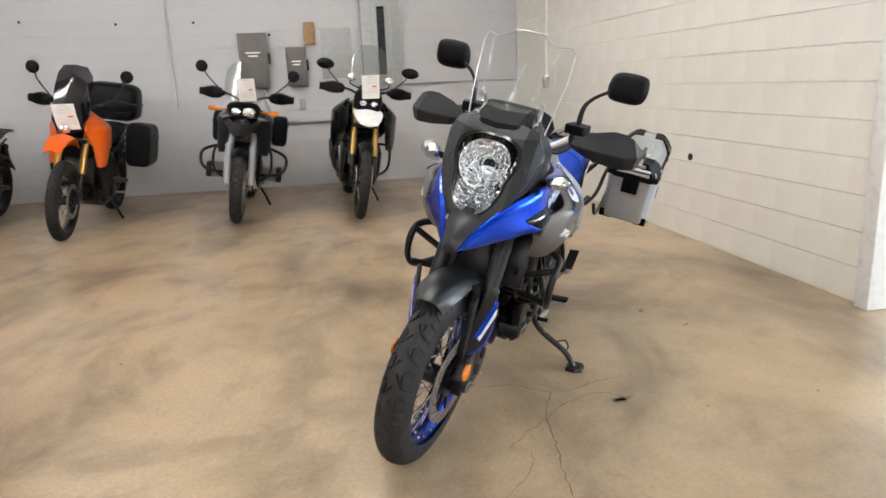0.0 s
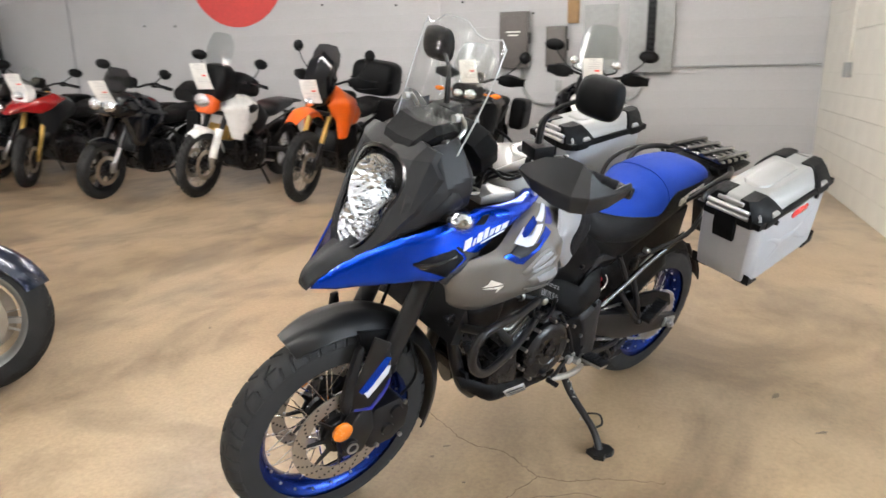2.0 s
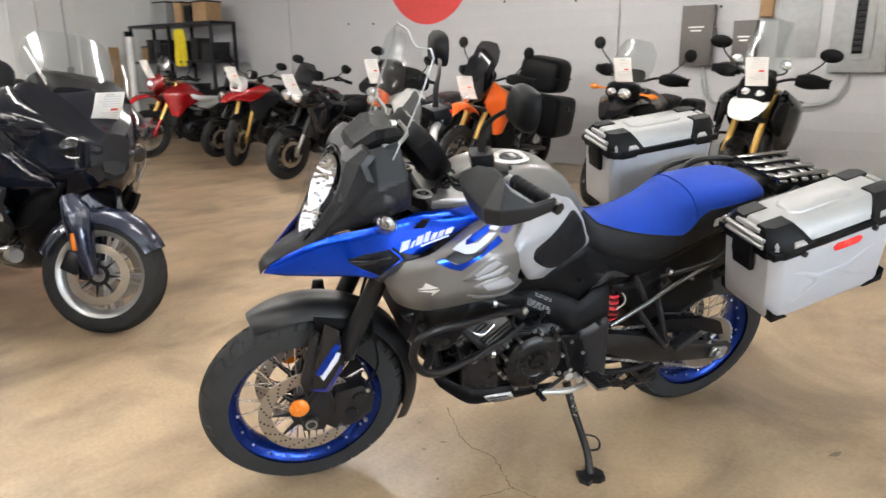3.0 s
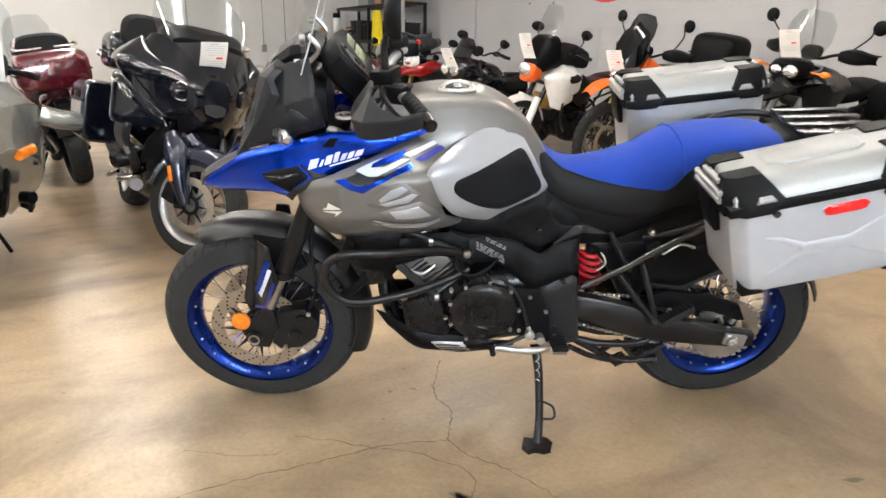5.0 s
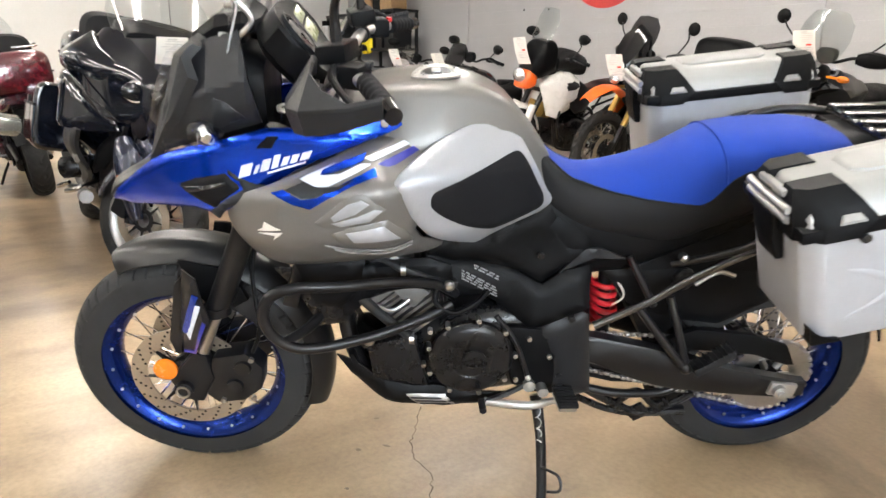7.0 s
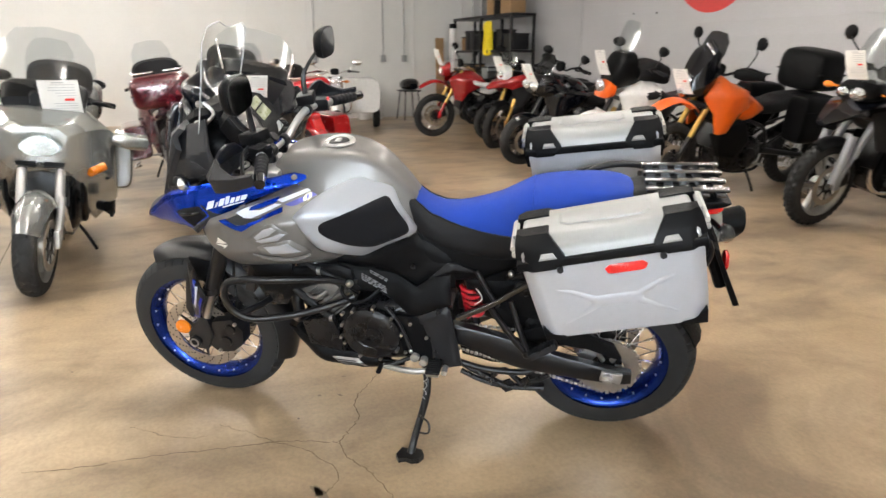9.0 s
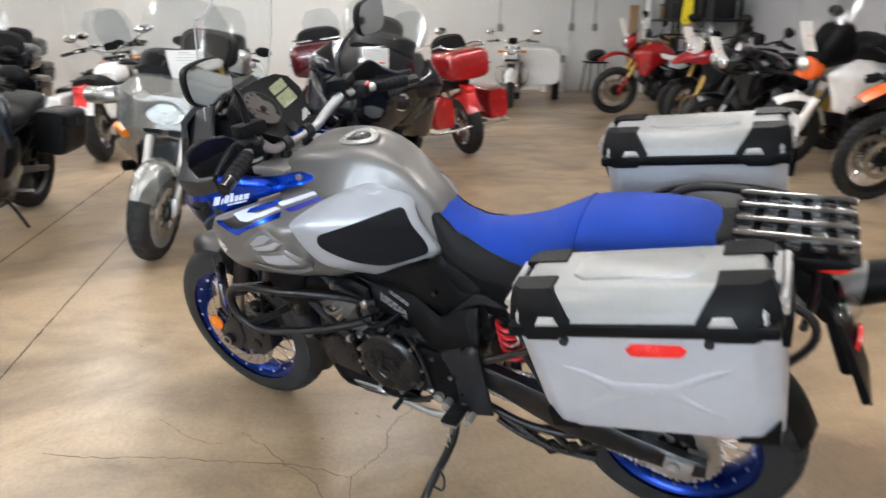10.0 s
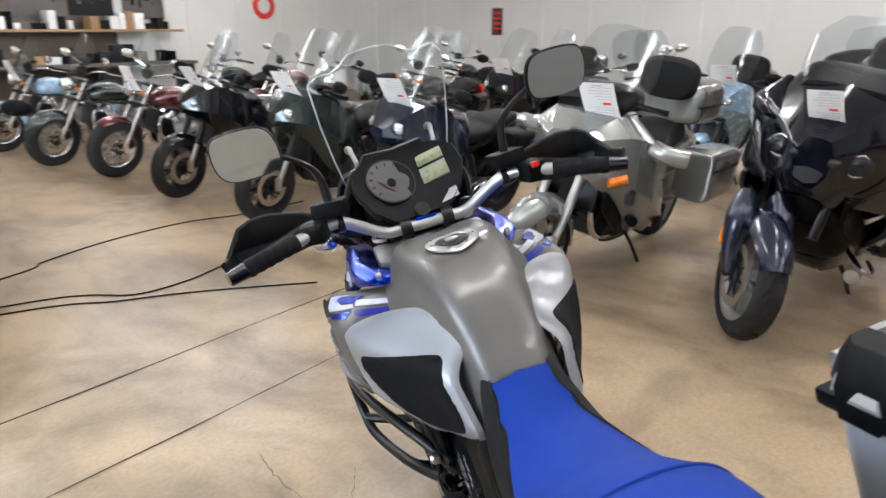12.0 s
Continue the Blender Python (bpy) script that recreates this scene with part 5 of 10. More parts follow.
    skin(B, [(-0.095, 0.498), (-0.212, 0.546), (-0.228, 0.536), (-0.262, 0.300), (-0.20, 0.285), (-0.150, 0.300), (-0.148, 0.396), (-0.125, 0.457)], lambda x, z: cov(x, z) + 0.020, 0.010, 0.02, 0, 0.016, 0.010, s)
    P("pivot_cover", B, "dark_plastic")
    B = N()
    skin(B, [(0.385, 0.664), (0.294, 0.684), (0.165, 0.692), (0.112, 0.672), (0.100, 0.570), (0.145, 0.606), (0.257, 0.606), (0.307, 0.590), (0.352, 0.545), (0.385, 0.536)], lambda x, z: 0.152 + 0.02 * sm(0.2, 0.35, x), 0.010, 0.02, 0, 0.018, 0.012, s)
    P("head_cover", B, "black_plastic")
    B = N()
    skin(B, [(0.02, 0.76), (-0.14, 0.78), (-0.235, 0.72), (-0.24, 0.60), (-0.05, 0.58), (0.06, 0.66)], lambda x, z: 0.104, 0.008, 0.03, 0, 0.02, 0.01, s)
    P("inner_cover", B, "black_plastic")
    B = N()
    skin(B, [(-0.150, 0.640), (-0.215, 0.700), (-0.245, 0.702), (-0.320, 0.672), (-0.235, 0.676)], lambda x, z: cov(x, z) + 0.006, 0.008, 0.03, 0, 0.01, 0.006, s)
    P("cover_trim", B, "dark_plastic")
    for q in ((-0.10, 0.69), (-0.185, 0.53), (-0.17, 0.36), (0.10, 0.73)):
        B = N()
        lathe(B, [(0.001, s * 0.12), (0.008, s * 0.12), (0.008, s * (cov(*q) + 0.024)), (0.001, s * (cov(*q) + 0.026))], (q[0], 0, q[1]), 10)
        P("cover_bolt", B, "black_metal")
    B = N()
    bars(B, 0.086, 0.652, 0.088, 0.026, 4, lambda x, z: cov(x, z) + 0.002, s, -0.55, 0.0015, 4)
    bars(B, 0.056, 0.664, 0.066, 0.014, 2, lambda x, z: cov(x, z) + 0.002, s, -0.50, 0.0015, 9)
    tagged(P("warning_label", B, "print_grey", label="pale printed warning label"), kind="stuff")

B = N()
rings = []
for x, zt, w in [tuple(q) for q in spline([(0.372, 1.005, 0.066), (0.345, 1.050, 0.092), (0.29, 1.074, 0.106), (0.21, 1.087, 0.110), (0.14, 1.090, 0.104), (0.07, 1.083, 0.088), (0.0, 1.052, 0.075), (-0.05, 1.004, 0.068), (-0.088, 0.960, 0.064), (-0.112, 0.925, 0.060)], 5)]:
    half = [(0.0, zt + 0.001), (0.40 * w, zt), (0.72 * w, zt - 0.004), (0.92 * w, zt - 0.014), (1.04 * w, zt - 0.034), (1.18 * w, zt - 0.066), (1.38 * w, zt - 0.105), (1.50 * w, zt - 0.150), (1.50 * w, 0.79)]
    rings.append([Vector((x, y, z)) for y, z in half] + [Vector((x, -y, z)) for y, z in reversed(half[1:])])
loft(B, rings)
tank = P("tank", B, "grey_paint", label="grey metallic fuel tank")
B = N()
cm = Matrix.Translation((0.150, 0, 1.089)) @ pose(0, 0, 0, 0, 3, 0)
lathe(B, [(0.034, 0), (0.054, 0), (0.056, 0.004), (0.050, 0.009), (0.040, 0.010), (0.034, 0.006)], n=40, axis="z", shut=True)
bmesh.ops.transform(B, matrix=cm, verts=B.verts)
sub_part("tank", "filler_ring", B, "alu", tank)
B = N()
lathe(B, [(0.001, 0.0), (0.036, 0.0), (0.036, 0.007), (0.030, 0.011), (0.001, 0.012)], n=32, axis="z")
bmesh.ops.transform(B, matrix=cm, verts=B.verts)
sub_part("tank", "filler_cap", B, "dark_plastic", tank)
B = N()
box(B, (0.02, 0.028, 0.006), (0.0, 0, 0.012), (0, 0, 0), 0.002)
bmesh.ops.transform(B, matrix=cm, verts=B.verts)
sub_part("tank", "key_flap", B, "steel", tank)
for k in range(7):
    a = 2 * math.pi * k / 7
    B = N()
    lathe(B, [(0.0005, 0.009), (0.0035, 0.009), (0.003, 0.012), (0.0005, 0.012)], (0.046 * math.cos(a), 0.046 * math.sin(a), 0), 8, "z")
    bmesh.ops.transform(B, matrix=cm, verts=B.verts)
    sub_part("tank", "cap_bolt", B, "steel", tank)

# seat in two covers, cut along one line
SEAT = [(-0.062, 0, 0.87, 0.988, 0.058, 3.6), (-0.100, 0, 0.83, 0.957, 0.078, 3.4), (-0.145, 0, 0.79, 0.920, 0.096, 2.6), (-0.20, 0, 0.755, 0.902, 0.108, 2.2), (-0.28, 0, 0.730, 0.912, 0.118, 2.1), (-0.38, 0, 0.715, 0.942, 0.133, 2.1), (-0.44, 0, 0.725, 0.970, 0.142, 2.2), (-0.50, 0, 0.76, 0.996, 0.148, 2.4), (-0.57, 0, 0.79, 1.008, 0.144, 2.6), (-0.67, 0, 0.84, 1.014, 0.136, 2.7), (-0.755, 0, 0.885, 1.012, 0.122, 2.7), (-0.81, 0, 0.905, 0.996, 0.10, 2.6), (-0.835, 0, 0.92, 0.972, 0.05, 2.4)]
EDGE = [(0.0, 1.0), (-0.080, 0.970), (-0.105, 0.946), (-0.140, 0.916), (-0.160, 0.900), (-0.21, 0.884), (-0.27, 0.872), (-0.33, 0.865), (-0.395, 0.861), (-0.46, 0.861), (-0.482, 0.885), (-0.513, 0.924), (-0.549, 0.942), (-0.75, 0.962), (-0.9, 0.966)]


def edge(x):
    for (a, p), (b, q) in zip(EDGE, EDGE[1:]):
        if a >= x >= b:
            return p + (q - p) * (a - x) / (a - b)
    return 0.95


def seat_cover(bm, upper):
    """The part of the seat above or below the line between its covers."""
    rings = []
    for x, yc, lo, hi, w, q in spline(SEAT, 9):
        mid, h, e = (lo + hi) / 2, (hi - lo) / 2, 2.0 / q
        u = max(-0.96, min(0.96, (edge(x) - mid) / h))
        a0 = math.asin(math.copysign(abs(u) ** (1 / e), u))
        a1 = math.pi - a0 if upper else -math.pi - a0
        ring = []
        for k in range(41):
            a = a0 + (a1 - a0) * k / 40
            c, s = math.cos(a), math.sin(a)
            ring.append(Vector((x, w * math.copysign(abs(c) ** e, c), mid + h * math.copysign(abs(s) ** e, s))))
        rings.append(ring)
    return loft(bm, rings)


B = N()
seat = P("seat", seat_cover(B, True), "blue_seat", label="two-level seat with a blue fabric top", angle=50)
B = N()
sub_part("seat", "seat_side", seat_cover(B, False), "seat_black", seat, "dark grey grained seat side", 50)
B = N()
for s in (1, -1):
    line = [(x, edge(x)) for x in [-0.09 - 0.02 * k for k in range(35)]]
    pts = []
    for x, z in line:
        row = min(zip(SEAT, SEAT[1:]), key=lambda ab: 0 if ab[0][0] >= x >= ab[1][0] else 9)
        (xa, _, la, ha, wa, qa), (xb, _, lb, hb, wb_, qb) = row
        f = (xa - x) / (xa - xb)
        lo, hi, w, q = la + (lb - la) * f, ha + (hb - ha) * f, wa + (wb_ - wa) * f, qa + (qb - qa) * f
        u = max(-0.96, min(0.96, (z - (lo + hi) / 2) / ((hi - lo) / 2)))
        pts.append((x, s * w * (1 - abs(u) ** q) ** (1 / q), (lo + hi) / 2 + u * (hi - lo) / 2))
    tube(B, pts, 0.0022, 6, 2)
sub_part("seat", "seat_seam", B, "seat_black", seat)
B = N()
for s in (1, -1):
    for k in range(6):
        x = -0.575 - 0.026 * k
        z = 0.885 + 0.30 * (-0.575 - x)
        prism(B, [(x, z + 0.024), (x - 0.018, z + 0.031), (x - 0.018, z + 0.006), (x, z)], s * 0.138, s * (0.1500 - 0.002 * k))
tagged(sub_part("seat", "seat_mark", B, "alu_light", seat), kind="stuff")
B = N()
tube(B, [(-0.498, 0.1485 * math.copysign(abs(math.cos(a)) ** 0.83, math.cos(a)), 0.878 + 0.119 * math.sin(a) ** 0.83) for a in [radians(14 + 152 * k / 24) for k in range(25)]], 0.0024, 6, 2)
sub_part("seat", "seat_piping", B, "blue_seat", seat)

# grab rails, rack, tail
for s in (1, -1):
    B = N()
    tube(B, [(-0.62, s * 0.14, 0.900), (-0.67, s * 0.175, 0.950), (-0.74, s * 0.185, 0.982), (-0.84, s * 0.170, 0.992), (-0.93, s * 0.12, 0.985)], 0.012, 12)
    P("grab_rail", B, "black_metal")
B = N()
prism(B, [(-0.835, 0.975), (-0.835, 0.992), (-1.06, 1.004), (-1.09, 0.996), (-1.07, 0.984), (-0.88, 0.945)], -0.125, 0.125, 0.006)
rack = P("luggage_rack", B, "black_plastic", label="black luggage rack with slots")
for k in range(5):
    B = N()
    box(B, (0.030, 0.24, 0.014), (-0.862 - 0.048 * k, 0, 1.012 + 0.002 * k), (0, 2, 0), 0.004)
    sub_part("luggage_rack", "rack_bar", B, "rack_gloss", rack)
for k in range(4):
    B = N()
    box(B, (0.24, 0.022, 0.013), (-0.96, -0.096 + 0.064 * k, 1.026), (0, 2, 0), 0.004)
    sub_part("luggage_rack", "rack_rib", B, "rack_gloss", rack)
B = N()
blob(B, [(-0.80, 0, 0.86, 0.97, 0.09, 3), (-0.95, 0, 0.90, 1.0, 0.075, 3), (-1.02, 0, 0.915, 0.985, 0.06, 3), (-1.06, 0, 0.93, 0.97, 0.04, 3)])
P("tail_cover", B, "black_plastic")
B = N()
blob(B, [(-1.02, 0, 0.915, 0.975, 0.062, 2.6), (-1.065, 0, 0.915, 0.97, 0.058, 2.6), (-1.085, 0, 0.925, 0.958, 0.045, 2.4)])
P("tail_lamp", B, "red_plastic", label="red tail lamp")
B = N()
tube(B, [(-0.97, 0, 0.92), (-1.05, 0, 0.83), (-1.10, 0, 0.71), (-1.135, 0, 0.62)], [0.030, 0.026, 0.024, 0.022], 8)
prism(B, [(-1.07, 0.79), (-1.09, 0.78), (-1.185, 0.58), (-1.165, 0.575)], -0.075, 0.075, 0.004)
prism(B, [(-0.88, 0.92), (-1.01, 0.89), (-1.08, 0.77), (-1.05, 0.77), (-0.98, 0.85), (-0.88, 0.87)], -0.05, 0.05, 0.006)
P("rear_mudguard", B, "black_plastic")
B = N()
lathe(B, [(0.001, -0.010), (0.033, -0.010), (0.033, 0.0), (0.001, 0.004)], (-1.128, 0, 0.715), 20, "x")
P("rear_reflector", B, "red_plastic")
for s in (1, -1):
    B = N()
    tube(B, [(-1.06, s * 0.03, 0.87), (-1.07, s * 0.12, 0.872)], 0.009)
    ind = P("rear_indicator", B, "black_plastic")
    B = N()
    ball(B, (0.028, 0.042, 0.028), (-1.075, s * 0.15, 0.873), u=14, v=10)
    sub_part("rear_indicator", "indicator_lens", B, "haze", ind)

# engine
B = N()
blob(B, [(0.27, 0, 0.32, 0.44, 0.09, 3), (0.20, 0, 0.28, 0.50, 0.125, 4), (0.10, 0, 0.27, 0.54, 0.145, 4), (-0.05, 0, 0.28, 0.56, 0.145, 4), (-0.17, 0, 0.30, 0.54, 0.12, 4), (-0.22, 0, 0.34, 0.50, 0.10, 3)])
eng = P("engine", B, "engine_black", label="black twin-cylinder engine")
for s in (1, -1):
    B = N()
    lathe(B, [(0.001, s * 0.16), (0.104, s * 0.16), (0.104, s * 0.175), (0.094, s * 0.186), (0.082, s * 0.190), (0.050, s * 0.192), (0.046, s * 0.189), (0.001, s * 0.190)], (0.058, 0, 0.425), 48)
    lathe(B, [(0.024, s * 0.190), (0.028, s * 0.190), (0.028, s * 0.1925), (0.024, s * 0.1925)], (0.052, 0, 0.43), 24, shut=True)
    sub_part("engine", "clutch_cover", B, "engine_black", eng, "round black engine side cover")
    spots = [(0.058 + 0.110 * math.cos(a), 0.425 + 0.110 * math.sin(a), 0.0) for a in [2 * math.pi * k / 9 + 0.3 for k in range(9)]]
    for x, z, d in spots + [(-0.085, 0.475, -0.01), (-0.06, 0.35, -0.01), (0.16, 0.50, -0.01), (0.175, 0.40, -0.01), (-0.14, 0.42, -0.01)]:
        B = N()
        lathe(B, [(0.001, s * 0.15), (0.0065, s * 0.15), (0.0065, s * (0.180 + d)), (0.001, s * (0.181 + d))], (x, 0, z), 8)
        sub_part("engine", "cover_bolt", B, "steel", eng)
    B = N()
    prism(B, [(-0.03, 0.51), (-0.12, 0.50), (-0.19, 0.45), (-0.20, 0.35), (-0.13, 0.30), (-0.05, 0.33)], s * 0.13, s * 0.162, 0.012)
    sub_part("engine", "sprocket_cover", B, "black_plastic", eng)
    B = N()
    prism(B, [(0.20, 0.49), (0.16, 0.33), (0.30, 0.36), (0.315, 0.46)], s * 0.13, s * 0.165, 0.012)
    sub_part("engine", "water_cover", B, "engine_black", eng)
# front cylinder leaning forward with bare head, rear cylinder
B = N()
cy = Matrix.Translation((0.165, 0, 0.50)) @ pose(0, 0, 0, 0, 40, 0)
finned(B, 0.135, 0.25, 0.0, 0.13, 8)
bmesh.ops.transform(B, matrix=cy, verts=B.verts)
sub_part("engine", "cylinder", B, "cast", eng, "finned cast aluminium cylinder")
B = N()
box(B, (0.14, 0.27, 0.08), (0, 0, 0.165), (0, 0, 0), 0.015)
bmesh.ops.transform(B, matrix=cy, verts=B.verts)
sub_part("engine", "cylinder_head", B, "cast", eng)
B = N()
box(B, (0.13, 0.20, 0.20), (-0.03, 0, 0.65), (0, -35, 0), 0.015)
sub_part("engine", "rear_cylinder", B, "engine_black", eng)
B = N()
tube(B, [(0.34, 0.0, 0.60), (0.37, 0.05, 0.50), (0.33, 0.07, 0.36), (0.25, 0.05, 0.27)], 0.022, 12)
tube(B, [(0.34, 0.0, 0.60), (0.38, -0.04, 0.50), (0.34, -0.08, 0.36), (0.15, -0.12, 0.25), (-0.20, -0.13, 0.27)], 0.022, 12)
P("exhaust_header", B, "black_metal", label="dark exhaust header")
# hoses, castings and clamps between the cylinders
for s in (1, -1):
    for nm, mt, r, pts in (("coolant_hose", "rubber", 0.013, [(0.40, 0.12, 0.66), (0.33, 0.155, 0.60), (0.26, 0.158, 0.53), (0.20, 0.150, 0.47)]), ("coolant_hose", "rubber", 0.011, [(0.10, 0.135, 0.62), (0.16, 0.155, 0.64), (0.23, 0.150, 0.67), (0.30, 0.13, 0.69)]),
                           ("wiring_loom", "black_plastic", 0.007, [(0.02, 0.135, 0.60), (0.06, 0.160, 0.57), (0.11, 0.168, 0.555), (0.15, 0.160, 0.585), (0.14, 0.150, 0.63)]), ("breather_pipe", "steel", 0.006, [(0.21, 0.150, 0.585), (0.25, 0.160, 0.56), (0.29, 0.150, 0.57)])):
        B = N()
        tube(B, [(x, s * y, z) for x, y, z in pts], r, 10)
        P(nm, B, mt)
    for x, z in ((0.33, 0.602), (0.205, 0.475), (0.225, 0.668)):
        B = N()
        lathe(B, [(0.012, -0.006), (0.0155, -0.006), (0.0155, 0.006), (0.012, 0.006)], (x, s * 0.154, z), 14, "x", shut=True)
        P("hose_clamp", B, "steel")
    B = N()
    prism(B, [(0.16, 0.60), (0.24, 0.665), (0.275, 0.63), (0.20, 0.555)], s * 0.12, s * 0.148, 0.01)
    P("valve_cover", B, "cast")
    B = N()
    lathe(B, [(0.001, s * 0.10), (0.030, s * 0.10), (0.030, s * 0.150), (0.022, s * 0.158), (0.001, s * 0.158)], (0.215, 0, 0.375), 20)
    P("water_pump", B, "engine_black")
B = N()
rod(B, (0.26, 0, 0.36), (0.345, 0, 0.35), 0.036, 24)
P("oil_filter", B, "black_gloss")
# radiator with cowls
B = N()
box(B, (0.035, 0.34, 0.26), (0.45, 0, 0.70), (0, -18, 0), 0.006)
P("radiator", B, "black_metal")
for s in (1, -1):
    B = N()
    skin(B, [(0.47, 0.70), (0.38, 0.71), (0.31, 0.70), (0.33, 0.62), (0.37, 0.575), (0.43, 0.585)], lambda x, z: 0.185, 0.03, 0.02, 0, 0.02, 0.012, s)
    P("radiator_cowl", B, "black_plastic")

# belly pan
BELLY = [(0.395, 0.400), (0.360, 0.345), (0.30, 0.300), (0.235, 0.262), (0.12, 0.240), (0.02, 0.252), (-0.05, 0.288), (-0.05, 0.300), (0.05, 0.308), (0.14, 0.330), (0.20, 0.330), (0.28, 0.350)]
for s in (1, -1):
    B = N()
    skin(B, BELLY, lambda x, z: 0.165 - 0.05 * sm(0.25, 0.38, x) - 0.03 * sm(0.29, 0.24, z), 0.008, 0.02, 0, 0.02, 0.010, s)
    P("belly_pan", B, "black_plastic", label="matt black belly pan")
    B = N()
    skin(B, [(0.228, 0.312), (0.118, 0.306), (0.092, 0.268), (0.180, 0.268)], lambda x, z: 0.170 - 0.012 * sm(0.29, 0.25, z), 0.012, 0.02, 0, 0.01, 0.006, s)
    P("pan_inset", B, "alu", label="silver louvred inset")
    for k in range(3):
        B = N()
        skin(B, [(0.208 - 0.012 * k, 0.302 - 0.010 * k), (0.130 - 0.012 * k, 0.298 - 0.010 * k), (0.126 - 0.012 * k, 0.295 - 0.010 * k), (0.204 - 0.012 * k, 0.299 - 0.010 * k)], lambda x, z: 0.1715 - 0.012 * sm(0.29, 0.25, z), 0.003, 0.04, 0, 0, 0, s)
        P("inset_slot", B, "dark_plastic")
B = N()
prism(B, [(0.365, 0.405), (0.345, 0.352), (0.30, 0.300), (0.235, 0.262), (0.12, 0.238), (0.02, 0.250), (0.02, 0.262), (0.12, 0.25), (0.23, 0.275), (0.29, 0.31), (0.335, 0.36), (0.35, 0.405)], -0.115, 0.115, 0.003)
P("belly_plate", B, "black_plastic")

# crash bars
for s in (1, -1):
    B = N()
    tube(B, [(0.100, s * 0.13, 0.590), (0.15, s * 0.165, 0.635), (0.24, s * 0.215, 0.662), (0.36, s * 0.262, 0.674), (0.455, s * 0.278, 0.678), (0.508, s * 0.28, 0.658), (0.526, s * 0.28, 0.608), (0.505, s * 0.278, 0.552), (0.44, s * 0.268, 0.516), (0.30, s * 0.225, 0.522), (0.18, s * 0.180, 0.546), (0.11, s * 0.15, 0.570)], 0.0128, 14, 6)
    tube(B, [(0.490, s * 0.278, 0.670), (0.47, s * 0.20, 0.64), (0.46, s * 0.10, 0.61)], 0.0125, 12)
    tube(B, [(0.488, s * 0.276, 0.538), (0.44, s * 0.20, 0.54), (0.40, s * 0.09, 0.55)], 0.0125, 12)
    tube(B, [(0.30, s * 0.225, 0.522), (0.315, s * 0.19, 0.48), (0.30, s * 0.13, 0.47)], 0.010, 10)
    P("crash_bar", B, "black_metal", label="black tubular crash bar")
    for q in ((0.305, 0.222, 0.51), (0.118, 0.165, 0.628)):
        B = N()
        lathe(B, [(0.001, 0), (0.013, 0), (0.013, s * 0.014), (0.008, s * 0.020), (0.001, s * 0.021)], (q[0], s * (q[1] - 0.008), q[2]), 12)
        P("crash_bar_bolt", B, "steel")

# side stand, foot pegs, controls
B = N()
tube(B, [(-0.125, 0.13, 0.300), (-0.135, 0.19, 0.22), (-0.118, 0.330, 0.16), (-0.106, 0.385, 0.110)], [0.016, 0.014, 0.013, 0.014], 12)
tube(B, [(-0.122, 0.285, 0.195), (-0.160, 0.315, 0.195), (-0.162, 0.335, 0.165), (-0.122, 0.325, 0.155)], 0.004, 6)
st = P("side_stand", B, "black_metal", label="black side stand with a widened foot")
B = N()
foot = [(0.050, 0.010), (0.034, 0.040), (0.012, 0.030), (-0.012, 0.040), (-0.036, 0.032), (-0.048, 0.0), (-0.036, -0.030), (-0.010, -0.038), (0.012, -0.028), (0.036, -0.036)]
fm = Matrix.Translation((-0.106, 0.393, 0.1065)) @ pose(0, 0, 0, 14.34, 0, 0)
for z0, z1 in ((-0.006, 0.002), (0.005, 0.010)):
    a = [B.verts.new(fm @ Vector((x, y, z0))) for x, y in foot]
    b = [B.verts.new(fm @ Vector((x, y, z1))) for x, y in foot]
    B.faces.new(a), B.faces.new(list(reversed(b)))
    for k in range(len(foot)):
        B.faces.new((a[k], b[k], b[(k + 1) % len(foot)], a[(k + 1) % len(foot)]))
sub_part("side_stand", "stand_foot", B, "black_metal", st, "worn black foot plate")
B = N()
pts = [(-0.128 + 0.007 * math.cos(k * 1.2), 0.160 + 0.0035 * k, 0.286 - 0.0042 * k + 0.007 * math.sin(k * 1.2)) for k in range(34)]
tube(B, pts, 0.0016, 5, 2)
sub_part("side_stand", "stand_spring", B, "steel", st)
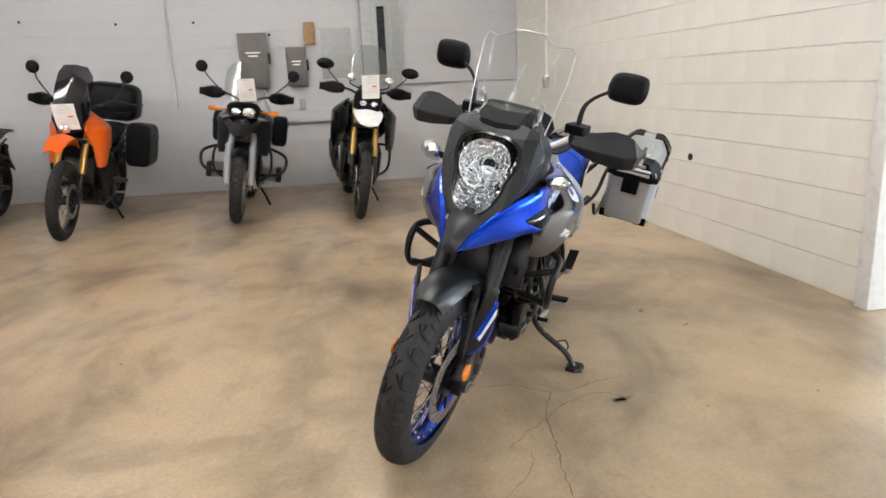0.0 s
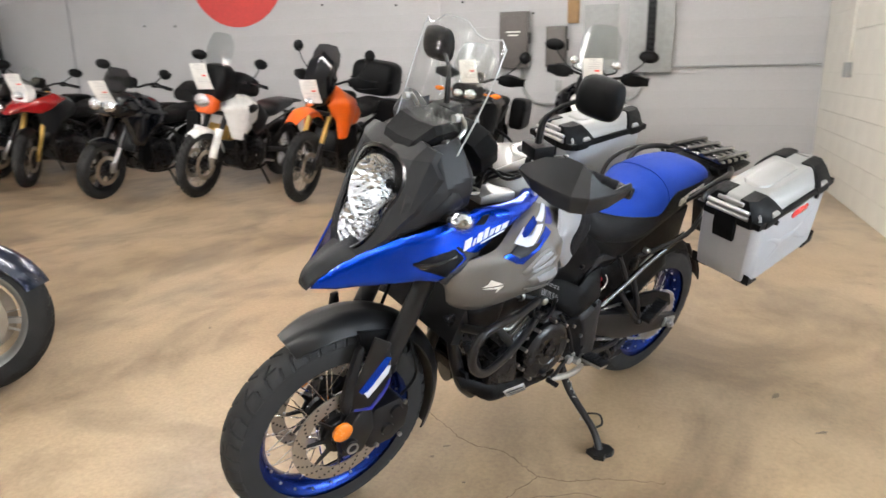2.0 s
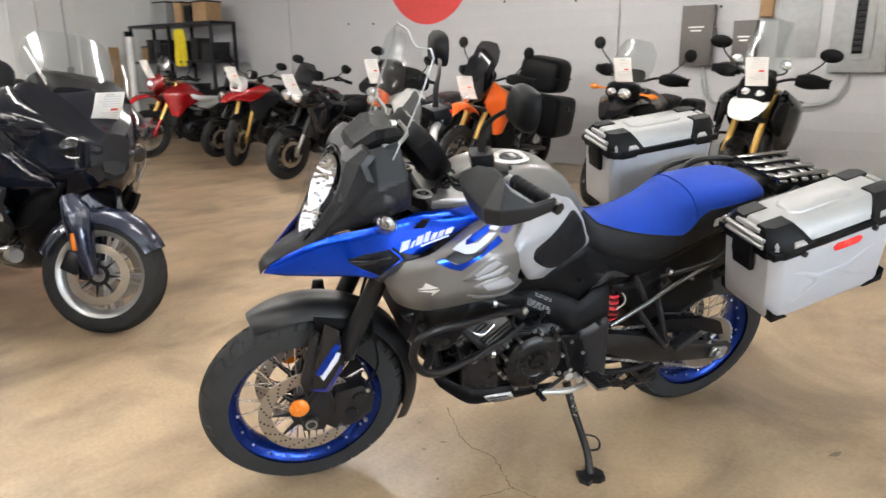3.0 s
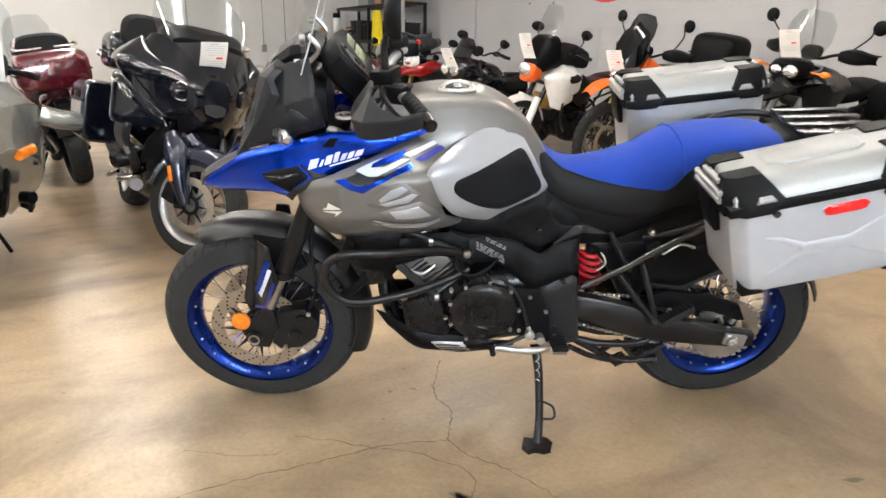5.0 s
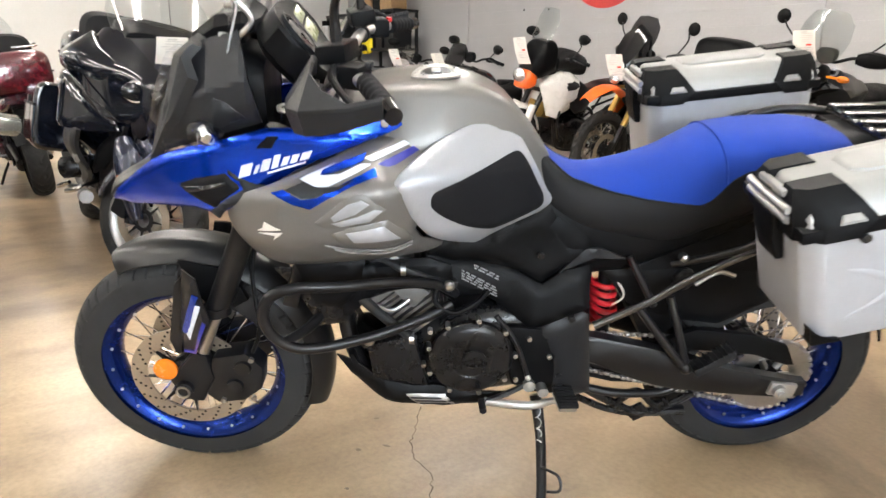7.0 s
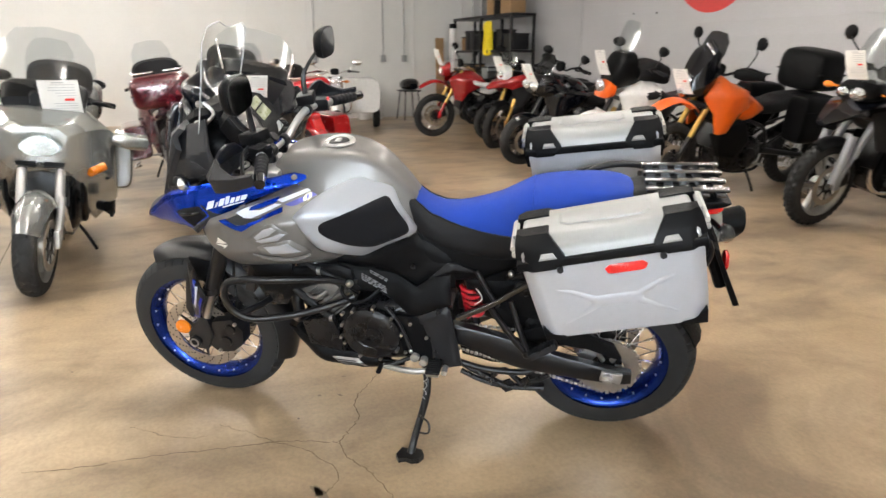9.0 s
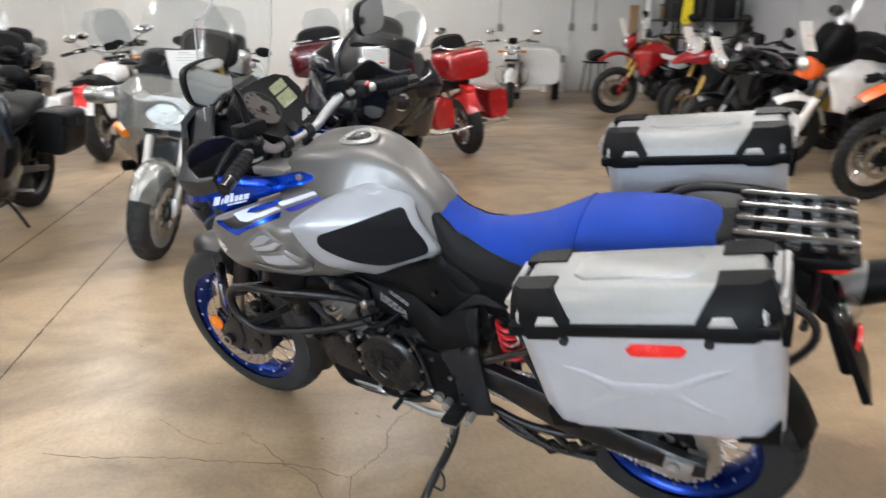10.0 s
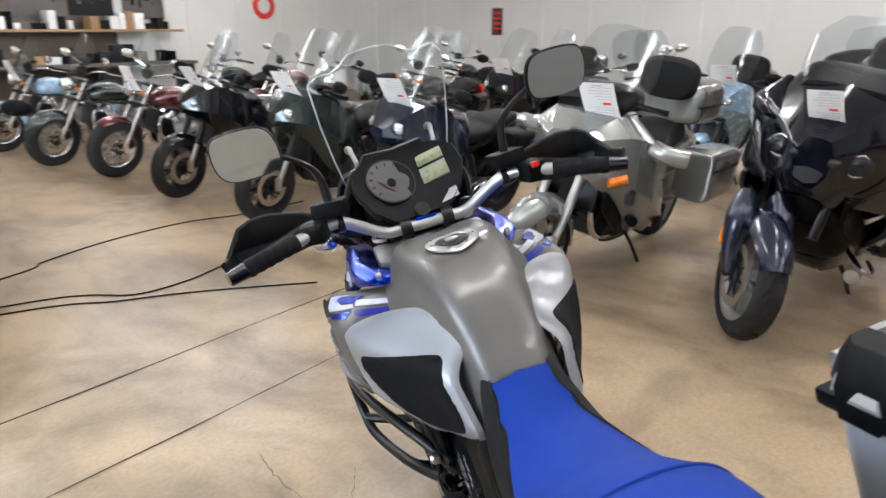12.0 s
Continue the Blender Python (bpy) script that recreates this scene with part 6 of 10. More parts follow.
for s in (1, -1):
    B = N()
    rod(B, (-0.175, s * 0.13, 0.322), (-0.175, s * 0.265, 0.326), 0.011)
    box(B, (0.045, 0.085, 0.022), (-0.175, s * 0.228, 0.328), (0, 0, 0), 0.005)
    pg = P("foot_peg", B, "steel")
    B = N()
    box(B, (0.05, 0.09, 0.012), (-0.175, s * 0.228, 0.336), (0, 0, 0), 0.004)
    sub_part("foot_peg", "peg_rubber", B, "grip", pg)
    for k in range(6):
        B = N()
        box(B, (0.048, 0.007, 0.008), (-0.175, s * (0.195 + 0.013 * k), 0.342), (0, 0, 0), 0.002)
        sub_part("foot_peg", "peg_rib", B, "grip", pg)
    # pillion peg on its bracket
    B = N()
    tube(B, [(-0.360, s * 0.125, 0.545), (-0.43, s * 0.15, 0.455), (-0.494, s * 0.170, 0.382)], 0.011, 10)
    tube(B, [(-0.434, s * 0.13, 0.575), (-0.465, s * 0.155, 0.480), (-0.498, s * 0.170, 0.384)], 0.010, 10)
    ball(B, 0.017, (-0.496, s * 0.172, 0.382), u=12, v=8)
    P("peg_bracket", B, "black_metal")
    B = N()
    box(B, (0.11, 0.045, 0.026), (-0.548, s * 0.195, 0.420), (0, 34, 0), 0.008)
    pp = P("pillion_peg", B, "dark_plastic")
    for k in range(8):
        B = N()
        box(B, (0.006, 0.047, 0.006), (-0.511 - 0.0105 * k, s * 0.195, 0.408 + 0.0076 * k), (0, 34, 0))
        sub_part("pillion_peg", "peg_rib", B, "dark_plastic", pp)
    # subframe and side case frames
    B = N()
    tube(B, [(-0.248, s * 0.14, 0.498), (-0.312, s * 0.14, 0.531), (-0.389, s * 0.145, 0.578), (-0.437, s * 0.15, 0.616), (-0.508, s * 0.165, 0.672), (-0.61, s * 0.185, 0.740)], 0.0115, 12)
    P("subframe_rail", B, "rack_gloss", label="glossy black subframe rail")
    B = N()
    tube(B, [(-0.318, s * 0.12, 0.715), (-0.355, s * 0.135, 0.650), (-0.392, s * 0.14, 0.588)], 0.009, 10)
    tube(B, [(-0.42, s * 0.13, 0.70), (-0.56, s * 0.215, 0.80), (-0.62, s * 0.235, 0.92), (-0.78, s * 0.24, 0.965), (-0.98, s * 0.235, 0.95), (-1.02, s * 0.23, 0.86), (-0.90, s * 0.235, 0.74), (-0.66, s * 0.235, 0.70), (-0.58, s * 0.225, 0.76)], 0.009, 10)
    tube(B, [(-1.0, s * 0.23, 0.90), (-1.02, s * 0.1, 0.90), (-1.02, 0, 0.90)], 0.009, 10)
    P("case_carrier", B, "black_metal", label="black tubular side case carrier")
B = N()
blob(B, [(-0.10, 0, 0.62, 0.84, 0.09, 4), (-0.30, 0, 0.62, 0.78, 0.10, 4), (-0.50, 0, 0.70, 0.82, 0.10, 4), (-0.75, 0, 0.80, 0.92, 0.085, 4), (-0.95, 0, 0.88, 0.95, 0.06, 4)])
P("subframe_box", B, "black_plastic")
B = N()
tube(B, [(0.0, 0.157, 0.54), (-0.05, 0.170, 0.47), (-0.085, 0.185, 0.375)], 0.0065, 8)
tube(B, [(-0.09, 0.165, 0.335), (-0.02, 0.185, 0.310), (0.03, 0.195, 0.300)], 0.008, 8)
P("gear_linkage", B, "black_metal")
B = N()
tube(B, [(0.02, 0.19, 0.300), (-0.09, 0.20, 0.290), (-0.165, 0.185, 0.295)], [0.011, 0.012, 0.010], 10)
lathe(B, [(0.001, 0.15), (0.016, 0.15), (0.016, 0.180), (0.001, 0.184)], (-0.095, 0, 0.335), 14)
lathe(B, [(0.001, 0.15), (0.014, 0.15), (0.014, 0.195), (0.001, 0.197)], (-0.128, 0, 0.325), 12)
ball(B, 0.008, (-0.086, 0.19, 0.372), u=10, v=8)
lathe(B, [(0.001, 0.17), (0.011, 0.17), (0.011, 0.215), (0.001, 0.217)], (-0.205, 0, 0.300), 10)
P("shift_lever", B, "alu", label="bare aluminium gear lever and linkage")
B = N()
rod(B, (0.028, 0.19, 0.302), (0.028, 0.235, 0.300), 0.009)
P("shift_toe", B, "grip")

# swing arm, chain, shock
for s in (1, -1):
    B = N()
    rings = []
    for x, z, h, y, w in [tuple(q) for q in spline([(-0.19, 0.450, 0.040, 0.105, 0.022), (-0.27, 0.438, 0.042, 0.110, 0.022), (-0.44, 0.385, 0.056, 0.118, 0.022), (-0.60, 0.347, 0.043, 0.124, 0.020), (-0.80, 0.312, 0.031, 0.124, 0.018), (-0.86, 0.308, 0.024, 0.122, 0.016)], 4)]:
        rings.append([Vector((x, s * (y + a * w), z + b * h)) for a, b in ((-1, -0.8), (-0.7, -1), (0.7, -1), (1, -0.8), (1, 0.8), (0.7, 1), (-0.7, 1), (-1, 0.8))])
    loft(B, rings)
    P("swing_arm", B, "black_metal", label="black swing arm")
    B = N()
    box(B, (0.075, 0.014, 0.042), (-0.79, s * 0.146, 0.318), (0, -8, 0), 0.005)
    lathe(B, [(0.001, s * 0.146), (0.019, s * 0.146), (0.019, s * 0.168), (0.010, s * 0.170), (0.010, s * 0.178), (0.001, s * 0.179)], (RA[0], 0, RA[2]), 14)
    P("axle_block", B, "alu")
B = N()
lathe(B, [(0.060, 0.088), (0.112, 0.088), (0.112, 0.096), (0.060, 0.096)], (RA[0], 0, RA[2]), 60, shut=True)
for k in range(42):
    a = 2 * math.pi * k / 42
    box(B, (0.010, 0.006, 0.007), (RA[0] + 0.115 * math.cos(a), 0.092, RA[2] + 0.115 * math.sin(a)), (0, -math.degrees(a), 0))
for k in range(6):
    a = 2 * math.pi * k / 6
    rod(B, (RA[0] + 0.03 * math.cos(a), 0.09, RA[2] + 0.03 * math.sin(a)), (RA[0] + 0.07 * math.cos(a), 0.092, RA[2] + 0.07 * math.sin(a)), 0.010, 8)
P("rear_sprocket", B, "steel")
B = N()
top = (-0.14, 0.092, 0.480), (RA[0] - 0.01, 0.092, RA[2] + 0.118)
chain = [Vector(top[0]).lerp(Vector(top[1]), k / 40) for k in range(41)] + [Vector((RA[0] - 0.118 * math.sin(a), 0.092, RA[2] + 0.118 * math.cos(a))) for a in [math.pi * k / 16 for k in range(1, 16)]] + [Vector((RA[0], 0.092, RA[2] - 0.118)).lerp(Vector((-0.14, 0.092, 0.390)), k / 40) for k in range(41)]
for i, c in enumerate(chain[:-1]):
    d = chain[i + 1] - c
    ang = -math.degrees(math.atan2(d.z, d.x))
    box(B, (0.0135, 0.014 if i % 2 else 0.009, 0.010), c + d / 2, (0, ang, 0), 0.002, 1)
P("drive_chain", B, "steel", label="steel drive chain")
B = N()
prism(B, [(-0.455, 0.462), (-0.53, 0.494), (-0.69, 0.474), (-0.793, 0.434), (-0.825, 0.374), (-0.80, 0.374), (-0.706, 0.415), (-0.50, 0.432)], 0.098, 0.116, 0.004)
P("chain_guard", B, "black_plastic")
B = N()
rings = []
for k in range(17):
    a = radians(55 + 105 * k / 16)
    rings.append([Vector((RA[0] + (0.345 - 0.035 * abs(u) ** 2) * math.cos(a), 0.085 * u, RA[2] + (0.345 - 0.035 * abs(u) ** 2) * math.sin(a))) for u in (-1, -0.6, 0, 0.6, 1)] + [Vector((RA[0] + (0.340 - 0.035 * abs(u) ** 2) * math.cos(a), 0.083 * u, RA[2] + (0.340 - 0.035 * abs(u) ** 2) * math.sin(a))) for u in (1, 0.6, 0, -0.6, -1)])
loft(B, rings)
P("tyre_hugger", B, "black_plastic")
B = N()
pts = [(-0.284 - 0.0003 * k + 0.029 * math.cos(k * 0.5236), 0.055 + 0.029 * math.sin(k * 0.5236), 0.612 - 0.0021 * k) for k in range(62)]
tube(B, pts, 0.0078, 8, 1)
sh = P("shock_absorber", B, "red_spring", label="red coil spring of the rear shock")
B = N()
rod(B, (-0.280, 0.055, 0.70), (-0.306, 0.055, 0.44), 0.017)
sub_part("shock_absorber", "damper", B, "black_metal", sh)
B = N()
tube(B, [(-0.265, 0.06, 0.66), (-0.315, 0.09, 0.62), (-0.330, 0.09, 0.58), (-0.30, 0.085, 0.55)], 0.003, 6)
P("vent_hose", B, "alu_light")
# inner mudguard and battery box behind the shock absorber
B = N()
prism(B, [(-0.33, 0.665), (-0.62, 0.80), (-0.76, 0.84), (-0.76, 0.69), (-0.66, 0.660), (-0.58, 0.615), (-0.52, 0.56), (-0.47, 0.49), (-0.442, 0.43), (-0.41, 0.43), (-0.36, 0.53)], -0.088, 0.088, 0.008)
P("inner_mudguard", B, "black_plastic")
for s in (1, -1):
    B = N()
    lathe(B, [(0.001, s * 0.085), (0.030, s * 0.085), (0.030, s * 0.100), (0.024, s * 0.106), (0.001, s * 0.106)], (-0.475, 0, 0.610), 20)
    P("reservoir", B, "engine_black")
    B = N()
    tube(B, [(-0.60, s * 0.10, 0.62), (-0.55, s * 0.11, 0.635), (-0.50, s * 0.11, 0.60)], 0.006, 8)
    P("hose", B, "steel")
    B = N()
    lathe(B, [(0.001, s * 0.14), (0.010, s * 0.14), (0.010, s * 0.160), (0.006, s * 0.164), (0.001, s * 0.165)], (-0.435, 0, 0.694), 10)
    P("subframe_bolt", B, "steel")
# linkage and brackets below the swing arm
B = N()
prism(B, [(-0.24, 0.345), (-0.34, 0.335), (-0.46, 0.305), (-0.50, 0.280), (-0.46, 0.262), (-0.36, 0.272), (-0.25, 0.300)], -0.05, 0.05, 0.006)
tube(B, [(-0.22, 0.10, 0.315), (-0.34, 0.11, 0.285), (-0.48, 0.10, 0.275), (-0.54, 0.09, 0.30)], 0.012, 10)
P("suspension_link", B, "black_metal")
for line, r in (([(-0.255, 0.100, 0.300), (-0.345, 0.102, 0.246), (-0.420, 0.100, 0.206), (-0.560, 0.096, 0.204)], 0.013), ([(-0.360, 0.100, 0.238), (-0.415, 0.100, 0.280), (-0.486, 0.100, 0.222), (-0.575, 0.098, 0.268)], 0.011),
                ([(-0.250, 0.098, 0.262), (-0.330, 0.100, 0.222), (-0.430, 0.100, 0.196)], 0.010)):
    B = N()
    tube(B, line, r, 8)
    box(B, (0.05, 0.012, 0.035), (line[2][0], line[2][1] + 0.004, line[2][2] + 0.008), (0, 30, 0), 0.004)
    P("link_bracket", B, "engine_black")
# black side shields: beside the radiator and between the frame and the rear wheel
for s in (1, -1):
    B = N()
    skin(B, [(0.520, 0.700), (0.430, 0.702), (0.328, 0.692), (0.334, 0.635), (0.356, 0.565), (0.425, 0.548), (0.470, 0.630)], lambda x, z: 0.150 + 0.02 * sm(0.50, 0.36, x), 0.008, 0.02, 0, 0.02, 0.010, s)
    P("radiator_cover", B, "engine_black", label="black radiator side cover")
    B = N()
    skin(B, [(-0.27, 0.655), (-0.45, 0.672), (-0.700, 0.655), (-0.735, 0.570), (-0.600, 0.492), (-0.430, 0.515), (-0.345, 0.560)], lambda x, z: 0.092, 0.006, 0.02, 0, 0.02, 0.008, s)
    P("rear_shield", B, "black_plastic", label="black plastic shield before the rear wheel")
    B = N()
    lathe(B, [(0.001, s * 0.094), (0.020, s * 0.094), (0.020, s * 0.106), (0.012, s * 0.112), (0.001, s * 0.112)], (-0.465, 0, 0.615), 18)
    P("shield_cap", B, "engine_black")

# silencer on the right
B = N()
tube(B, [(-0.20, -0.13, 0.30), (-0.36, -0.16, 0.36), (-0.52, -0.185, 0.48)], 0.022, 12)
rings = [[Vector((x, -0.20 + 0.048 * math.cos(a), z + h * math.sin(a))) for a in [2 * math.pi * k / 24 for k in range(24)]] for x, z, h in ((-0.50, 0.47, 0.030), (-0.58, 0.51, 0.055), (-0.80, 0.61, 0.062), (-1.15, 0.755, 0.060))]
loft(B, rings)
P("silencer", B, "can", label="dull grey oval silencer")
B = N()
rings = [[Vector((x, -0.20 + 0.050 * math.cos(a), z + h * math.sin(a))) for a in [2 * math.pi * k / 24 for k in range(24)]] for x, z, h in ((-1.145, 0.753, 0.063), (-1.205, 0.776, 0.058), (-1.22, 0.782, 0.044))]
loft(B, rings)
P("silencer_cap", B, "black_plastic")

# aluminium side cases
# each side: forward place, distance from the middle, height, tilt; the one over the silencer sits wider and flatter
CASES = {1: (-0.738, 0.376, 0.893, 13.0), -1: (-0.712, 0.425, 0.868, 7.0)}


def side_case(s):
    """A pressed aluminium case with black corners, lid and latches."""
    L, W, H = 0.475, 0.225, 0.24
    out, top = W / 2, H / 2
    cx0, cy0, cz0, tilt = CASES[s]
    base = Matrix.Translation((cx0, s * cy0, cz0)) @ pose(0, 0, 0, 0, tilt, 0)
    B = N()
    # tray, narrower towards its foot, with soft upright edges
    rings = []
    for z, k in ((-top, 0.945), (-top + 0.012, 0.97), (-0.06, 0.982), (0.0, 0.99), (top, 1.0)):
        rings.append([Vector((L / 2 * k * x + (0.0 if x < 0 else -0.012 * (1 - (z + top) / H)), out * k * y, z)) for x, y in ((1, -0.74), (0.99, -0.80), (0.86, -0.98), (0.82, -1), (-0.82, -1), (-0.86, -0.98), (-0.99, -0.80), (-1, -0.74), (-1, 0.74), (-0.99, 0.80), (-0.86, 0.98), (-0.82, 1), (0.82, 1), (0.86, 0.98), (0.99, 0.80), (1, 0.74))])
    loft(B, rings)
    bmesh.ops.transform(B, matrix=base, verts=B.verts)
    case = P("side_case", B, "case_alu", label="aluminium side case with black plastic corners")

    def sub(name, fn, material, label="", under=case):
        q = N()
        fn(q)
        bmesh.ops.transform(q, matrix=base, verts=q.verts)
        return part(name, q, material, under, label)

    # a shallow crossed rib pressed into the outer face
    def ribs(q):
        poly = [(-0.165, 0.058), (-0.105, 0.038), (-0.055, 0.012), (0.055, 0.012), (0.105, 0.038), (0.165, 0.052), (0.165, 0.034), (0.115, 0.010), (0.075, -0.016), (0.115, -0.045), (0.165, -0.070), (0.158, -0.088), (0.095, -0.062), (0.05, -0.040), (-0.05, -0.040), (-0.095, -0.062), (-0.158, -0.088), (-0.165, -0.070), (-0.115, -0.045), (-0.075, -0.016), (-0.115, 0.010), (-0.165, 0.034)]
        skin(q, poly, lambda x, z: out * (0.985 + 0.02 * z / H) + 0.0030, 0.006, 0.008, 0, 0.020, 0.0055, s)
    sub("pressed_rib", ribs, "case_alu")

    # lid with sloping flanks and a shallow raised field
    def lid(q):
        rings = []
        for z, ax, ay in ((top + 0.018, 0.975, 0.97), (top + 0.034, 0.970, 0.93), (top + 0.058, 0.945, 0.76), (top + 0.070, 0.925, 0.66), (top + 0.075, 0.89, 0.57)):
            rings.append([Vector((L / 2 * ax * x, out * ay * y, z)) for x, y in ((1, -0.9), (0.97, -1), (-0.97, -1), (-1, -0.9), (-1, 0.9), (-0.97, 1), (0.97, 1), (1, 0.9))])
        loft(q, rings)
    sub("lid", lid, "lid_alu", "pale aluminium lid")
    sub("lid_boss", lambda q: loft(q, [[Vector((x * 0.115 * k, y * 0.042 * k, top + z)) for x, y in ((1, -0.6), (0.8, -1), (-0.8, -1), (-1, -0.6), (-1, 0.6), (-0.8, 1), (0.8, 1), (1, 0.6))] for z, k in ((0.072, 1.06), (0.080, 1.0), (0.082, 0.93))]), "lid_alu")
    sub("lid_rim", lambda q: box(q, (L + 0.014, W + 0.012, 0.026), (0, 0, top + 0.007), (0, 0, 0), 0.006), "black_plastic", "black plastic rim")
    for cx in (1, -1):
        for cy in (1, -1):
            # faceted corner: rises with the lid's slope and closes over its end
            def cap(q):
                o, f = out + 0.008, L / 2 + 0.009
                rows = []
                for z, dy, fx, bx, ch in ((-0.010, 0.0, 0.0, 0.104, 1.0), (0.026, 0.0, 0.0, 0.134, 1.0), (0.058, 0.022, 0.004, 0.112, 0.8), (0.079, 0.046, 0.012, 0.096, 0.5)):
                    y0, y1 = o - dy, o - 0.092
                    xf, xb = f - fx, f - bx
                    rows.append([Vector((cx * x, cy * y, top + z)) for x, y in ((xf - 0.042 * ch, y0), (xb, y0), (xb, y1), (xf, y1), (xf, y0 - 0.034 * ch))])
                loft(q, rows)
            k = sub("corner_cap", cap, "black_plastic", "faceted black corner cap")
            sub("corner_plate", lambda q: skin(q, [(cx * (L / 2 - 0.056), top + 0.024), (cx * (L / 2 - 0.064), top + 0.038), (cx * (L / 2 - 0.094), top + 0.038), (cx * (L / 2 - 0.104), top + 0.024)], lambda x, z: out + 0.0115 - (z - top - 0.030) * cmp_up(z - top), 0.008, 0.006, 0, 0.003, 0.001, cy), "lid_alu", "bare metal corner plate", k)
            sub("foot_cap", lambda q: prism(q, [(cx * L * 0.478 - (0.012 if cx > 0 else 0), -top + 0.040), (cx * L * 0.47 - (0.012 if cx > 0 else 0), -top - 0.005), (cx * (L / 2 - 0.09), -top - 0.006), (cx * (L / 2 - 0.078), -top + 0.006), (cx * (L / 2 - 0.045), -top + 0.012)], cy * (out * 0.955 + 0.005), cy * (out - 0.06), 0.004), "black_plastic")
        sub("lid_handle", lambda q: box(q, (0.016, W * 0.42, 0.014), (cx * (L / 2 + 0.002), 0, top + 0.064), (0, 0, 0), 0.005), "lid_alu")
        sub("lid_screw", lambda q: lathe(q, [(0.001, s * out), (0.009, s * out), (0.009, s * (out + 0.010)), (0.001, s * (out + 0.011))], (cx * 0.132, 0, top - 0.014), 10), "dark_plastic")
        sub("latch", lambda q: prism(q, [(cx * (L / 2 + 0.001), top + 0.028), (cx * (L / 2 + 0.022), top + 0.022), (cx * (L / 2 + 0.020), top - 0.030), (cx * (L / 2 + 0.012), top - 0.080), (cx * (L / 2 - 0.004), top - 0.080)], -0.038, 0.038, 0.005), "black_plastic", "black latch")
        for z in (0.026, 0.046):
            sub("latch_bar", lambda q: rod(q, (cx * (L / 2 + 0.012), -0.075, top + z), (cx * (L / 2 + 0.012), 0.075, top + z), 0.008, 10), "alu")
    sub("case_reflector", lambda q: skin(q, [(0.012, 0.074), (0.018, 0.087), (0.006, 0.098), (-0.080, 0.098), (-0.092, 0.087), (-0.084, 0.074), (-0.074, 0.071), (0.002, 0.071)], lambda x, z: out + 0.006, 0.012, 0.03, 0, 0.004, 0.003, s), "red_plastic", "red reflector strip")
    return case


def cmp_up(v):
    return 0.9 if v > 0.030 else 0.0


both(side_case)


# ---- the other motorcycles ----
def price_tag(m, w=0.215, h=0.28, seed=0):
    """A sheet of paper with print and a red stamp, hung on a screen."""
    t = thing("price_tag", m, "white paper price sheet with a red mark hung on a motorcycle", "price tag", "price tags")
    B = N()
    rings = [[Vector((0.012 * math.sin(3.0 * v), w * (u - 0.5), h * (v - 0.5))) for u in (0, 0.33, 0.66, 1)] + [Vector((0.012 * math.sin(3.0 * v) - 0.0012, w * (u - 0.5), h * (v - 0.5))) for u in (1, 0.66, 0.33, 0)] for v in (0, 0.2, 0.4, 0.6, 0.8, 1)]
    loft(B, rings)
    part("sheet", B, "paper", t)
    rnd = random.Random(seed)
    B = N()
    for k in range(11):
        v = 0.90 - 0.065 * k
        if 5 <= k <= 6:
            continue
        l = w * rnd.uniform(0.45, 0.78)
        box(B, (0.0012, l, h * 0.014), (0.012 * math.sin(3.0 * v) + 0.001, w * 0.40 - l / 2, h * (v - 0.5)))
    box(B, (0.0012, w * 0.3, h * 0.03), (0.012 * math.sin(2.8) + 0.001, 0, h * 0.45))
    part("print", B, "ink", t)
    B = N()
    box(B, (0.0012, w * 0.24, h * 0.06), (0.012 * math.sin(1.6) + 0.001, w * 0.22, h * 0.04))
    part("stamp", B, "red_ink", t)
    return t


def hull(bm, stations, sub=4):
    """A creased body along x. Each station: x and half a profile of (y, z) from the keel to the ridge."""
    n = len(stations[0][1])
    flat = [(x, *[c for q in prof for c in q]) for x, prof in stations]
    rings = []
    for row in spline(flat, sub):
        half = [(row[1 + 2 * k], row[2 + 2 * k]) for k in range(n)]
        # two more points on each facet keep the facets softly rounded
        fine = []
        for (y0, z0), (y1, z1) in zip(half, half[1:]):
            fine += [(y0, z0), (y0 * 0.86 + y1 * 0.14, z0 * 0.86 + z1 * 0.14), (y0 * 0.14 + y1 * 0.86, z0 * 0.14 + z1 * 0.86)]
        fine.append(half[-1])
        rings.append([Vector((row[0], y, z)) for y, z in fine] + [Vector((row[0], -y, z)) for y, z in reversed(fine[1:-1])])
    return loft(bm, rings)


def flank(mt, dx=0.0, dz=0.0, wide=0.25, name="tank_flank"):
    """An angular panel beside the tank that drops to a point in front of the engine."""
    line = [(0.62, 0.92), (0.50, 1.00), (0.36, 1.06), (0.20, 1.01), (0.02, 0.90), (0.12, 0.80), (0.30, 0.75), (0.42, 0.60), (0.51, 0.62), (0.56, 0.78)]
    return (name, mt, [(x + dx, z + dz) for x, z in line], lambda x, z: wide - 0.11 * sm(0.36 + dx, 0.64 + dx, x) - 0.13 * sm(0.92 + dz, 1.08 + dz, z) - 0.04 * sm(0.3 + dx, 0.0 + dx, x))


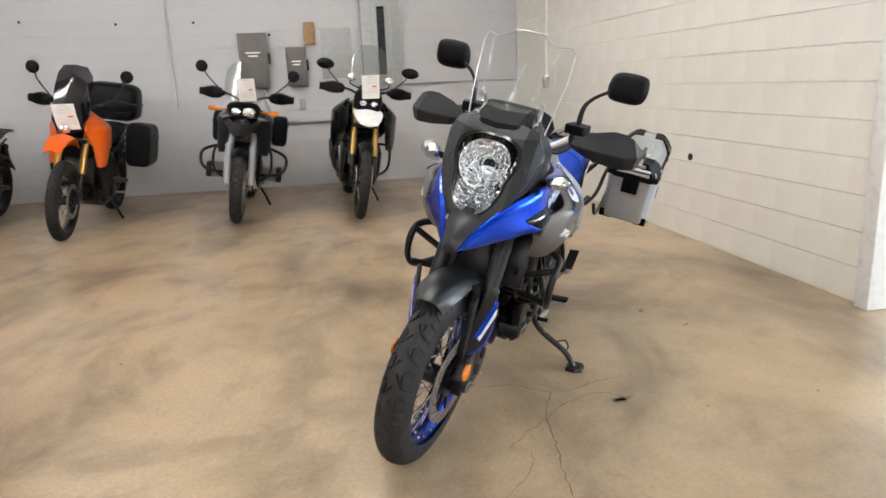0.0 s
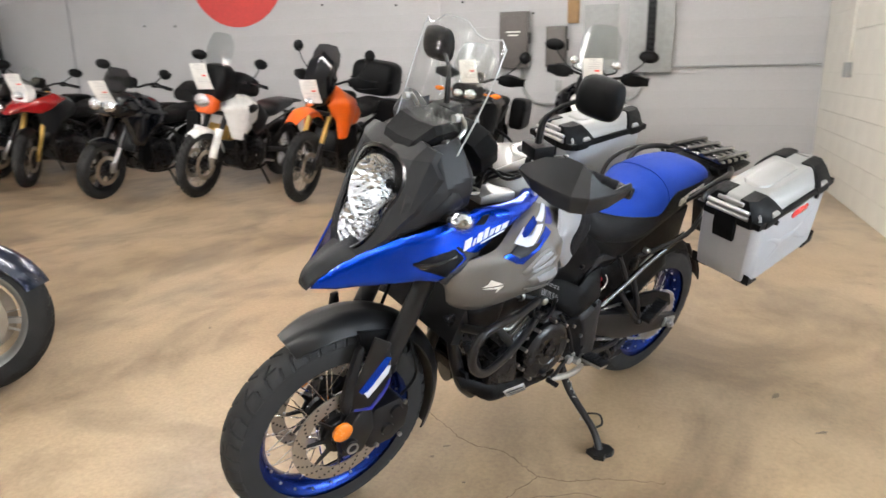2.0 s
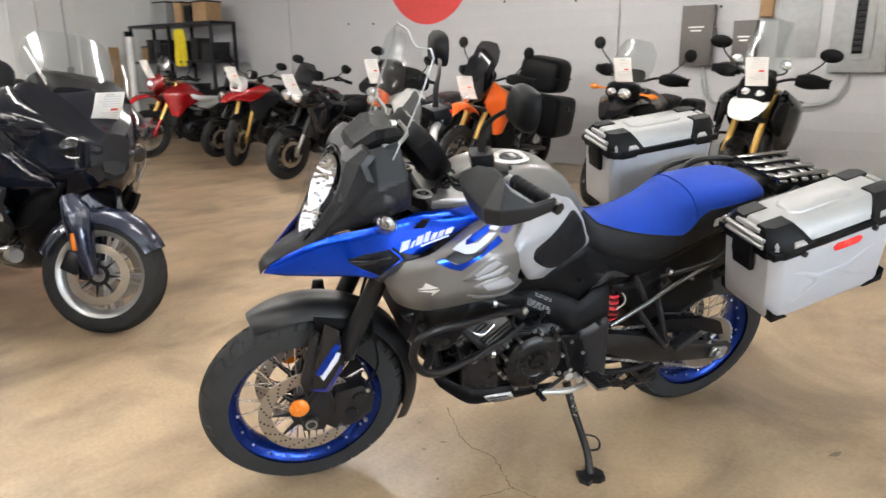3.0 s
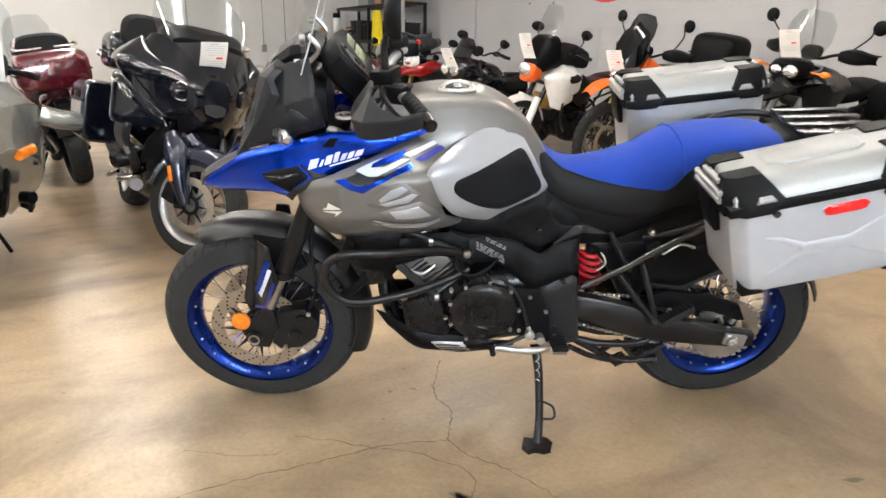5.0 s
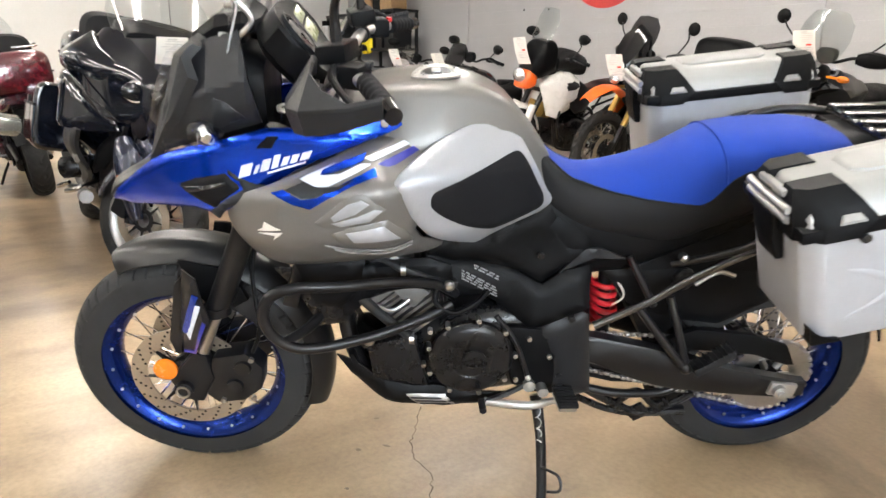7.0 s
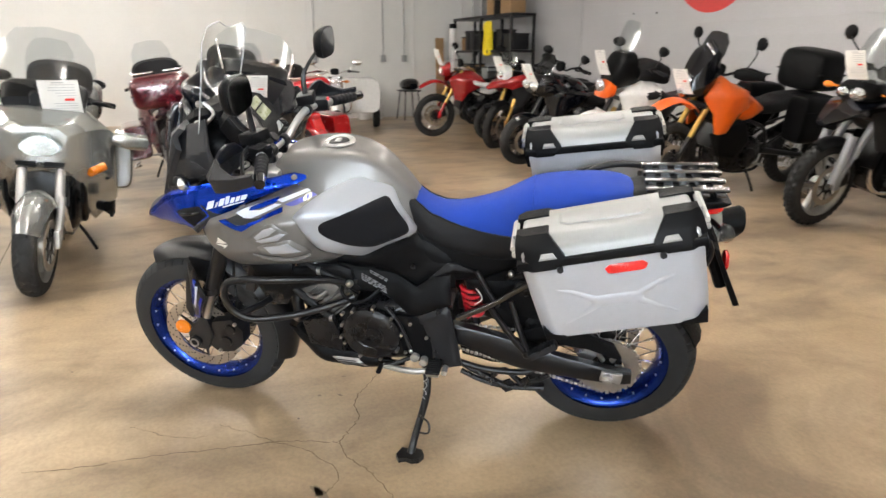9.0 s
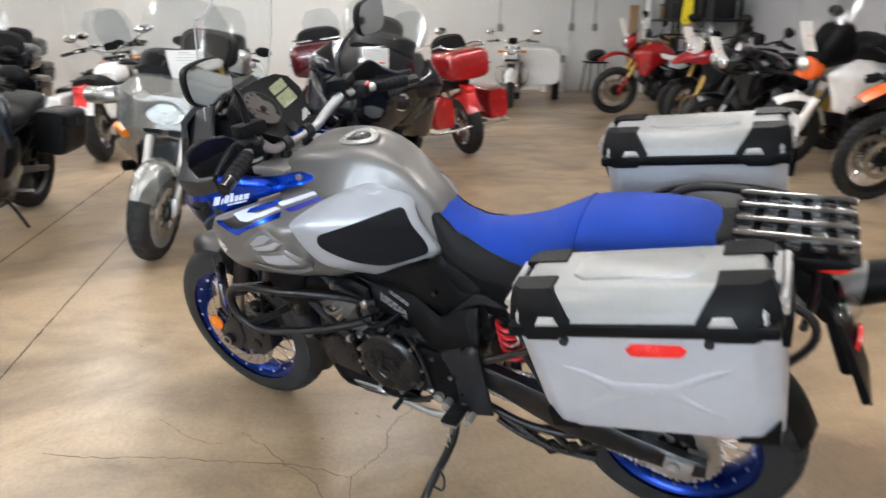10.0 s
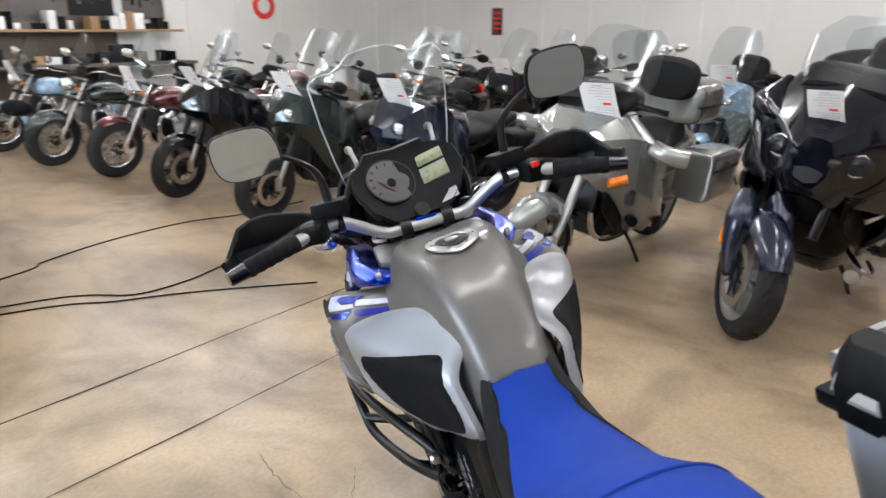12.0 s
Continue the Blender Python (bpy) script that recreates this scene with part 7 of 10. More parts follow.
def machine(front, rz, label, wb=1.55, lean=-9, steer=0.0, fw=(0.335, 0.2667, 0.10, "spoke", "knob", "black_metal", "black_metal"), rwh=(0.325, 0.2286, 0.14, "spoke", "knob", "black_metal", "black_metal"),
            fork=("black_metal", "steel", 25), bodies=(), fender=("black_plastic", "low"), engine="black", bars=(1.12, 0.40, 0.02, "black_metal"), guards=None, mirrors=(0.36, 1.32, "round"),
            screen=None, lamps=(), lampmat="headlamp", cases=None, trunk=None, pipes="black_metal", signals=None, crash=None, rack=None, tag=None, tubes=(), hulls=(), skins=(), panes=(), tag_size=(0.215, 0.28), seed=1, stand=True, size=1.0, set_back=0.0, trail=None, shroud=None, group="motorcycles on show"):
    """A motorcycle on its stand. front: where the front tyre meets the floor; rz: its heading."""
    h = Vector((math.cos(radians(rz)), math.sin(radians(rz)), 0))
    o = Vector((*front, 0)) - h * (wb / 2) * size
    # the turned wheel swings aside: set the frame back by as much
    arm = 0.04 + math.tan(radians(fork[2])) * (0.85 - fw[0]) if trail is None else trail
    o -= pose(0, 0, 0, 0, 0, rz) @ Vector((arm * (math.cos(radians(steer)) - 1), arm * math.sin(radians(steer)), 0)) * size
    m = Matrix.Translation(o) @ pose(0, 0, 0, lean, 0, rz) @ Matrix.Scale(size, 4)
    root = thing("motorcycle", m, label, "motorcycle", group)
    R, rim, w, style, tread, rimm, hubm = fw
    fa = Vector((wb / 2, 0, R))
    rake = math.tan(radians(fork[2]))
    sx = wb / 2 - arm
    S = Matrix.Translation((sx, 0, 0)) @ pose(0, 0, 0, 0, 0, steer) @ Matrix.Translation((-sx, 0, 0))

    def settle(x):
        """The bodywork sits further back from the front wheel, less so towards the tail."""
        return x - set_back * max(0.0, min(1.0, (x + 0.6) / 0.9))

    def body(name, bm, material, lab="", angle=38):
        for v in bm.verts:
            v.co.x = settle(v.co.x)
        return Q(name, bm, material, lab, angle=angle)

    def Q(name, bm, material, lab="", turn=False, angle=38):
        if turn and steer and (trail is None or name in ("fork_leg", "brake_calliper", "front_mudguard", "fork_shroud", "fork_reflector")):
            bmesh.ops.transform(bm, matrix=S, verts=bm.verts)
        return part(name, bm, material, root, lab, angle)

    f = wheel(root, "front_wheel", S @ fa, R, rim, w, style, rimm, hubm, tread, (0.15, (0.07, -0.07)), 136, steer, "b")
    R2, rim2, w2, style2, tread2, rimm2, hubm2 = rwh
    ra = Vector((-wb / 2, 0, R2))
    wheel(root, "rear_wheel", ra, R2, rim2, w2, style2, tread2 and rimm2, hubm2, tread2, (0.13, (-0.085,)), 136, 0, "b")
    fx = lambda z: wb / 2 - 0.03 - rake * (z - R)
    hb_z, hb_w, hb_back, hb_m = bars
    for s in (1, -1):
        B = N()
        rod(B, (fx(hb_z - 0.06), s * 0.10, hb_z - 0.06), (fx(R + 0.22), s * 0.10, R + 0.22), 0.027, 14)
        Q("fork_tube", B, fork[0], turn=True)
        B = N()
        rod(B, (fx(R + 0.26), s * 0.10, R + 0.26), (fx(R + 0.02), s * 0.10, R + 0.02), 0.022, 12)
        box(B, (0.06, 0.03, 0.11), (fx(R + 0.03), s * 0.10, R + 0.03), (0, 0, 0), 0.008)
        Q("fork_leg", B, fork[1], turn=True)
        B = N()
        box(B, (0.085, 0.05, 0.10), (fx(R + 0.03) - 0.07, s * 0.082, R + 0.05), (0, 20, 0), 0.012)
        Q("brake_calliper", B, "black_metal", turn=True)
        B = N()
        e = Vector((fx(hb_z) - 0.10 - hb_back, s * hb_w, hb_z + 0.01))
        tube(B, [(fx(hb_z) - 0.03, 0, hb_z - 0.01), (fx(hb_z) - 0.03, s * 0.06, hb_z - 0.01), (fx(hb_z) - 0.04, s * 0.16, hb_z + 0.03), (fx(hb_z) - 0.07 - hb_back * 0.4, s * hb_w * 0.62, hb_z + 0.035), e.lerp(Vector((fx(hb_z) - 0.07, s * hb_w * 0.62, hb_z + 0.035)), 0.1)], 0.012, 10)
        Q("handlebar", B, hb_m, turn=True)
        B = N()
        g0 = Vector((fx(hb_z) - 0.07 - hb_back * 0.4, s * hb_w * 0.66, hb_z + 0.033))
        tube(B, [g0.lerp(e, k / 6) for k in range(7)], 0.018, 10, 1)
        box(B, (0.06, 0.06, 0.05), g0 + Vector((0.01, -s * 0.03, 0)), (0, 0, 0), 0.01)
        Q("grip", B, "grip", turn=True)
        B = N()
        tube(B, [g0 + Vector((0.035, -s * 0.02, 0.005)), g0 + Vector((0.055, s * 0.07, 0)), e + Vector((0.06, 0, -0.005))], 0.006, 6)
        Q("lever", B, "steel" if engine == "chrome" else "black_metal", turn=True)
        if guards:
            B = N()
            rings = []
            for k in range(9):
                q = k / 8
                c = Vector((fx(hb_z) + 0.035 - 0.13 * q ** 2, s * (hb_w * 0.55 + (hb_w * 0.55) * q), hb_z + 0.03))
                u = 0.040 + 0.024 * math.sin(math.pi * min(1, q * 1.15 + 0.05))
                rings.append([c + Vector((dx, 0, dz)) for dx, dz in ((-0.05, u), (0, u * 0.8), (0.014, 0), (0, -u * 0.7), (-0.04, -u * 0.8), (-0.045, -u * 0.8 + 0.006), (-0.006, -u * 0.6), (0.006, 0), (-0.006, u * 0.7), (-0.05, u - 0.008))])
            loft(B, rings)
            Q("hand_guard", B, guards, turn=True)
        if mirrors:
            mw, mz, kind = mirrors
            c = Vector((fx(hb_z) - 0.03, s * mw, mz))
            B = N()
            tube(B, [g0 + Vector((0.02, -s * 0.03, 0.02)), g0.lerp(c, 0.5) + Vector((0.02, s * 0.02, 0.03)), c - Vector((-0.02, s * 0.03, 0.03))], 0.0065, 6)
            Q("mirror_stem", B, "chrome" if engine == "chrome" else "black_metal", turn=True)
            B = N()
            if kind == "round":
                ball(B, (0.022, 0.055, 0.055), c, (0, 0, 0), 18, 12)
            else:
                ball(B, (0.028, 0.085, 0.05), c, (0, 0, -s * 12), 18, 12)
            Q("mirror", B, "chrome" if engine == "chrome" else "black_plastic", turn=True)
            B = N()
            r2 = (0.050, 0.050) if kind == "round" else (0.076, 0.043)
            B.faces.new([B.verts.new(c + Vector((-0.0225 if kind == "round" else -0.028, r2[0] * math.cos(a) * 0.8, r2[1] * math.sin(a) * 0.8))) for a in [2 * math.pi * k / 18 for k in range(18)]])
            Q("mirror_glass", B, "mirror", turn=True)
    B = N()
    prism(B, [(fx(hb_z - 0.08) + 0.05, hb_z - 0.06), (fx(hb_z - 0.08) - 0.06, hb_z - 0.07), (fx(hb_z - 0.08) - 0.06, hb_z - 0.10), (fx(hb_z - 0.08) + 0.05, hb_z - 0.09)], -0.12, 0.12, 0.008)
    Q("fork_yoke", B, "black_metal", turn=True)
    B = N()
    prism(B, [(fx(hb_z - 0.28) + 0.05, hb_z - 0.26), (fx(hb_z - 0.28) - 0.06, hb_z - 0.27), (fx(hb_z - 0.28) - 0.06, hb_z - 0.31), (fx(hb_z - 0.28) + 0.05, hb_z - 0.30)], -0.12, 0.12, 0.008)
    Q("fork_yoke", B, "black_metal", turn=True)
    B = N()
    blob(B, [(fx(hb_z) + 0.04, 0, hb_z - 0.03, hb_z + 0.07, 0.07, 3), (fx(hb_z) - 0.0, 0, hb_z - 0.01, hb_z + 0.085, 0.08, 3)], 3, 16)
    Q("instrument", B, "black_plastic", turn=True)
    if shroud:
        for s in (1, -1):
            B = N()
            tube(B, [(wb / 2 - 0.16, s * 0.070, R + 0.36), (wb / 2 - 0.10, s * 0.092, R + 0.26), (wb / 2 - 0.055, s * 0.102, R + 0.12), (wb / 2 - 0.01, s * 0.096, R)], [0.040, 0.066, 0.050, 0.026], 14)
            Q("fork_shroud", B, shroud, turn=True)
            B = N()
            tube(B, [(wb / 2 - 0.090, s * 0.150, R + 0.20), (wb / 2 - 0.075, s * 0.148, R + 0.12)], 0.014, 8)
            Q("fork_reflector", B, "amber", turn=True)
    # mudguards
    fm_, kind = fender
    B = N()
    rings = []
    if kind == "high":
        for k in range(13):
            q = k / 12
            x = wb / 2 + 0.29 - 0.52 * q
            z = R * 2 + 0.02 + 0.17 * math.sin(math.pi * (0.12 + 0.75 * q)) + 0.03
            ww = 0.045 + 0.045 * math.sin(math.pi * (0.1 + 0.8 * q))
            rings.append([Vector((x, ww * u, z - 0.03 * u * u)) for u in (-1, -0.5, 0, 0.5, 1)] + [Vector((x, ww * u, z - 0.008 - 0.03 * u * u)) for u in (0.97, 0.5, 0, -0.5, -0.97)])
    else:
        a0, a1 = {"low": (60, 165), "long": (30, 165)}.get(kind, (25, 185))
        for k in range(19):
            a = radians(a0 + (a1 - a0) * k / 18)
            ww = w * 0.5 + (0.022 if kind == "low" else 0.035) * min(1, 0.3 + k / 6)
            dd = {"low": 0.05, "long": 0.075}.get(kind, 0.10)
            r0 = R + 0.026
            rings.append([Vector((fa.x + (r0 - dd * abs(u) ** 2.5) * math.cos(a), ww * u, fa.z + (r0 - dd * abs(u) ** 2.5) * math.sin(a))) for u in (-1, -0.8, -0.4, 0, 0.4, 0.8, 1)] + [Vector((fa.x + (r0 - 0.005 - dd * abs(u) ** 2.5) * math.cos(a), ww * 0.97 * u, fa.z + (r0 - 0.005 - dd * abs(u) ** 2.5) * math.sin(a))) for u in (1, 0.8, 0.4, 0, -0.4, -0.8, -1)])
    loft(B, rings)
    Q("front_mudguard", B, fm_, turn=True)
    B = N()
    rings = []
    for k in range(15):
        a = radians(40 + 110 * k / 14)
        r0 = R2 + 0.035
        rings.append([Vector((ra.x + (r0 - 0.05 * abs(u) ** 2.5) * math.cos(a), (w2 * 0.5 + 0.03) * u, ra.z + (r0 - 0.05 * abs(u) ** 2.5) * math.sin(a))) for u in (-1, -0.5, 0, 0.5, 1)] + [Vector((ra.x + (r0 - 0.006 - 0.05 * abs(u) ** 2.5) * math.cos(a), (w2 * 0.5 + 0.027) * u, ra.z + (r0 - 0.006 - 0.05 * abs(u) ** 2.5) * math.sin(a))) for u in (1, 0.5, 0, -0.5, -1)])
    loft(B, rings)
    Q("rear_mudguard", B, "black_plastic" if engine != "chrome" else fm_)
    # engine, frame, drive
    em = {"black": "engine_black", "chrome": "chrome", "boxer": "cast", "cast": "cast"}[engine]
    B = N()
    blob(B, [(0.26, 0, 0.26, 0.50, 0.12, 3.5), (0.12, 0, 0.20, 0.56, 0.17, 4), (-0.08, 0, 0.20, 0.56, 0.17, 4), (-0.24, 0, 0.26, 0.50, 0.11, 3.5)], 3, 20)
    eng = Q("engine", B, "engine_black" if engine != "chrome" else "cast")
    if engine == "boxer":
        for s in (1, -1):
            B = N()
            finned(B, 0.15, 0.14, 0.0, 0.15, 7)
            bmesh.ops.transform(B, matrix=Matrix.Translation((0.10, s * 0.17, 0.40)) @ pose(0, 0, 0, -90 * s, 0, 0), verts=B.verts)
            part("cylinder", B, "cast", eng)
            B = N()
            box(B, (0.17, 0.06, 0.15), (0.10, s * 0.335, 0.40), (0, 0, 0), 0.02)
            part("valve_cover", B, "engine_black", eng)
    else:
        for x, a in ((0.14, 28), (-0.04, -22)):
            B = N()
            mm = Matrix.Translation((x, 0, 0.50)) @ pose(0, 0, 0, 0, a, 0)
            finned(B, 0.14, 0.20, 0.0, 0.18, 9)
            bmesh.ops.transform(B, matrix=mm, verts=B.verts)
            part("cylinder", B, em if engine != "black" else "engine_black", eng)
    for s in (1, -1):
        B = N()
        lathe(B, [(0.001, s * 0.165), (0.095, s * 0.165), (0.090, s * 0.19), (0.06, s * 0.20), (0.001, s * 0.20)], (-0.02, 0, 0.36), 24)
        part("side_cover", B, em, eng)
        B = N()
        tube(B, [(0.33, s * 0.10, hb_z - 0.33), (0.10, s * 0.15, 0.72), (-0.18, s * 0.14, 0.62), (-0.30, s * 0.11, 0.40)], 0.018, 8)
        tube(B, [(0.36, s * 0.06, hb_z - 0.38), (0.31, s * 0.10, 0.45), (0.22, s * 0.12, 0.24), (-0.20, s * 0.12, 0.22), (-0.30, s * 0.11, 0.40)], 0.015, 8)
        tube(B, [(-0.20, s * 0.12, 0.66), (-0.50, s * 0.12, 0.74), (-0.85, s * 0.09, 0.82)], 0.013, 8)
        tube(B, [(-0.28, s * 0.12, 0.45), (-0.50, s * 0.12, 0.58), (-0.62, s * 0.12, 0.76)], 0.012, 8)
        Q("frame_rail", B, "black_metal")
        B = N()
        rod(B, (-0.24, s * 0.11, 0.40), (ra.x - 0.03, s * 0.115, R2), 0.032, 10, 0.024)
        Q("swing_arm", B, "black_metal" if engine != "boxer" else "cast")
        B = N()
        rod(B, (-0.12, s * 0.14, 0.30), (-0.12, s * 0.29, 0.31), 0.012, 8)
        Q("foot_peg", B, "steel")
        if fw[3] != "spoke":
            B = N()
            skin(B, [(0.33, 0.62), (0.22, 0.60), (0.16, 0.36), (0.26, 0.26), (0.36, 0.36)], lambda x, z: 0.16, 0.03, 0.03, 0, 0.03, 0.02, s)
            Q("radiator_cowl", B, "black_plastic")
    B = N()
    box(B, (0.05, 0.26, 0.26), (0.37, 0, 0.58), (0, -16, 0), 0.008)
    Q("radiator", B, "black_metal")
    B = N()
    tube(B, [(-0.20, -0.14, 0.24), (-0.40, -0.18, 0.30), (-0.58, -0.20, 0.40 if engine != "chrome" else 0.30)], 0.022, 10)
    tube(B, [(-0.55, -0.20, 0.38 if engine != "chrome" else 0.30), (-0.62, -0.205, 0.43 if engine != "chrome" else 0.30), (-0.95, -0.215, 0.56 if engine != "chrome" else 0.30)], [0.03, 0.052, 0.050], 16)
    Q("exhaust", B, pipes)
    if engine in ("chrome", "cast", "boxer"):
        B = N()
        for s in (1, -1):
            tube(B, [(0.28, s * 0.07, 0.62), (0.36, s * 0.09, 0.50), (0.30, s * 0.12, 0.28), (-0.20, s * 0.14, 0.24)], 0.021, 10)
        Q("header_pipe", B, "chrome")
    if stand:
        B = N()
        tube(B, [(-0.06, 0.13, 0.26), (-0.08, 0.20, 0.16), (-0.10, 0.265, 0.045)], 0.012, 8)
        Q("side_stand", B, "black_metal")
    # bodywork
    for nm, mt, st in bodies:
        B = N()
        blob(B, st, 5, 28)
        body(nm, B, mt)
    for nm, mt, st in hulls:
        B = N()
        body(nm, hull(B, st), mt, angle=30)
    for nm, mt, line, yf in skins:
        for s in (1, -1):
            B = N()
            skin(B, line, yf, 0.02, 0.03, 0, 0.03, 0.016, s)
            body(nm, B, mt)
    for nm, mt, fn, line, thick in panes:
        B = N()
        patch(B, line, 0.0, 0.03, thick, fn)
        body(nm, B, mt)
    for x, y, z, r in lamps:
        B = N()
        ball(B, (0.03, r, r * 0.8), (x, y, z), (0, 0, 0), 20, 12)
        lp = body("headlamp", B, lampmat)
        B = N()
        ball(B, (0.036, r * 1.06, r * 0.86), (settle(x) + 0.004, y, z), (0, 0, 0), 20, 12)
        part("lens", B, "lens", lp)
    if signals:
        for s in (1, -1):
            B = N()
            tube(B, [(signals[0] - 0.03, s * 0.08, signals[2]), (signals[0], s * (signals[1] - 0.04), signals[2])], 0.009, 8)
            ball(B, (0.02, 0.045, 0.025), (signals[0], s * signals[1], signals[2]), u=12, v=8)
            body("indicator", B, "amber")
    if screen:
        mt, x, z, ww, hh, slope, bow = screen
        fn = lambda u, v: Vector((x - slope * hh * v - bow * u * u, u, z + hh * v))
        hl_ = [(0.0, 0.0), (ww * 0.55, 0.0), (ww * 0.9, 0.15), (ww, 0.45), (ww * 0.92, 0.75), (ww * 0.62, 0.96), (0.0, 1.0)]
        B = N()
        patch(B, hl_ + [(-u, v) for u, v in reversed(hl_[1:-1])], 0, 0.05, 0.004, fn, Vector((-1, 0, -0.4)))
        sc_ = body("windscreen", B, mt)
        sc_.visible_shadow = False
    if cases:
        mt, x, z, L, H, W, y = cases
        for s in (1, -1):
            B = N()
            blob(B, [(x + L / 2, s * y, z - H * 0.34, z + H * 0.40, W * 0.36, 5), (x + L / 2 - 0.03, s * y, z - H * 0.48, z + H * 0.5, W * 0.5, 5), (x, s * y, z - H / 2, z + H / 2, W / 2, 5), (x - L / 2 + 0.03, s * y, z - H * 0.48, z + H * 0.46, W * 0.5, 5), (x - L / 2, s * y, z - H * 0.34, z + H * 0.36, W * 0.36, 5)], 3, 28)
            cs = body("side_case", B, mt)
            B = N()
            box(B, (L * 0.9, 0.012, 0.02), (x, s * (y + W / 2), z + H * 0.16), (0, 0, 0), 0.004)
            part("case_seam", B, "black_plastic", cs)
            B = N()
            box(B, (0.05, 0.012, 0.05), (x - 0.02, s * (y + W / 2 + 0.003), z + H * 0.22), (0, 0, 0), 0.005)
            part("latch", B, "dark_plastic", cs)
    if trunk:
        mt, x, z, L, H, W, pad = trunk
        B = N()
        blob(B, [(x + L / 2, 0, z, z + H * 0.8, W * 0.38, 4), (x + L / 2 - 0.04, 0, z - 0.01, z + H * 0.95, W * 0.48, 4.5), (x, 0, z - 0.015, z + H, W / 2, 4.5), (x - L / 2 + 0.04, 0, z - 0.01, z + H * 0.95, W * 0.48, 4.5), (x - L / 2, 0, z + 0.01, z + H * 0.7, W * 0.38, 4)], 4, 32)
        tk = body("top_case", B, mt)
        B = N()
        box(B, (L * 0.94, W * 1.0, 0.016), (x, 0, z + H * 0.42), (0, 0, 0), 0.006)
        part("lid_seam", B, "black_plastic", tk)
        if pad:
            B = N()
            blob(B, [(x + L / 2 + 0.05, 0, z + H * 0.55, z + H * 1.35, W * 0.34, 3), (x + L / 2 + 0.0, 0, z + H * 0.5, z + H * 1.45, W * 0.40, 3), (x + L / 2 - 0.05, 0, z + H * 0.6, z + H * 1.38, W * 0.36, 3)], 4, 24)
            part("backrest", B, "seat_black", tk, "black padded backrest")
    if crash:
        for s in (1, -1):
            B = N()
            tube(B, [(0.30, s * 0.12, 0.66), (0.40, s * 0.24, 0.66), (0.44, s * 0.27, 0.55), (0.38, s * 0.25, 0.42), (0.22, s * 0.14, 0.32)], 0.0125, 10)
            Q("crash_bar", B, crash)
    if rack:
        B = N()
        for s in (1, -1):
            tube(B, [(-0.55, s * 0.10, 0.84), (-0.75, s * 0.13, 0.90), (-0.98, s * 0.11, 0.90), (-1.0, 0, 0.90)], 0.010, 8)
        for k in range(4):
            rod(B, (-0.72 - 0.07 * k, -0.12, 0.905), (-0.72 - 0.07 * k, 0.12, 0.905), 0.007, 6)
        Q("luggage_rack", B, rack)
    for nm, mt, pts, r in tubes:
        for s in (1, -1):
            B = N()
            tube(B, [(x, s * y, z) for x, y, z in pts], r, 10)
            body(nm, B, mt)
    B = N()
    blob(B, [(-wb / 2 - 0.14, 0, 0.70, 0.76, 0.06, 3), (-wb / 2 - 0.19, 0, 0.69, 0.76, 0.065, 3), (-wb / 2 - 0.21, 0, 0.70, 0.74, 0.05, 3)], 2, 14)
    prism(B, [(-wb / 2 - 0.05, 0.78), (-wb / 2 - 0.16, 0.76), (-wb / 2 - 0.26, 0.56), (-wb / 2 - 0.22, 0.55), (-wb / 2 - 0.10, 0.70)], -0.06, 0.06, 0.005)
    Q("tail_lamp", B, "red_plastic" if engine == "chrome" else "black_plastic")
    if tag:
        x, y, z, tilt, yaw = tag
        price_tag(Matrix.Translation(m @ Vector((settle(x), y, z))) @ pose(0, 0, 0, 0, 0, rz) @ pose(0, 0, 0, 0, tilt, yaw), *tag_size, seed=seed)
    return root


SP21 = (0.345, 0.2667, 0.09)
KNOB = (*SP21, "spoke", "knob", "black_metal", "black_metal")
KNOBR = (0.320, 0.2286, 0.14, "spoke", "knob", "black_metal", "black_metal")
CAST17 = (0.300, 0.2159, 0.12, "cast", "road", "alu", "alu")
CAST17R = (0.315, 0.2159, 0.18, "cast", "road", "alu", "alu")
CASTB = (0.300, 0.2159, 0.12, "cast", "road", "black_metal", "black_metal")
CASTBR = (0.315, 0.2159, 0.18, "cast", "road", "black_metal", "black_metal")
CRU = (0.325, 0.2032, 0.13, "cast10", "cruise", "chrome", "chrome")
CRUR = (0.325, 0.2032, 0.15, "cast10", "cruise", "chrome", "chrome")


def adv_seat(mt="seat_black", z=0.88):
    return ("seat", mt, [(0.02, 0, z - 0.12, z - 0.01, 0.07, 2.6), (-0.10, 0, z - 0.14, z - 0.02, 0.13, 3), (-0.32, 0, z - 0.13, z, 0.155, 3), (-0.45, 0, z - 0.11, z + 0.04, 0.15, 3), (-0.75, 0, z - 0.04, z + 0.06, 0.12, 3), (-0.85, 0, z - 0.01, z + 0.03, 0.07, 2.6)])


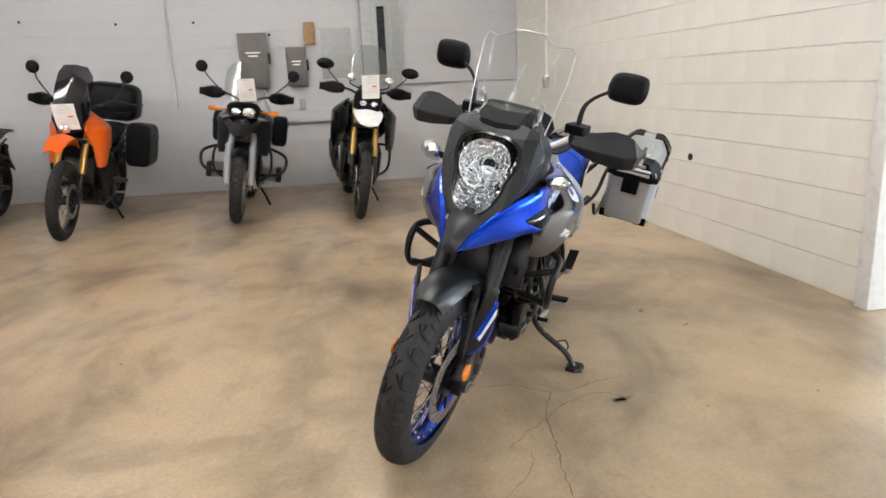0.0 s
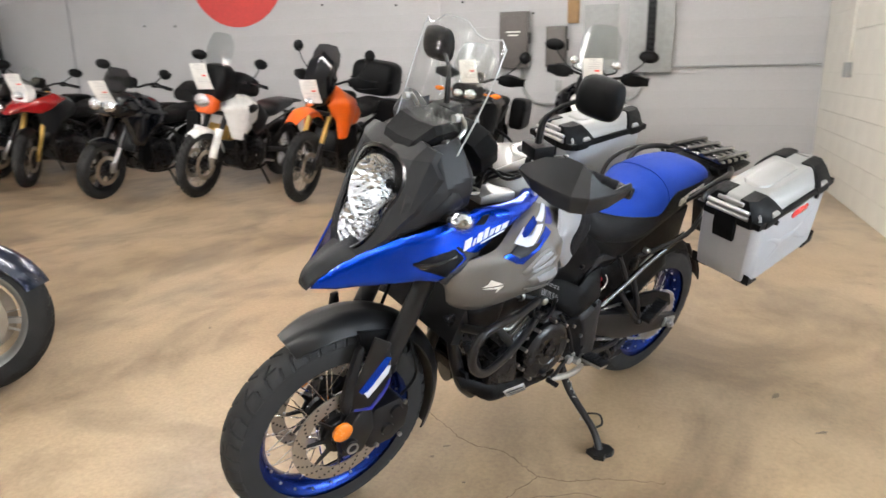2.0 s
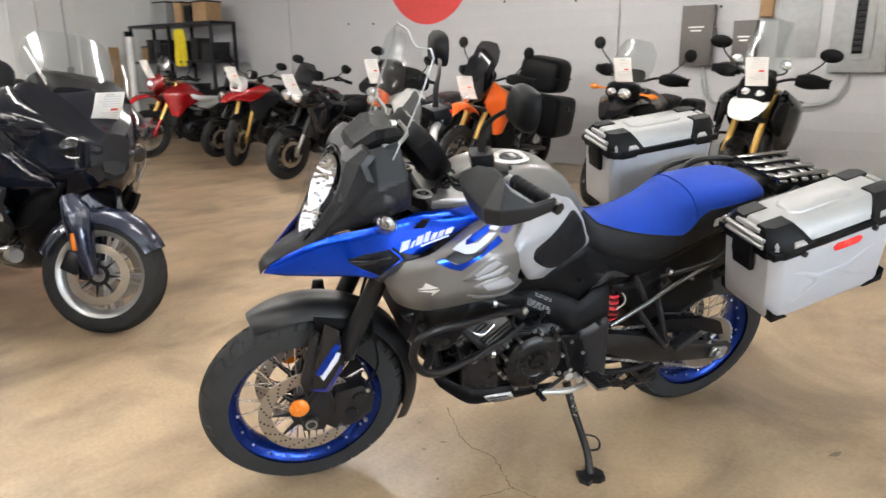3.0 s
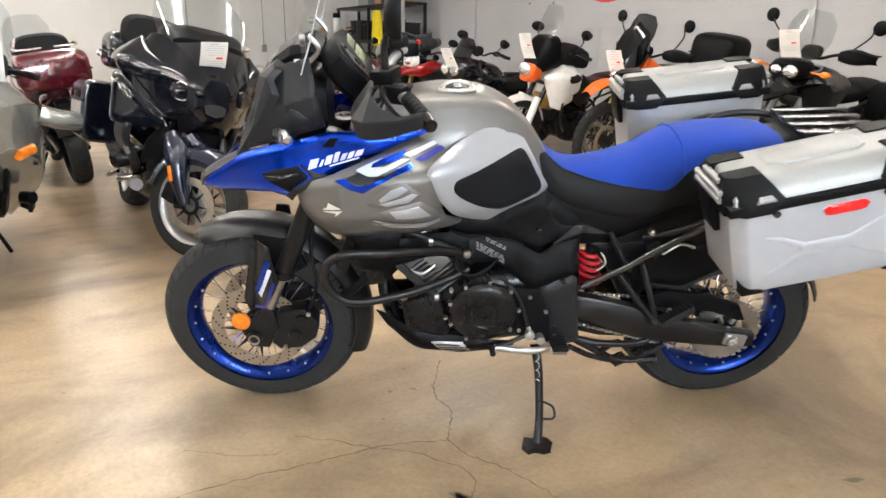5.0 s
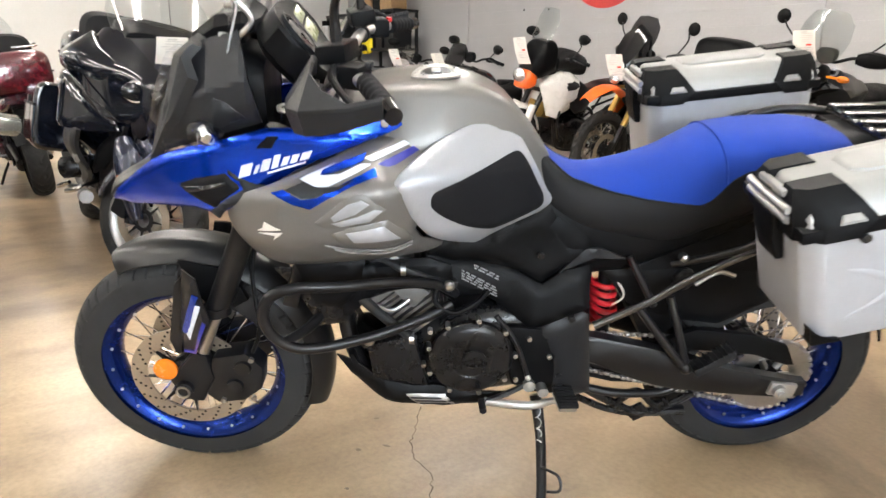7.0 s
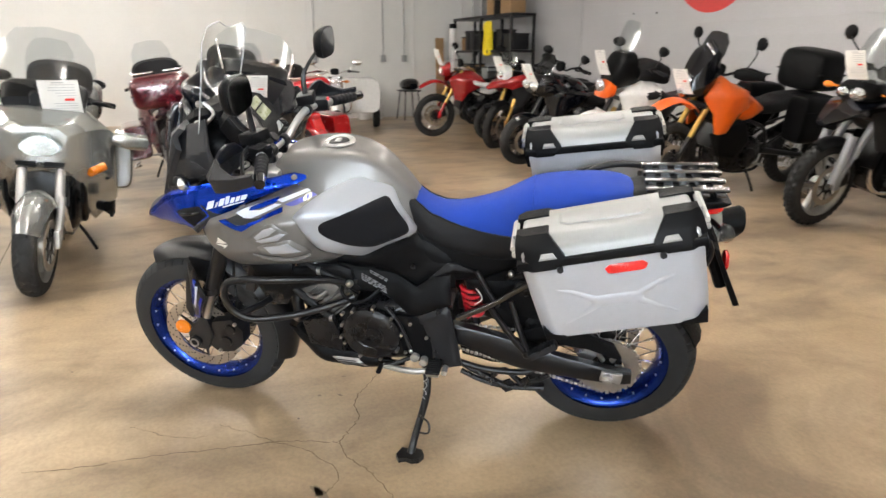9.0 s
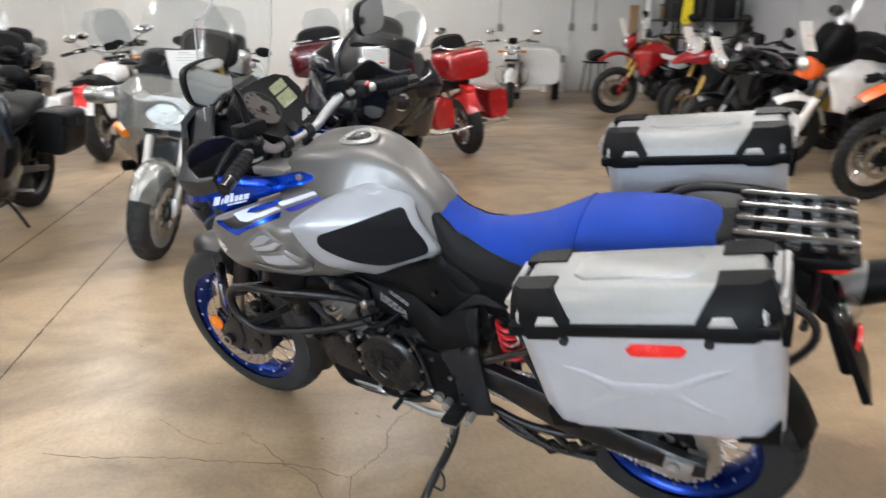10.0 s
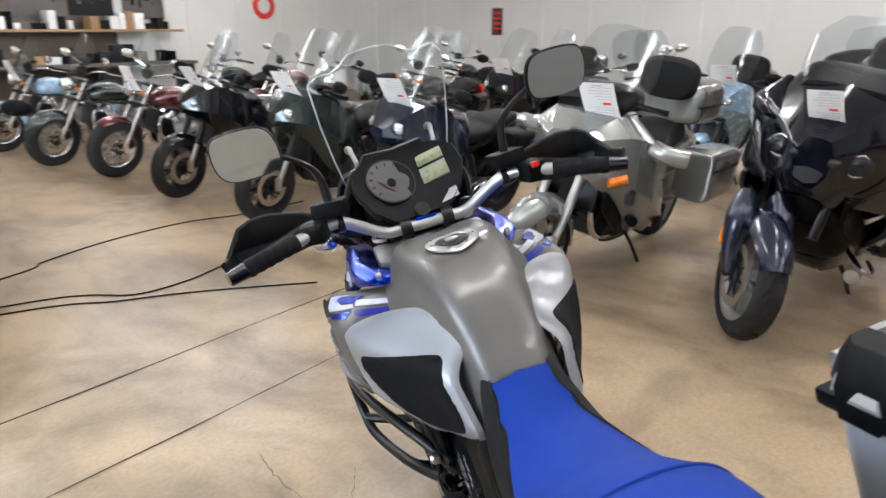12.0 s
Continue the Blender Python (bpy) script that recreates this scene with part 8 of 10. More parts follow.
# row along the block wall, facing out from it
machine((1.15, 7.40), -90, "black adventure motorcycle with a white beak and knobbly tyres", 1.60, fw=KNOB, rwh=KNOBR, fork=("gold", "black_metal", 26), fender=("black_plastic", "low"), guards="black_plastic",
        bodies=[("tank", "black_gloss", [(0.46, 0, 0.78, 0.98, 0.12, 3), (0.36, 0, 0.70, 1.04, 0.22, 3), (0.20, 0, 0.72, 1.06, 0.23, 2.8), (0.02, 0, 0.76, 0.98, 0.14, 2.6), (-0.06, 0, 0.78, 0.90, 0.08, 2.4)]), adv_seat(),
                ("nose", "black_plastic", [(0.70, 0, 0.96, 1.06, 0.10, 3), (0.62, 0, 0.94, 1.16, 0.13, 3), (0.52, 0, 0.96, 1.18, 0.12, 3)])],
        hulls=[("beak", "white", [(0.93, [(0, 0.845), (0.03, 0.848), (0.075, 0.862), (0, 0.868)]), (0.84, [(0, 0.862), (0.05, 0.868), (0.115, 0.910), (0, 0.925)]), (0.72, [(0, 0.89), (0.06, 0.90), (0.135, 0.965), (0, 0.985)]), (0.62, [(0, 0.90), (0.06, 0.91), (0.12, 0.99), (0, 1.02)])])],
        skins=[flank("black_gloss", 0.0, 0.01, 0.31), ("engine_guard", "black_metal", [(0.50, 0.60), (0.30, 0.66), (0.05, 0.62), (0.0, 0.36), (0.24, 0.26), (0.44, 0.36)], lambda x, z: 0.19), ("side_wing", "black_plastic", [(0.66, 0.86), (0.60, 0.98), (0.48, 1.0), (0.44, 0.84), (0.52, 0.72)], lambda x, z: 0.20 + 0.05 * sm(0.66, 0.5, x))],
        panes=[("nostril", "black_plastic", lambda u, v: Vector((0.875 - 0.1 * v, u, 0.855 + 0.03 * v)), [(0.015, 0), (0.035, 0.1), (0.038, 0.8), (0.016, 0.8)], 0.012), ("nostril", "black_plastic", lambda u, v: Vector((0.875 - 0.1 * v, u, 0.855 + 0.03 * v)), [(-0.015, 0), (-0.016, 0.8), (-0.038, 0.8), (-0.035, 0.1)], 0.012)],
        lamps=[(0.70, 0.05, 1.04, 0.034), (0.70, -0.05, 1.04, 0.034), (0.66, 0.17, 1.26, 0.042), (0.66, -0.17, 1.26, 0.042)], screen=("haze", 0.60, 1.15, 0.17, 0.42, 0.35, 2.0), mirrors=(0.40, 1.36, "oval"), crash="black_metal", rack="black_metal", tag=(0.745, 0.0, 1.19, 18, 0), size=1.09, tag_size=(0.17, 0.235), seed=3,
        tubes=[("lamp_bracket", "black_metal", [(0.62, 0.05, 1.16), (0.64, 0.17, 1.20), (0.64, 0.17, 1.25)], 0.007)])
machine((-0.07, 7.68), -90, "grey flat-twin adventure motorcycle with black cases and amber indicators", 1.52, steer=0, fw=(0.335, 0.2413, 0.11, "cast", "knob", "alu", "alu"), rwh=(0.325, 0.2159, 0.15, "cast", "knob", "alu", "alu"), fork=("silver_paint", "silver_paint", 25), fender=("black_plastic", "low"), guards="black_plastic", engine="boxer",
        bodies=[("tank", "grey_paint", [(0.42, 0, 0.76, 0.96, 0.14, 3), (0.32, 0, 0.70, 1.03, 0.23, 3), (0.16, 0, 0.72, 1.04, 0.22, 2.8), (0.0, 0, 0.76, 0.96, 0.14, 2.6), (-0.08, 0, 0.78, 0.88, 0.08, 2.4)]), adv_seat(),
                ("nose", "black_plastic", [(0.72, 0, 0.96, 1.06, 0.12, 3), (0.62, 0, 0.95, 1.10, 0.15, 3), (0.52, 0, 0.95, 1.10, 0.13, 3)])],
        hulls=[("beak", "black_gloss", [(0.94, [(0, 0.78), (0.02, 0.785), (0.04, 0.80), (0, 0.82)]), (0.84, [(0, 0.80), (0.05, 0.80), (0.10, 0.85), (0, 0.90)]), (0.68, [(0, 0.84), (0.07, 0.84), (0.17, 0.93), (0, 0.99)]), (0.50, [(0, 0.84), (0.08, 0.84), (0.22, 0.95), (0, 1.02)])])],
        skins=[flank("dark_plastic", -0.02, 0.0, 0.25), ("tank_badge", "grey_paint", [(0.46, 0.96), (0.34, 1.03), (0.12, 1.0), (0.10, 0.92), (0.36, 0.88)], lambda x, z: 0.262 - 0.11 * sm(0.34, 0.62, x) - 0.13 * sm(0.92, 1.08, z))],
        tubes=[("cylinder_guard", "black_metal", [(0.30, 0.12, 0.40), (0.32, 0.33, 0.42), (0.28, 0.40, 0.50), (0.20, 0.38, 0.60), (0.08, 0.20, 0.66)], 0.015), ("fork_cover", "silver_paint", [(0.70, 0.105, 0.72), (0.775, 0.108, 0.36)], 0.034)],
        lamps=[(0.725, 0.055, 1.01, 0.060), (0.72, -0.06, 1.01, 0.046)], screen=("haze", 0.66, 1.08, 0.19, 0.38, 0.42, 2.2), mirrors=(0.42, 1.38, "round"), cases=("black_plastic", -0.52, 0.80, 0.42, 0.32, 0.16, 0.30), crash="black_metal", signals=(0.62, 0.27, 1.02), tag=(0.79, 0.03, 1.21, 22, 0), size=1.09, tag_size=(0.165, 0.23), seed=4)
machine((-1.61, 7.42), -90, "orange enduro motorcycle with black top case and smoked screen", 1.60, steer=0, fw=KNOB, rwh=KNOBR, fork=("gold", "black_metal", 26), fender=("orange", "high"), guards="black_plastic",
        bodies=[("tank", "black_plastic", [(0.46, 0, 0.70, 0.96, 0.14, 3), (0.34, 0, 0.66, 1.03, 0.20, 3), (0.18, 0, 0.68, 1.02, 0.19, 2.8), (0.02, 0, 0.74, 0.94, 0.12, 2.6)]), adv_seat()],
        hulls=[("nose", "black_gloss", [(0.74, [(0, 0.90), (0.06, 0.92), (0.09, 0.98), (0.07, 1.08), (0, 1.10)]), (0.67, [(0, 0.90), (0.10, 0.93), (0.135, 1.02), (0.115, 1.20), (0, 1.24)]), (0.58, [(0, 0.95), (0.11, 0.97), (0.145, 1.08), (0.125, 1.32), (0, 1.40)]), (0.51, [(0, 1.0), (0.10, 1.02), (0.13, 1.12), (0.115, 1.30), (0, 1.39)])])],
        skins=[("tank_flank", "orange", [(0.60, 0.92), (0.52, 1.02), (0.44, 1.11), (0.36, 1.06), (0.16, 0.98), (0.12, 0.84), (0.26, 0.78), (0.36, 0.62), (0.46, 0.60), (0.50, 0.78)], lambda x, z: 0.235 - 0.10 * sm(0.38, 0.62, x) - 0.11 * sm(0.94, 1.12, z) - 0.03 * sm(0.3, 0.1, x)), ("knee_panel", "orange", [(0.16, 0.99), (0.04, 0.91), (-0.16, 0.80), (0.0, 0.74), (0.14, 0.72), (0.30, 0.76)], lambda x, z: 0.19 - 0.05 * sm(0.1, -0.15, x) - 0.06 * sm(0.86, 1.0, z)), ("shin_guard", "black_plastic", [(0.52, 0.62), (0.42, 0.60), (0.28, 0.72), (0.12, 0.72), (0.02, 0.52), (0.16, 0.36), (0.40, 0.40)], lambda x, z: 0.21)],
        lamps=[(0.745, 0, 1.06, 0.06), (0.77, 0, 0.95, 0.05)], screen=("smoke", 0.62, 1.16, 0.15, 0.32, 0.4, 2.0), mirrors=(0.38, 1.42, "round"), trunk=("black_plastic", -0.78, 0.97, 0.38, 0.37, 0.50, False), cases=("black_plastic", -0.55, 0.75, 0.48, 0.44, 0.23, 0.33), rack="black_metal", tag=(0.80, 0.02, 1.05, 24, 0), size=1.09, tag_size=(0.19, 0.255), seed=5)
machine((-2.86, 7.40), -90, "white and orange enduro motorcycle with low white mudguard", 1.58, fw=KNOB, rwh=KNOBR, fork=("black_metal", "steel", 26), fender=("white", "low"), guards=None,
        bodies=[("tank", "white", [(0.52, 0, 0.76, 0.94, 0.16, 3), (0.42, 0, 0.60, 1.00, 0.24, 3), (0.26, 0, 0.60, 1.04, 0.25, 3), (0.10, 0, 0.70, 0.98, 0.19, 2.8), (0.0, 0, 0.76, 0.92, 0.12, 2.6)]), adv_seat("dark_plastic"),
                ("radiator_core", "gold", [(0.50, 0, 0.56, 0.74, 0.12, 3), (0.38, 0, 0.54, 0.72, 0.14, 3)]),
                ("nose", "black_plastic", [(0.72, 0, 0.96, 1.12, 0.10, 3), (0.62, 0, 0.94, 1.30, 0.16, 3), (0.48, 0, 0.98, 1.32, 0.17, 3)]), ("lamp_mask", "orange", [(0.80, 0, 0.86, 0.90, 0.05, 3), (0.74, 0, 0.84, 1.02, 0.11, 3.5), (0.66, 0, 0.86, 1.02, 0.12, 3)]),
                ("tank_bag", "seat_black", [(0.42, 0, 1.02, 1.18, 0.15, 3), (0.22, 0, 1.00, 1.24, 0.17, 3), (0.02, 0, 0.98, 1.18, 0.15, 3)])],
        skins=[flank("white", 0.0, -0.02, 0.262), ("side_decal", "dark_plastic", [(0.40, 0.93), (0.24, 0.97), (0.10, 0.90), (0.22, 0.86), (0.36, 0.84)], lambda x, z: 0.268 - 0.11 * sm(0.36, 0.64, x) - 0.13 * sm(0.90, 1.06, z) - 0.04 * sm(0.3, 0.0, x)), ("knee_panel", "dark_plastic", [(0.16, 0.95), (0.02, 0.88), (-0.14, 0.78), (0.0, 0.66), (0.16, 0.62), (0.32, 0.74)], lambda x, z: 0.25 - 0.05 * sm(0.1, -0.15, x))],
        lamps=[(0.79, 0, 0.97, 0.085)], screen=("haze", 0.62, 1.28, 0.15, 0.34, 0.35, 2.0), mirrors=(0.36, 1.36, "oval"), crash="black_metal", rack="black_metal", tag=(0.80, 0.0, 1.20, 18, -6), size=1.09, seed=6,
        tubes=[("fork_cover", "white", [(0.66, 0.12, 0.70), (0.76, 0.125, 0.42)], 0.040)])
machine((-3.90, 7.10), -90, "black street motorcycle with twin headlamps and smoked screen", 1.46, fw=CASTB, rwh=CASTBR, fork=("black_metal", "steel", 25), fender=("black_gloss", "low"), guards=None,
        bodies=[("tank", "black_gloss", [(0.42, 0, 0.76, 0.94, 0.15, 3), (0.30, 0, 0.70, 1.02, 0.22, 3), (0.14, 0, 0.72, 1.02, 0.21, 2.8), (0.0, 0, 0.76, 0.94, 0.13, 2.6)]), adv_seat(z=0.84),
                ("nose", "black_gloss", [(0.72, 0, 0.86, 0.96, 0.10, 3), (0.64, 0, 0.82, 1.06, 0.17, 3), (0.50, 0, 0.80, 1.08, 0.20, 3), (0.36, 0, 0.76, 0.98, 0.21, 3)]), ("bag", "seat_black", [(-0.50, 0, 0.92, 1.05, 0.13, 3), (-0.70, 0, 0.94, 1.14, 0.16, 3), (-0.90, 0, 0.95, 1.06, 0.13, 3)])],
        skins=[flank("black_gloss", -0.02, -0.06, 0.25)],
        lamps=[(0.71, 0.08, 0.94, 0.075), (0.71, -0.08, 0.94, 0.075)], screen=("smoke", 0.64, 1.04, 0.16, 0.26, 0.5, 2.2), mirrors=(0.38, 1.28, "oval"), cases=("seat_black", -0.55, 0.72, 0.45, 0.28, 0.16, 0.25), tag=(0.76, 0.05, 1.07, 28, 0), size=1.09, seed=7)
machine((-5.50, 7.58), -84, "red and black street enduro with gold fork tubes", 1.52, steer=22, fw=(0.33, 0.2413, 0.11, "spoke", "road", "black_metal", "black_metal"), rwh=KNOBR, fork=("gold", "gold", 25), fender=("black_plastic", "low"), guards=None,
        bodies=[("tank", "black_gloss", [(0.42, 0, 0.78, 0.94, 0.14, 3), (0.30, 0, 0.72, 1.02, 0.20, 3), (0.10, 0, 0.76, 1.00, 0.18, 2.8), (0.0, 0, 0.78, 0.94, 0.12, 2.6)]), adv_seat(),
                ("beak", "red_gloss", [(0.90, 0, 0.82, 0.85, 0.05, 3), (0.78, 0, 0.84, 0.93, 0.10, 3.5), (0.60, 0, 0.84, 0.98, 0.17, 3), (0.40, 0, 0.84, 0.98, 0.19, 3)]), ("nose", "white", [(0.70, 0, 0.94, 1.08, 0.10, 3), (0.62, 0, 0.94, 1.14, 0.13, 3)])],
        skins=[flank("dark_plastic", 0.0, 0.0, 0.23), ("beak_side", "red_gloss", [(0.80, 0.86), (0.62, 1.0), (0.40, 1.06), (0.24, 1.0), (0.46, 0.90), (0.60, 0.84)], lambda x, z: 0.235 - 0.13 * sm(0.45, 0.8, x) - 0.05 * sm(0.96, 1.06, z))],
        lamps=[(0.71, 0, 1.02, 0.06)], screen=("haze", 0.62, 1.10, 0.12, 0.22, 0.4, 2.0), mirrors=(0.38, 1.30, "oval"), cases=("black_plastic", -0.52, 0.80, 0.44, 0.30, 0.16, 0.28), tag=(0.74, 0.0, 1.14, 24, 0), size=1.09, seed=8)
machine((-7.25, 7.28), -92, "red enduro motorcycle with high red mudguard and spoked wheels", 1.56, fw=KNOB, rwh=KNOBR, fork=("gold", "red_gloss", 26), fender=("red_gloss", "high"), guards=None,
        bodies=[("tank", "red_gloss", [(0.52, 0, 0.84, 0.96, 0.10, 3), (0.40, 0, 0.66, 1.04, 0.20, 3), (0.22, 0, 0.70, 1.06, 0.20, 3), (0.04, 0, 0.78, 0.98, 0.12, 2.6)]), adv_seat(z=0.92), ("side_panel", "white", [(0.10, 0, 0.66, 0.84, 0.17, 3), (-0.10, 0, 0.66, 0.86, 0.17, 3), (-0.30, 0, 0.76, 0.88, 0.15, 3)]),
                ("nose", "red_gloss", [(0.72, 0, 0.96, 1.10, 0.10, 3), (0.60, 0, 0.96, 1.18, 0.12, 3)])],
        skins=[flank("red_gloss", 0.0, 0.0, 0.24), ("side_stripe", "white", [(0.30, 0.95), (0.12, 0.90), (-0.25, 0.86), (-0.30, 0.80), (0.0, 0.80), (0.24, 0.86)], lambda x, z: 0.245 - 0.08 * sm(0.1, -0.25, x))],
        lamps=[(0.72, 0.0, 1.04, 0.07)], screen=("haze", 0.62, 1.16, 0.13, 0.26, 0.4, 2.0), mirrors=(0.38, 1.36, "oval"), tag=(0.76, 0.0, 1.24, 22, 0), size=1.09, seed=9)
machine((-6.45, 7.95), -88, "dark motorcycle with bags parked against the wall", 1.50, fw=CASTB, rwh=CASTBR, fork=("black_metal", "steel", 27), fender=("black_gloss", "low"),
        bodies=[("tank", "black_gloss", [(0.36, 0, 0.72, 0.92, 0.14, 3), (0.22, 0, 0.68, 0.98, 0.20, 3), (0.02, 0, 0.72, 0.92, 0.14, 2.6)]), adv_seat(z=0.80), ("nose", "black_gloss", [(0.66, 0, 0.82, 1.0, 0.12, 3), (0.52, 0, 0.80, 1.06, 0.16, 3)])],
        lamps=[(0.68, 0, 0.94, 0.08)], screen=("smoke", 0.60, 1.04, 0.16, 0.26, 0.5, 2.0), mirrors=(0.36, 1.22, "oval"), cases=("black_plastic", -0.50, 0.68, 0.46, 0.30, 0.20, 0.27), seed=10)

# row of touring motorcycles facing the blue one
TOUR_SEAT = ("seat", "seat_black", [(0.0, 0, 0.66, 0.80, 0.10, 3), (-0.15, 0, 0.64, 0.79, 0.17, 3), (-0.38, 0, 0.66, 0.83, 0.19, 3), (-0.50, 0, 0.68, 0.90, 0.17, 3), (-0.72, 0, 0.72, 0.92, 0.16, 3)])
machine((-0.80, 3.10), 0, "dark blue-black touring motorcycle with top case, backrest and clear screen", 1.68, size=1.06, lean=-11, steer=36, set_back=0.15, trail=-0.10, shroud="tinted_black", fw=CAST17, rwh=CAST17R, fork=("night_paint", "night_paint", 26), fender=("tinted_black", "long"), bars=(1.00, 0.30, 0.14, "black_metal"),
        hulls=[("fairing", "night_paint", [(0.935, [(0, 0.75), (0.04, 0.76), (0.075, 0.82), (0.075, 0.92), (0.045, 0.975), (0, 0.98)]), (0.89, [(0, 0.71), (0.075, 0.71), (0.125, 0.79), (0.13, 0.94), (0.09, 1.015), (0, 1.02)]), (0.79, [(0, 0.68), (0.12, 0.66), (0.19, 0.76), (0.20, 0.98), (0.15, 1.10), (0, 1.13)]), (0.66, [(0, 0.66), (0.15, 0.62), (0.27, 0.74), (0.295, 1.0), (0.21, 1.17), (0, 1.21)]), (0.50, [(0, 0.66), (0.18, 0.55), (0.34, 0.70), (0.375, 1.01), (0.27, 1.18), (0, 1.23)]), (0.30, [(0, 0.66), (0.20, 0.52), (0.36, 0.66), (0.365, 0.93), (0.26, 1.05), (0, 1.07)]), (0.12, [(0, 0.64), (0.22, 0.52), (0.30, 0.62), (0.28, 0.82), (0.18, 0.90), (0, 0.92)])])],
        skins=[("fairing_blade", "night_paint", [(0.80, 0.97), (0.66, 1.06), (0.50, 1.16), (0.36, 1.14), (0.30, 1.00), (0.46, 0.98), (0.66, 0.92)], lambda x, z: 0.435 - 0.25 * sm(0.50, 0.84, x) - 0.10 * sm(1.02, 1.16, z)),
               ("side_panel", "night_paint", [(0.78, 0.69), (0.62, 0.82), (0.46, 0.95), (0.28, 0.96), (0.20, 0.82), (0.34, 0.66), (0.58, 0.66)], lambda x, z: 0.425 - 0.21 * sm(0.40, 0.80, x) - 0.04 * sm(0.4, 0.2, x)),
               ("knee_shield", "night_paint", [(0.44, 0.80), (0.28, 0.86), (0.10, 0.74), (0.02, 0.60), (0.16, 0.62), (0.34, 0.70)], lambda x, z: 0.40 - 0.09 * sm(0.3, 0.02, x)),
               ("chin_opening", "black_plastic", [(0.80, 0.72), (0.66, 0.70), (0.52, 0.58), (0.46, 0.44), (0.58, 0.48), (0.74, 0.62)], lambda x, z: 0.20 + 0.06 * sm(0.7, 0.5, x)), ("side_fin", "dark_plastic", [(0.58, 0.66), (0.40, 0.70), (0.24, 0.66), (0.20, 0.44), (0.34, 0.36), (0.50, 0.46)], lambda x, z: 0.375 - 0.10 * sm(0.3, 0.15, x) - 0.10 * sm(0.6, 0.40, z)), ("fin_edge", "alu", [(0.52, 0.53), (0.44, 0.57), (0.42, 0.54), (0.50, 0.49)], lambda x, z: 0.355), ("side_vent", "chrome", [(0.46, 0.90), (0.34, 0.92), (0.33, 0.86), (0.42, 0.83)], lambda x, z: 0.432)],
        panes=[("nose_panel", "dark_plastic", lambda u, v: Vector((0.955 - 0.05 * v - 1.0 * u * u, u, 0.78 + 0.17 * v)), [(0, 0), (0.05, 0.1), (0.085, 0.85), (0.03, 0.95), (0, 0.7), (-0.03, 0.95), (-0.085, 0.85), (-0.05, 0.1)], 0.012)],
        bodies=[("lower_fairing", "night_paint", [(0.50, 0, 0.32, 0.60, 0.15, 4), (0.36, 0, 0.22, 0.64, 0.20, 4), (0.02, 0, 0.20, 0.56, 0.22, 4), (-0.22, 0, 0.24, 0.46, 0.18, 4)]),
                ("tank", "night_paint", [(0.30, 0, 0.70, 1.04, 0.20, 3), (0.12, 0, 0.66, 1.00, 0.22, 3), (-0.05, 0, 0.66, 0.88, 0.15, 3)]), TOUR_SEAT, ("tail", "night_paint", [(-0.35, 0, 0.58, 0.72, 0.16, 3), (-0.70, 0, 0.62, 0.90, 0.20, 3), (-0.98, 0, 0.70, 0.90, 0.16, 3)]),
                ("chin", "black_plastic", [(0.80, 0, 0.56, 0.72, 0.10, 3), (0.68, 0, 0.46, 0.70, 0.18, 3), (0.52, 0, 0.34, 0.66, 0.22, 3), (0.40, 0, 0.30, 0.60, 0.20, 3)]),
                ("dash_top", "black_plastic", [(0.70, 0, 1.10, 1.19, 0.20, 3), (0.56, 0, 1.14, 1.27, 0.23, 3), (0.42, 0, 1.12, 1.24, 0.21, 3)])],
        lamps=[(0.835, 0.160, 0.890, 0.064), (0.835, -0.160, 0.890, 0.064), (0.915, 0.085, 0.89, 0.026), (0.915, -0.085, 0.89, 0.026)], screen=("touring", 0.72, 1.12, 0.27, 0.36, 0.75, 1.2), mirrors=None, cases=("night_paint", -0.82, 0.66, 0.58, 0.42, 0.24, 0.32), trunk=("night_paint", -1.06, 0.98, 0.46, 0.28, 0.50, True), tag=(0.885, -0.028, 1.095, 38, -3), tag_size=(0.152, 0.225), seed=11, lampmat="black_gloss", pipes="can", signals=None,
        tubes=[("eye_ring", "chrome", [(0.868, 0.135, 0.925), (0.850, 0.175, 0.940), (0.832, 0.205, 0.905), (0.842, 0.195, 0.855), (0.862, 0.150, 0.845), (0.874, 0.120, 0.885), (0.868, 0.135, 0.925)], 0.004), ("chrome_trim", "black_gloss", [(0.78, 0.215, 0.74), (0.62, 0.35, 0.86), (0.46, 0.42, 0.98), (0.34, 0.41, 1.06)], 0.005), ("screen_arm", "chrome", [(0.68, 0.19, 1.14), (0.60, 0.23, 1.26), (0.50, 0.25, 1.36)], 0.006), ("engine_guard", "chrome", [(0.40, 0.20, 0.40), (0.56, 0.31, 0.37), (0.46, 0.36, 0.33), (0.24, 0.30, 0.32)], 0.012), ("fog_lamp", "alu", [(0.52, 0.285, 0.325), (0.58, 0.285, 0.325)], 0.036), ("cylinder_cover", "engine_black", [(0.30, 0.24, 0.46), (0.28, 0.32, 0.44), (0.26, 0.35, 0.43)], 0.06), ("case_guard", "chrome", [(0.10, 0.30, 0.34), (0.0, 0.34, 0.30), (-0.15, 0.30, 0.30)], 0.012)])
